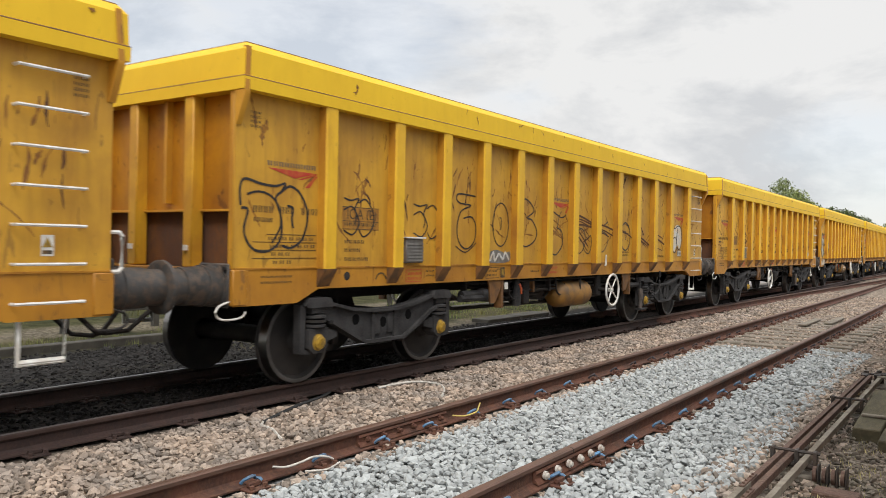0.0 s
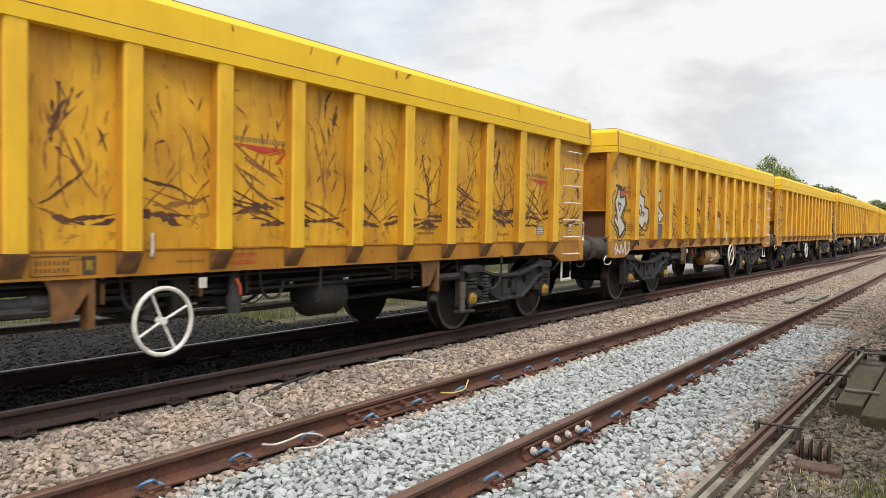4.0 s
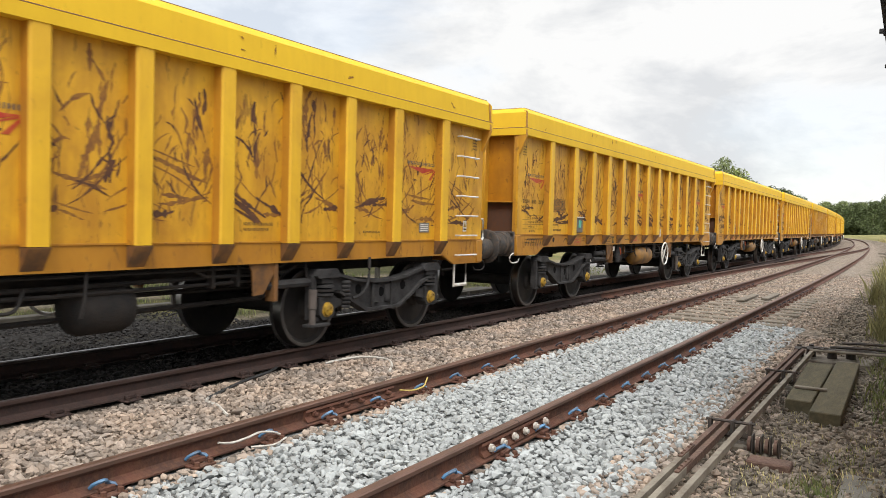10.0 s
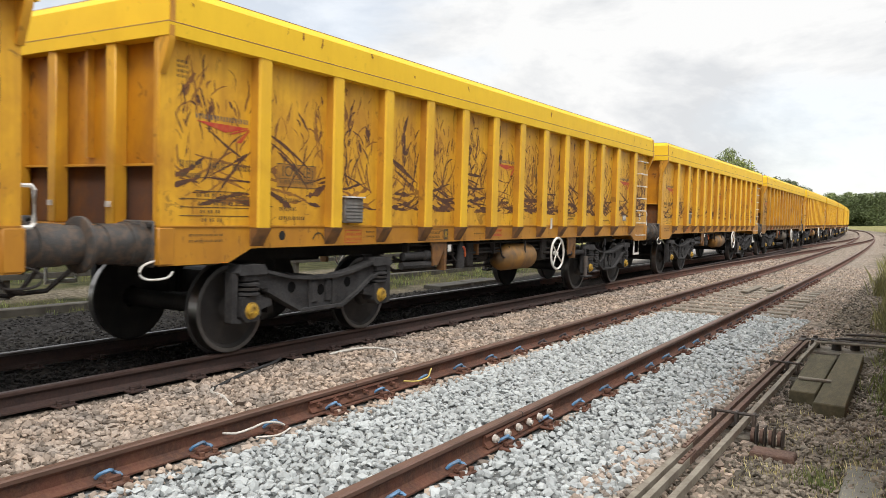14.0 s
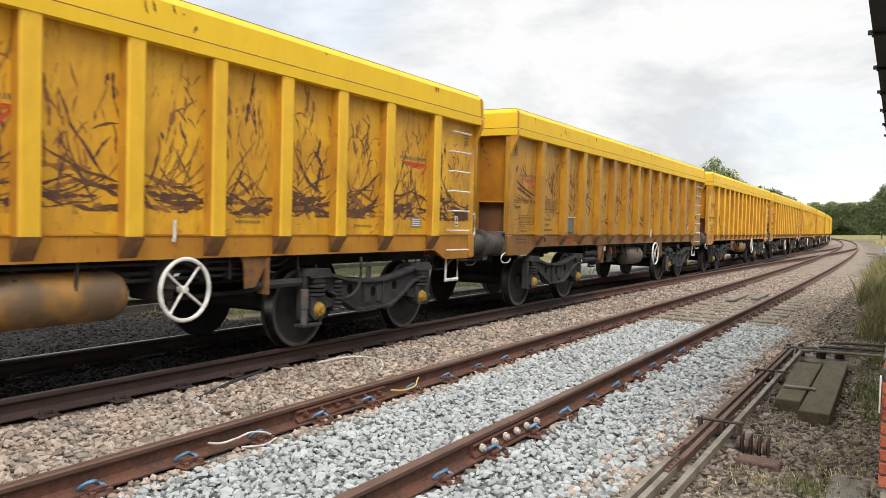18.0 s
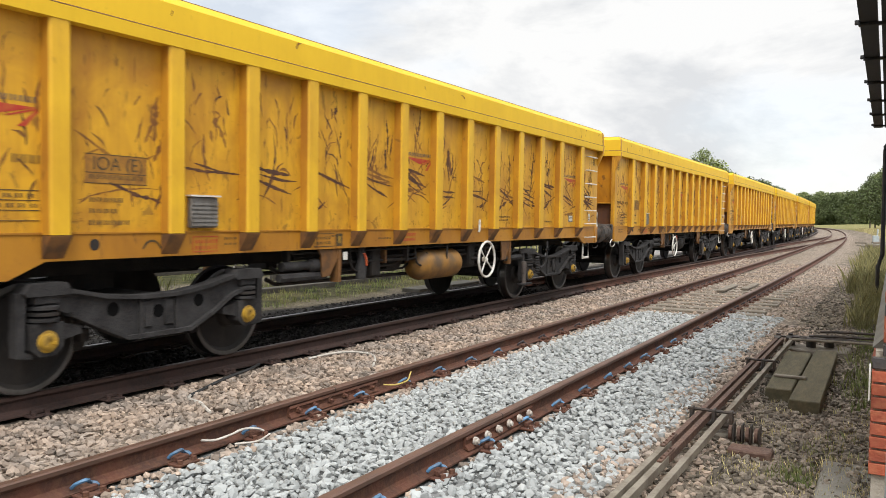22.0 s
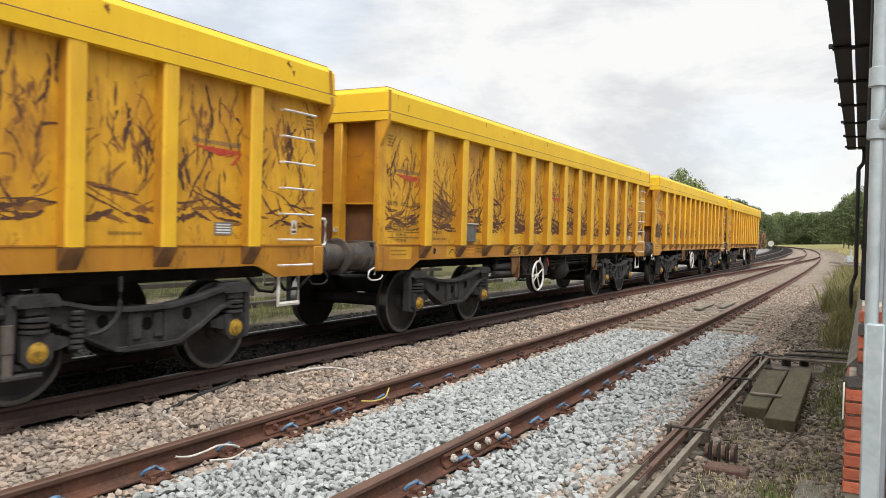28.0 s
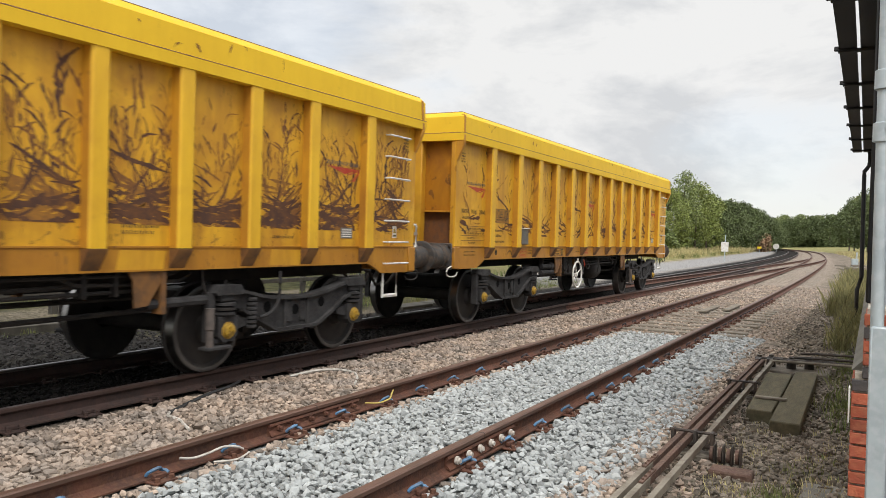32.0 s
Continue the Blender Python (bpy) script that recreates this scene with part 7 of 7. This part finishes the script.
LEAF_B = material("dark_green_leaves", (0.075, 0.10, 0.032), 0.75, second=(0.11, 0.135, 0.045), scale=0.5, amount=0.6, per="island", spread=0.5)
LEAF_C = material("yellow_green_leaves", (0.21, 0.245, 0.06), 0.7, second=(0.15, 0.19, 0.05), scale=0.6, amount=0.6, per="island", spread=0.45)
LEAF_R = material("russet_shrub_leaves", (0.30, 0.18, 0.11), 0.8, second=(0.20, 0.19, 0.08), scale=0.6, amount=0.6, per="island", spread=0.45)
tg = np.random.default_rng(5)


def crown_mesh(mat, height, spread, base, leaves, leaf, lobes):
    """Many small leaf clumps scattered through uneven lobes about the limbs."""
    cs, rs = [], []
    for k in range(lobes):
        u = (k + 0.5) / lobes
        z = base + (height - base) * (0.12 + 0.8 * u)
        reach = spread * math.sin(math.pi * min(0.93, 0.22 + 0.75 * u)) * tg.uniform(0.25, 0.95)
        a = k * 2.4 + tg.uniform(-0.5, 0.5)
        cs.append((reach * math.cos(a), reach * math.sin(a), z))
        rs.append(spread * tg.uniform(0.24, 0.46))
    cs, rs = np.array(cs), np.array(rs)
    which = tg.integers(0, lobes, leaves)
    d = tg.normal(size=(leaves, 3))
    d /= np.linalg.norm(d, axis=1)[:, None]
    c = cs[which] + d * (rs[which] * tg.uniform(0.35, 1.08, leaves) ** 0.6)[:, None] * np.array([1, 1, 0.85])
    u = tg.normal(size=(leaves, 3))
    u /= np.linalg.norm(u, axis=1)[:, None]
    w = np.cross(u, tg.normal(size=(leaves, 3)))
    w /= np.linalg.norm(w, axis=1)[:, None]
    s = leaf * tg.uniform(0.5, 1.3, leaves)[:, None]
    u, w = u * s, w * s * 0.7
    v = np.stack([c - u, c - w * 0.8, c + u, c + w], 1).reshape(-1, 3)
    f = np.arange(leaves * 4).reshape(-1, 4)
    return raw_mesh("crown", v, f, mat), cs


def tree_form(mat, height, spread, base, leaves=2600, leaf=0.3, lobes=16):
    crown, cs = crown_mesh(mat, height, spread, base, leaves, leaf, lobes)
    bm = bmesh.new()
    r = height * 0.017
    pts = [(0, 0, -0.5), (0.05, 0.02, base * 0.6), (-0.08, 0.06, base + (height - base) * 0.35), (0.1, -0.05, height * 0.86)]
    for (a, b), (ra, rb) in zip(zip(pts, pts[1:]), ((r, r * 0.8), (r * 0.8, r * 0.5), (r * 0.5, r * 0.12))):
        va, vb = Vector(a), Vector(b)
        ring = [[bm.verts.new(p + rad * Vector((math.cos(k * math.tau / 7), math.sin(k * math.tau / 7), 0))) for k in range(7)] for p, rad in ((va, ra), (vb, rb))]
        for k in range(7):
            bm.faces.new((ring[0][k], ring[0][(k + 1) % 7], ring[1][(k + 1) % 7], ring[1][k])).smooth = True
    for c in cs[::2]:
        c = Vector(c)
        tube(bm, [(0, 0, max(base * 0.7, c.z - 0.45 * math.hypot(c.x, c.y) - 0.6)), c * 0.55 + Vector((0, 0, c.z * 0.40)), c], r * 0.22, 4)
    return mesh_of("trunk", bm, BARK, 0), crown


def plant(form, x, y, s, turn, label, category="tree", group="", squash=1.0, sink=0.05):
    trunk_me, crown_me = form
    t = empty("tree" if category == "tree" else "shrub", Matrix.Translation((x, y, ground_z(x, y) - sink)) @ Matrix.Rotation(turn, 4, "Z") @ Matrix.Diagonal((s, s, s * squash, 1)))
    part("trunk", trunk_me, None, t)
    part("crown", crown_me, None, t)
    return tagged(t, label, category, group)


F_TALL = tree_form(LEAF_A, 11.0, 2.6, 2.0, 4600, 0.12, 30)
F_SPARSE = tree_form(LEAF_A, 11.0, 1.5, 1.0, 1500, 0.11, 26)
F_LIGHT = tree_form(LEAF_C, 9.0, 3.0, 0.8, 7500, 0.14, 24)
F_DARK = [tree_form(LEAF_B, 10.0, 3.6, 0.6, 8000, 0.17, 26) for _ in range(3)]
F_FAR = [tree_form(LEAF_B, 12.0, 5.0, 0.3, 8000, 0.25, 24), tree_form(LEAF_A, 12.0, 5.2, 0.3, 8000, 0.25, 24)]
F_BUSH = [tree_form(LEAF_A, 2.6, 1.7, 0.1, 1500, 0.16, 10), tree_form(LEAF_C, 2.2, 1.6, 0.1, 1500, 0.16, 10), tree_form(LEAF_R, 2.8, 1.9, 0.1, 1500, 0.17, 10)]
VIEW = 28.77


def bearing(px, distance):
    """The place at a distance along a bearing, given as the sideways step of the last view."""
    a = radians(VIEW) - math.atan((px - 784) / 1387.0)
    return -distance * math.sin(a), distance * math.cos(a)


rt = random.Random(21)
for px, dist, height, form, words in (
        (1208, 104, 10.5, F_TALL, "tall feathery green tree at the edge of the wood"), (1230, 108, 9.3, F_LIGHT, "yellow-green tree among darker neighbours"),
        (1182, 100, 7.8, F_LIGHT, "yellow-green bushy tree behind the sidings"), (1196, 112, 8.6, F_TALL, "green tree behind the sidings"),
        (1250, 118, 8.2, F_LIGHT, "light green tree at the edge of the wood"), (1262, 126, 8.2, F_DARK[0], "dark green tree at the edge of the wood")):
    x, y = bearing(px, dist)
    plant(form, x, y, height / (11.0 if form is F_TALL else 9.0 if form is F_LIGHT else 10.0), rt.uniform(0, 6), words, group="trees at the wood's edge")
for k, (px, dist, top) in enumerate(((1272, 136, 348), (1284, 142, 346), (1296, 150, 349), (1308, 157, 352), (1320, 165, 354), (1332, 174, 360), (1343, 184, 366), (1353, 194, 372), (1362, 206, 380), (1370, 220, 386))):
    x, y = bearing(px, dist)
    h = (431 - top + 8) / 1387 * dist + 0.2
    plant(F_DARK[k % 3], x, y, h / 10.0, rt.uniform(0, 6), "dark green woodland tree in a dense row", group="woodland row", sink=1.1)
    x, y = bearing(px - 6, dist + 14)
    plant(F_DARK[(k + 1) % 3], x, y, h / 10.0, rt.uniform(0, 6), "dark green woodland tree in a dense row", group="woodland row", sink=1.1)
for k in range(17):
    px = 1364 + 10.5 * k
    dist = 330 + 22 * math.sin(k * 1.7)
    x, y = bearing(px, dist)
    h = (433 - (389 + 4 * math.sin(k * 2.3) - (10 if k > 12 else 0))) / 1387 * dist + 3.2
    plant(F_FAR[(k * 2 // 3) % 2], x, y, h / 12.0, rt.uniform(0, 6), "distant rounded tree closing the view", group="distant trees", sink=2.2)
for k, (px, dist, top) in enumerate(((1503, 205, 372), (1512, 190, 358), (1524, 175, 350), (1536, 165, 346), (1550, 160, 344), (1566, 158, 340), (1584, 155, 345), (1604, 150, 350))):
    x, y = bearing(px, dist)
    plant(F_DARK[k % 3] if k % 2 else F_TALL, x, y, ((436 - top) / 1387 * dist + 1.2) / (10.0 if k % 2 else 11.0), rt.uniform(0, 6), "green tree beyond the signal box", group="trees beyond the signal box")
for k in range(26):
    px = 1170 + 7.6 * k + rt.uniform(-3, 3)
    dist = 92 + 3.4 * k + rt.uniform(-3, 3)
    x, y = bearing(px, dist)
    f = F_BUSH[2] if 21 <= k <= 24 else F_BUSH[k % 2]
    plant(f, x, y, rt.uniform(0.8, 1.25), rt.uniform(0, 6), "russet shrub in dry grass" if f is F_BUSH[2] else "low green shrub in rough grass", "shrub", "shrubs along the line")
for k in range(14):
    plant(F_BUSH[0] if k % 3 else F_BUSH[1], -21.0 - 1.2 * (k % 3), 4.0 + 2.1 * k, rt.uniform(0.85, 1.2), rt.uniform(0, 6), "dense green hedge shrub behind the fence", "shrub", "hedge behind the fence")
plant(F_SPARSE, -28.6, 14.4, 1.1, 1.0, "tall thin-leaved tree beyond the far cess", group="trees beyond the train")
plant(F_SPARSE, -33.0, 23.0, 0.7, 2.0, "yellow-green tree beyond the far cess", group="trees beyond the train")
plant(F_DARK[0], -34.0, 5.0, 0.7, 3.0, "dark tree beyond the far cess", group="trees beyond the train")

GRASS_DULL = material("dull_olive_grass", (0.21, 0.19, 0.08), 0.9, second=(0.12, 0.12, 0.045), scale=2, amount=0.7, per="island", spread=0.4)
GRASS_DRY = material("dry_straw_grass", (0.46, 0.39, 0.20), 0.9, second=(0.33, 0.30, 0.12), scale=2, amount=0.7, per="island", spread=0.4)
GRASS_GREEN = material("rough_green_grass", (0.11, 0.14, 0.04), 0.85, second=(0.20, 0.185, 0.07), scale=1.5, amount=0.7, per="island", spread=0.4)


def grass(name, zones, mat, label):
    """Tufts of bent blades. zones: x0, x1, y0, y1, blades, height, follow the tracks' curve or not."""
    vs, fs = [], []
    total = 0
    for x0, x1, y0, y1, count, tall in zones:
        tufts = max(1, count // 14)
        cx, cy = tg.uniform(x0, x1, tufts), tg.uniform(y0, y1, tufts)
        k = np.repeat(np.arange(tufts), 14)
        n = len(k)
        bx, by = cx[k] + tg.normal(0, 0.06 + 0.05 * tall, n), cy[k] + tg.normal(0, 0.06 + 0.05 * tall, n)
        bz = np.array([ground_z(a - bend(b), b) for a, b in zip(bx, by)]) - 0.02
        bx = bx - np.array([bend(b) for b in by])
        h = tall * tg.uniform(0.4, 1.15, n)
        a = tg.uniform(0, math.tau, n)
        lean = h * tg.uniform(0.1, 0.55, n)
        wd = 0.004 + 0.008 * tall
        dx, dy = np.cos(a), np.sin(a)
        p0 = np.stack([bx - dy * wd, by + dx * wd, bz], 1)
        p1 = np.stack([bx + dy * wd, by - dx * wd, bz], 1)
        p2 = np.stack([bx + dx * lean * 0.45 + dy * wd * 0.7, by + dy * lean * 0.45 - dx * wd * 0.7, bz + h * 0.6], 1)
        p3 = np.stack([bx + dx * lean, by + dy * lean, bz + h], 1)
        vs.append(np.stack([p0, p1, p2, p3], 1).reshape(-1, 3))
        fs.append(np.arange(total, total + 4 * n).reshape(-1, 4))
        total += 4 * n
    ob = new(name, raw_mesh(name, np.concatenate(vs), np.concatenate(fs), mat))
    return tagged(ob, label, "grass", kind="stuff")


grass("verge_grass", [(-0.5, -0.12, 13.5, 24.0, 2400, 0.36), (-0.9, 0.2, 20.0, 45.0, 3000, 0.6)], GRASS_DULL, "tall olive grass gone to seed along the cess")
grass("dry_grass", [(-24.0, -14.0, 50.0, 120.0, 9000, 0.7), (-20.0, -13.0, 120.0, 210.0, 8000, 0.9), (0.5, 6.0, 45.0, 160.0, 7000, 0.7), (-0.5, -0.1, 5.1, 5.9, 160, 0.08), (-1.0, 0.05, 3.4, 7.6, 2600, 0.06)], GRASS_DRY,
      "tall straw-coloured dry grass along the cess")
grass("green_grass", [(-0.36, -0.1, 7.6, 13.0, 700, 0.17), (-0.5, -0.12, 5.3, 6.6, 140, 0.08), (-12.8, -9.6, 9.0, 30.0, 7000, 0.16), (-12.8, -11.4, 3.0, 9.0, 900, 0.12), (-0.58, -0.44, 5.3, 5.6, 260, 0.09), (-30.0, -12.8, 3.0, 60.0, 9000, 0.3), (-22.0, -13.5, 60.0, 130.0, 5000, 0.5)], GRASS_GREEN,
      "rough green grass and weeds beside the line")

# ---- lineside fittings across the tracks ----
FENCE = material("weathered_fence_timber", (0.075, 0.07, 0.06), 0.9, spec=0.15, second=(0.04, 0.037, 0.032), scale=4, amount=0.7, bump=0.3)
fence_thing = tagged(empty("fence", pose(-13.2, 0, 0)), "weathered post and rail fence beyond the far track", "fence")
for k in range(13):
    part("fence_post", box(bmesh.new(), -0.06, 0.06, 2.0 + 1.8 * k - 0.06, 2.0 + 1.8 * k + 0.06, -0.45, 0.75, 0.008), FENCE, fence_thing)
for z in (0.12, 0.55):
    part("fence_rail", box(bmesh.new(), 0.06, 0.10, 1.4, 24.2, z - 0.05, z + 0.05, 0.006), FENCE, fence_thing)
tagged(part("kerb", box(bmesh.new(), -11.75, -11.55, 2.0, 26.0, -0.45, -0.20, 0.015), FENCE), "low weathered concrete kerb beyond the far track", "kerb")
for y0 in (14.9, 16.4):
    tagged(part("trough_lid", box(bmesh.new(), -9.62, -9.15, y0, y0 + 1.4, -0.36, -0.24, 0.012), FENCE), "dull concrete trough lid lying in grass", "concrete slab", "trough lids")


def lineside_sign(px, dist, height, board, mat, label):
    x, y = bearing(px, dist)
    z = ground_z(x, y)
    s = tagged(empty("lineside_sign", pose(x, y, z, 0, 0, 12)), label, "sign")
    part("pole", tube(bmesh.new(), [(0, 0, -0.1), (0.05, 0, height)], 0.05, 6), GALV, s)
    part("board", board, mat, s)


lineside_sign(1283, 78, 2.4, box(bmesh.new(), -0.32, 0.32, -0.07, -0.03, 0.85, 1.75, 0.01), WHITE, "tall pole with a pale box sign beside the far track")
lineside_sign(1344, 150, 1.0, box(bmesh.new(), -0.35, 0.35, -0.05, -0.02, 0.7, 1.1, 0.01), SIGN_YELLOW, "small yellow trackside board")
ring = bmesh.new()
lathe(ring, [(-0.06, 0.22), (-0.06, 0.56), (-0.02, 0.56), (-0.02, 0.22), (-0.06, 0.22)], (0, 0, 1.15), "y", 20)
lineside_sign(1374, 168, 0.8, ring, WHITE, "white ring speed board on a short post")
lineside_sign(1516, 62, 1.2, box(bmesh.new(), -0.25, 0.12, -0.2, 0.2, 0.0, 0.75, 0.02), GALV, "pale equipment cabinet with a post")
x, y = bearing(1505, 60)
heap = bmesh.new()
for k in range(9):
    a, b = rt.uniform(-0.6, 0.6), rt.uniform(-1.5, 1.5)
    box(heap, a - 0.35, a + 0.35, b - 0.12, b + 0.12, -0.2 + 0.12 * (k % 3), -0.1 + 0.12 * (k % 3), 0.01)
tagged(part("timber_heap", heap, SLEEPER, at=pose(x, y, ground_z(x, y) + 0.2)), "heap of old grey sleepers beside the cess", "timber heap")

# ---- what moves ----
SLIP_AT = [0, 1, 2, 3, 6, 7, 8, 9, 10, 11, 12, 13, 14, 17, 18, 19, 20, 21, 22, 23, 24, 25, 28, 29, 30, 31, 32]
SLIP = [-18, 20, 54, -128, -54, -8, -19, 15, 34, 43, 33, 33, 24, -24, 26, 2, -52, -23, -93, -19, 36, 26, 55, 3, 93, 2, -69]   # mm


def run(t):
    """How far the train has moved at t seconds, less the first wagon's place at the start."""
    slip = float(np.interp(t, SLIP_AT, SLIP)) / 1000
    return -4.5278 + 5.10075 * t - 0.005265 * t * t / 2 + 0.0041442 * t ** 3 / 6 + slip


def wagon_pose(n, t):
    y0 = n * SPACING - run(t)
    ya, yb = y0 + BOGIE_AT, y0 + BODY - BOGIE_AT
    a, b = Vector((TRAIN_X - bend(ya), ya)), Vector((TRAIN_X - bend(yb), yb))
    d = (b - a).normalized()
    start = a - d * BOGIE_AT
    return pose(start.x, start.y, 0, 0, 0, math.degrees(math.atan2(-d.x, d.y)))


def motions():
    times = [k / 2 for k in range(65)]
    ticks = [k / 10 for k in range(321)]
    for n, w in WAGONS.items():
        walk(w, [(t, wagon_pose(n, t)) for t in times])
        axles = [c for c in w.children if c.name.startswith("wheelset")]
        for c in axles:
            x, y, z = c.matrix_basis.translation
            walk(c, [(t, pose(x, y, z, math.degrees(run(t) / WHEEL_R) + 40 * n, 0, 0)) for t in ticks])


motions()
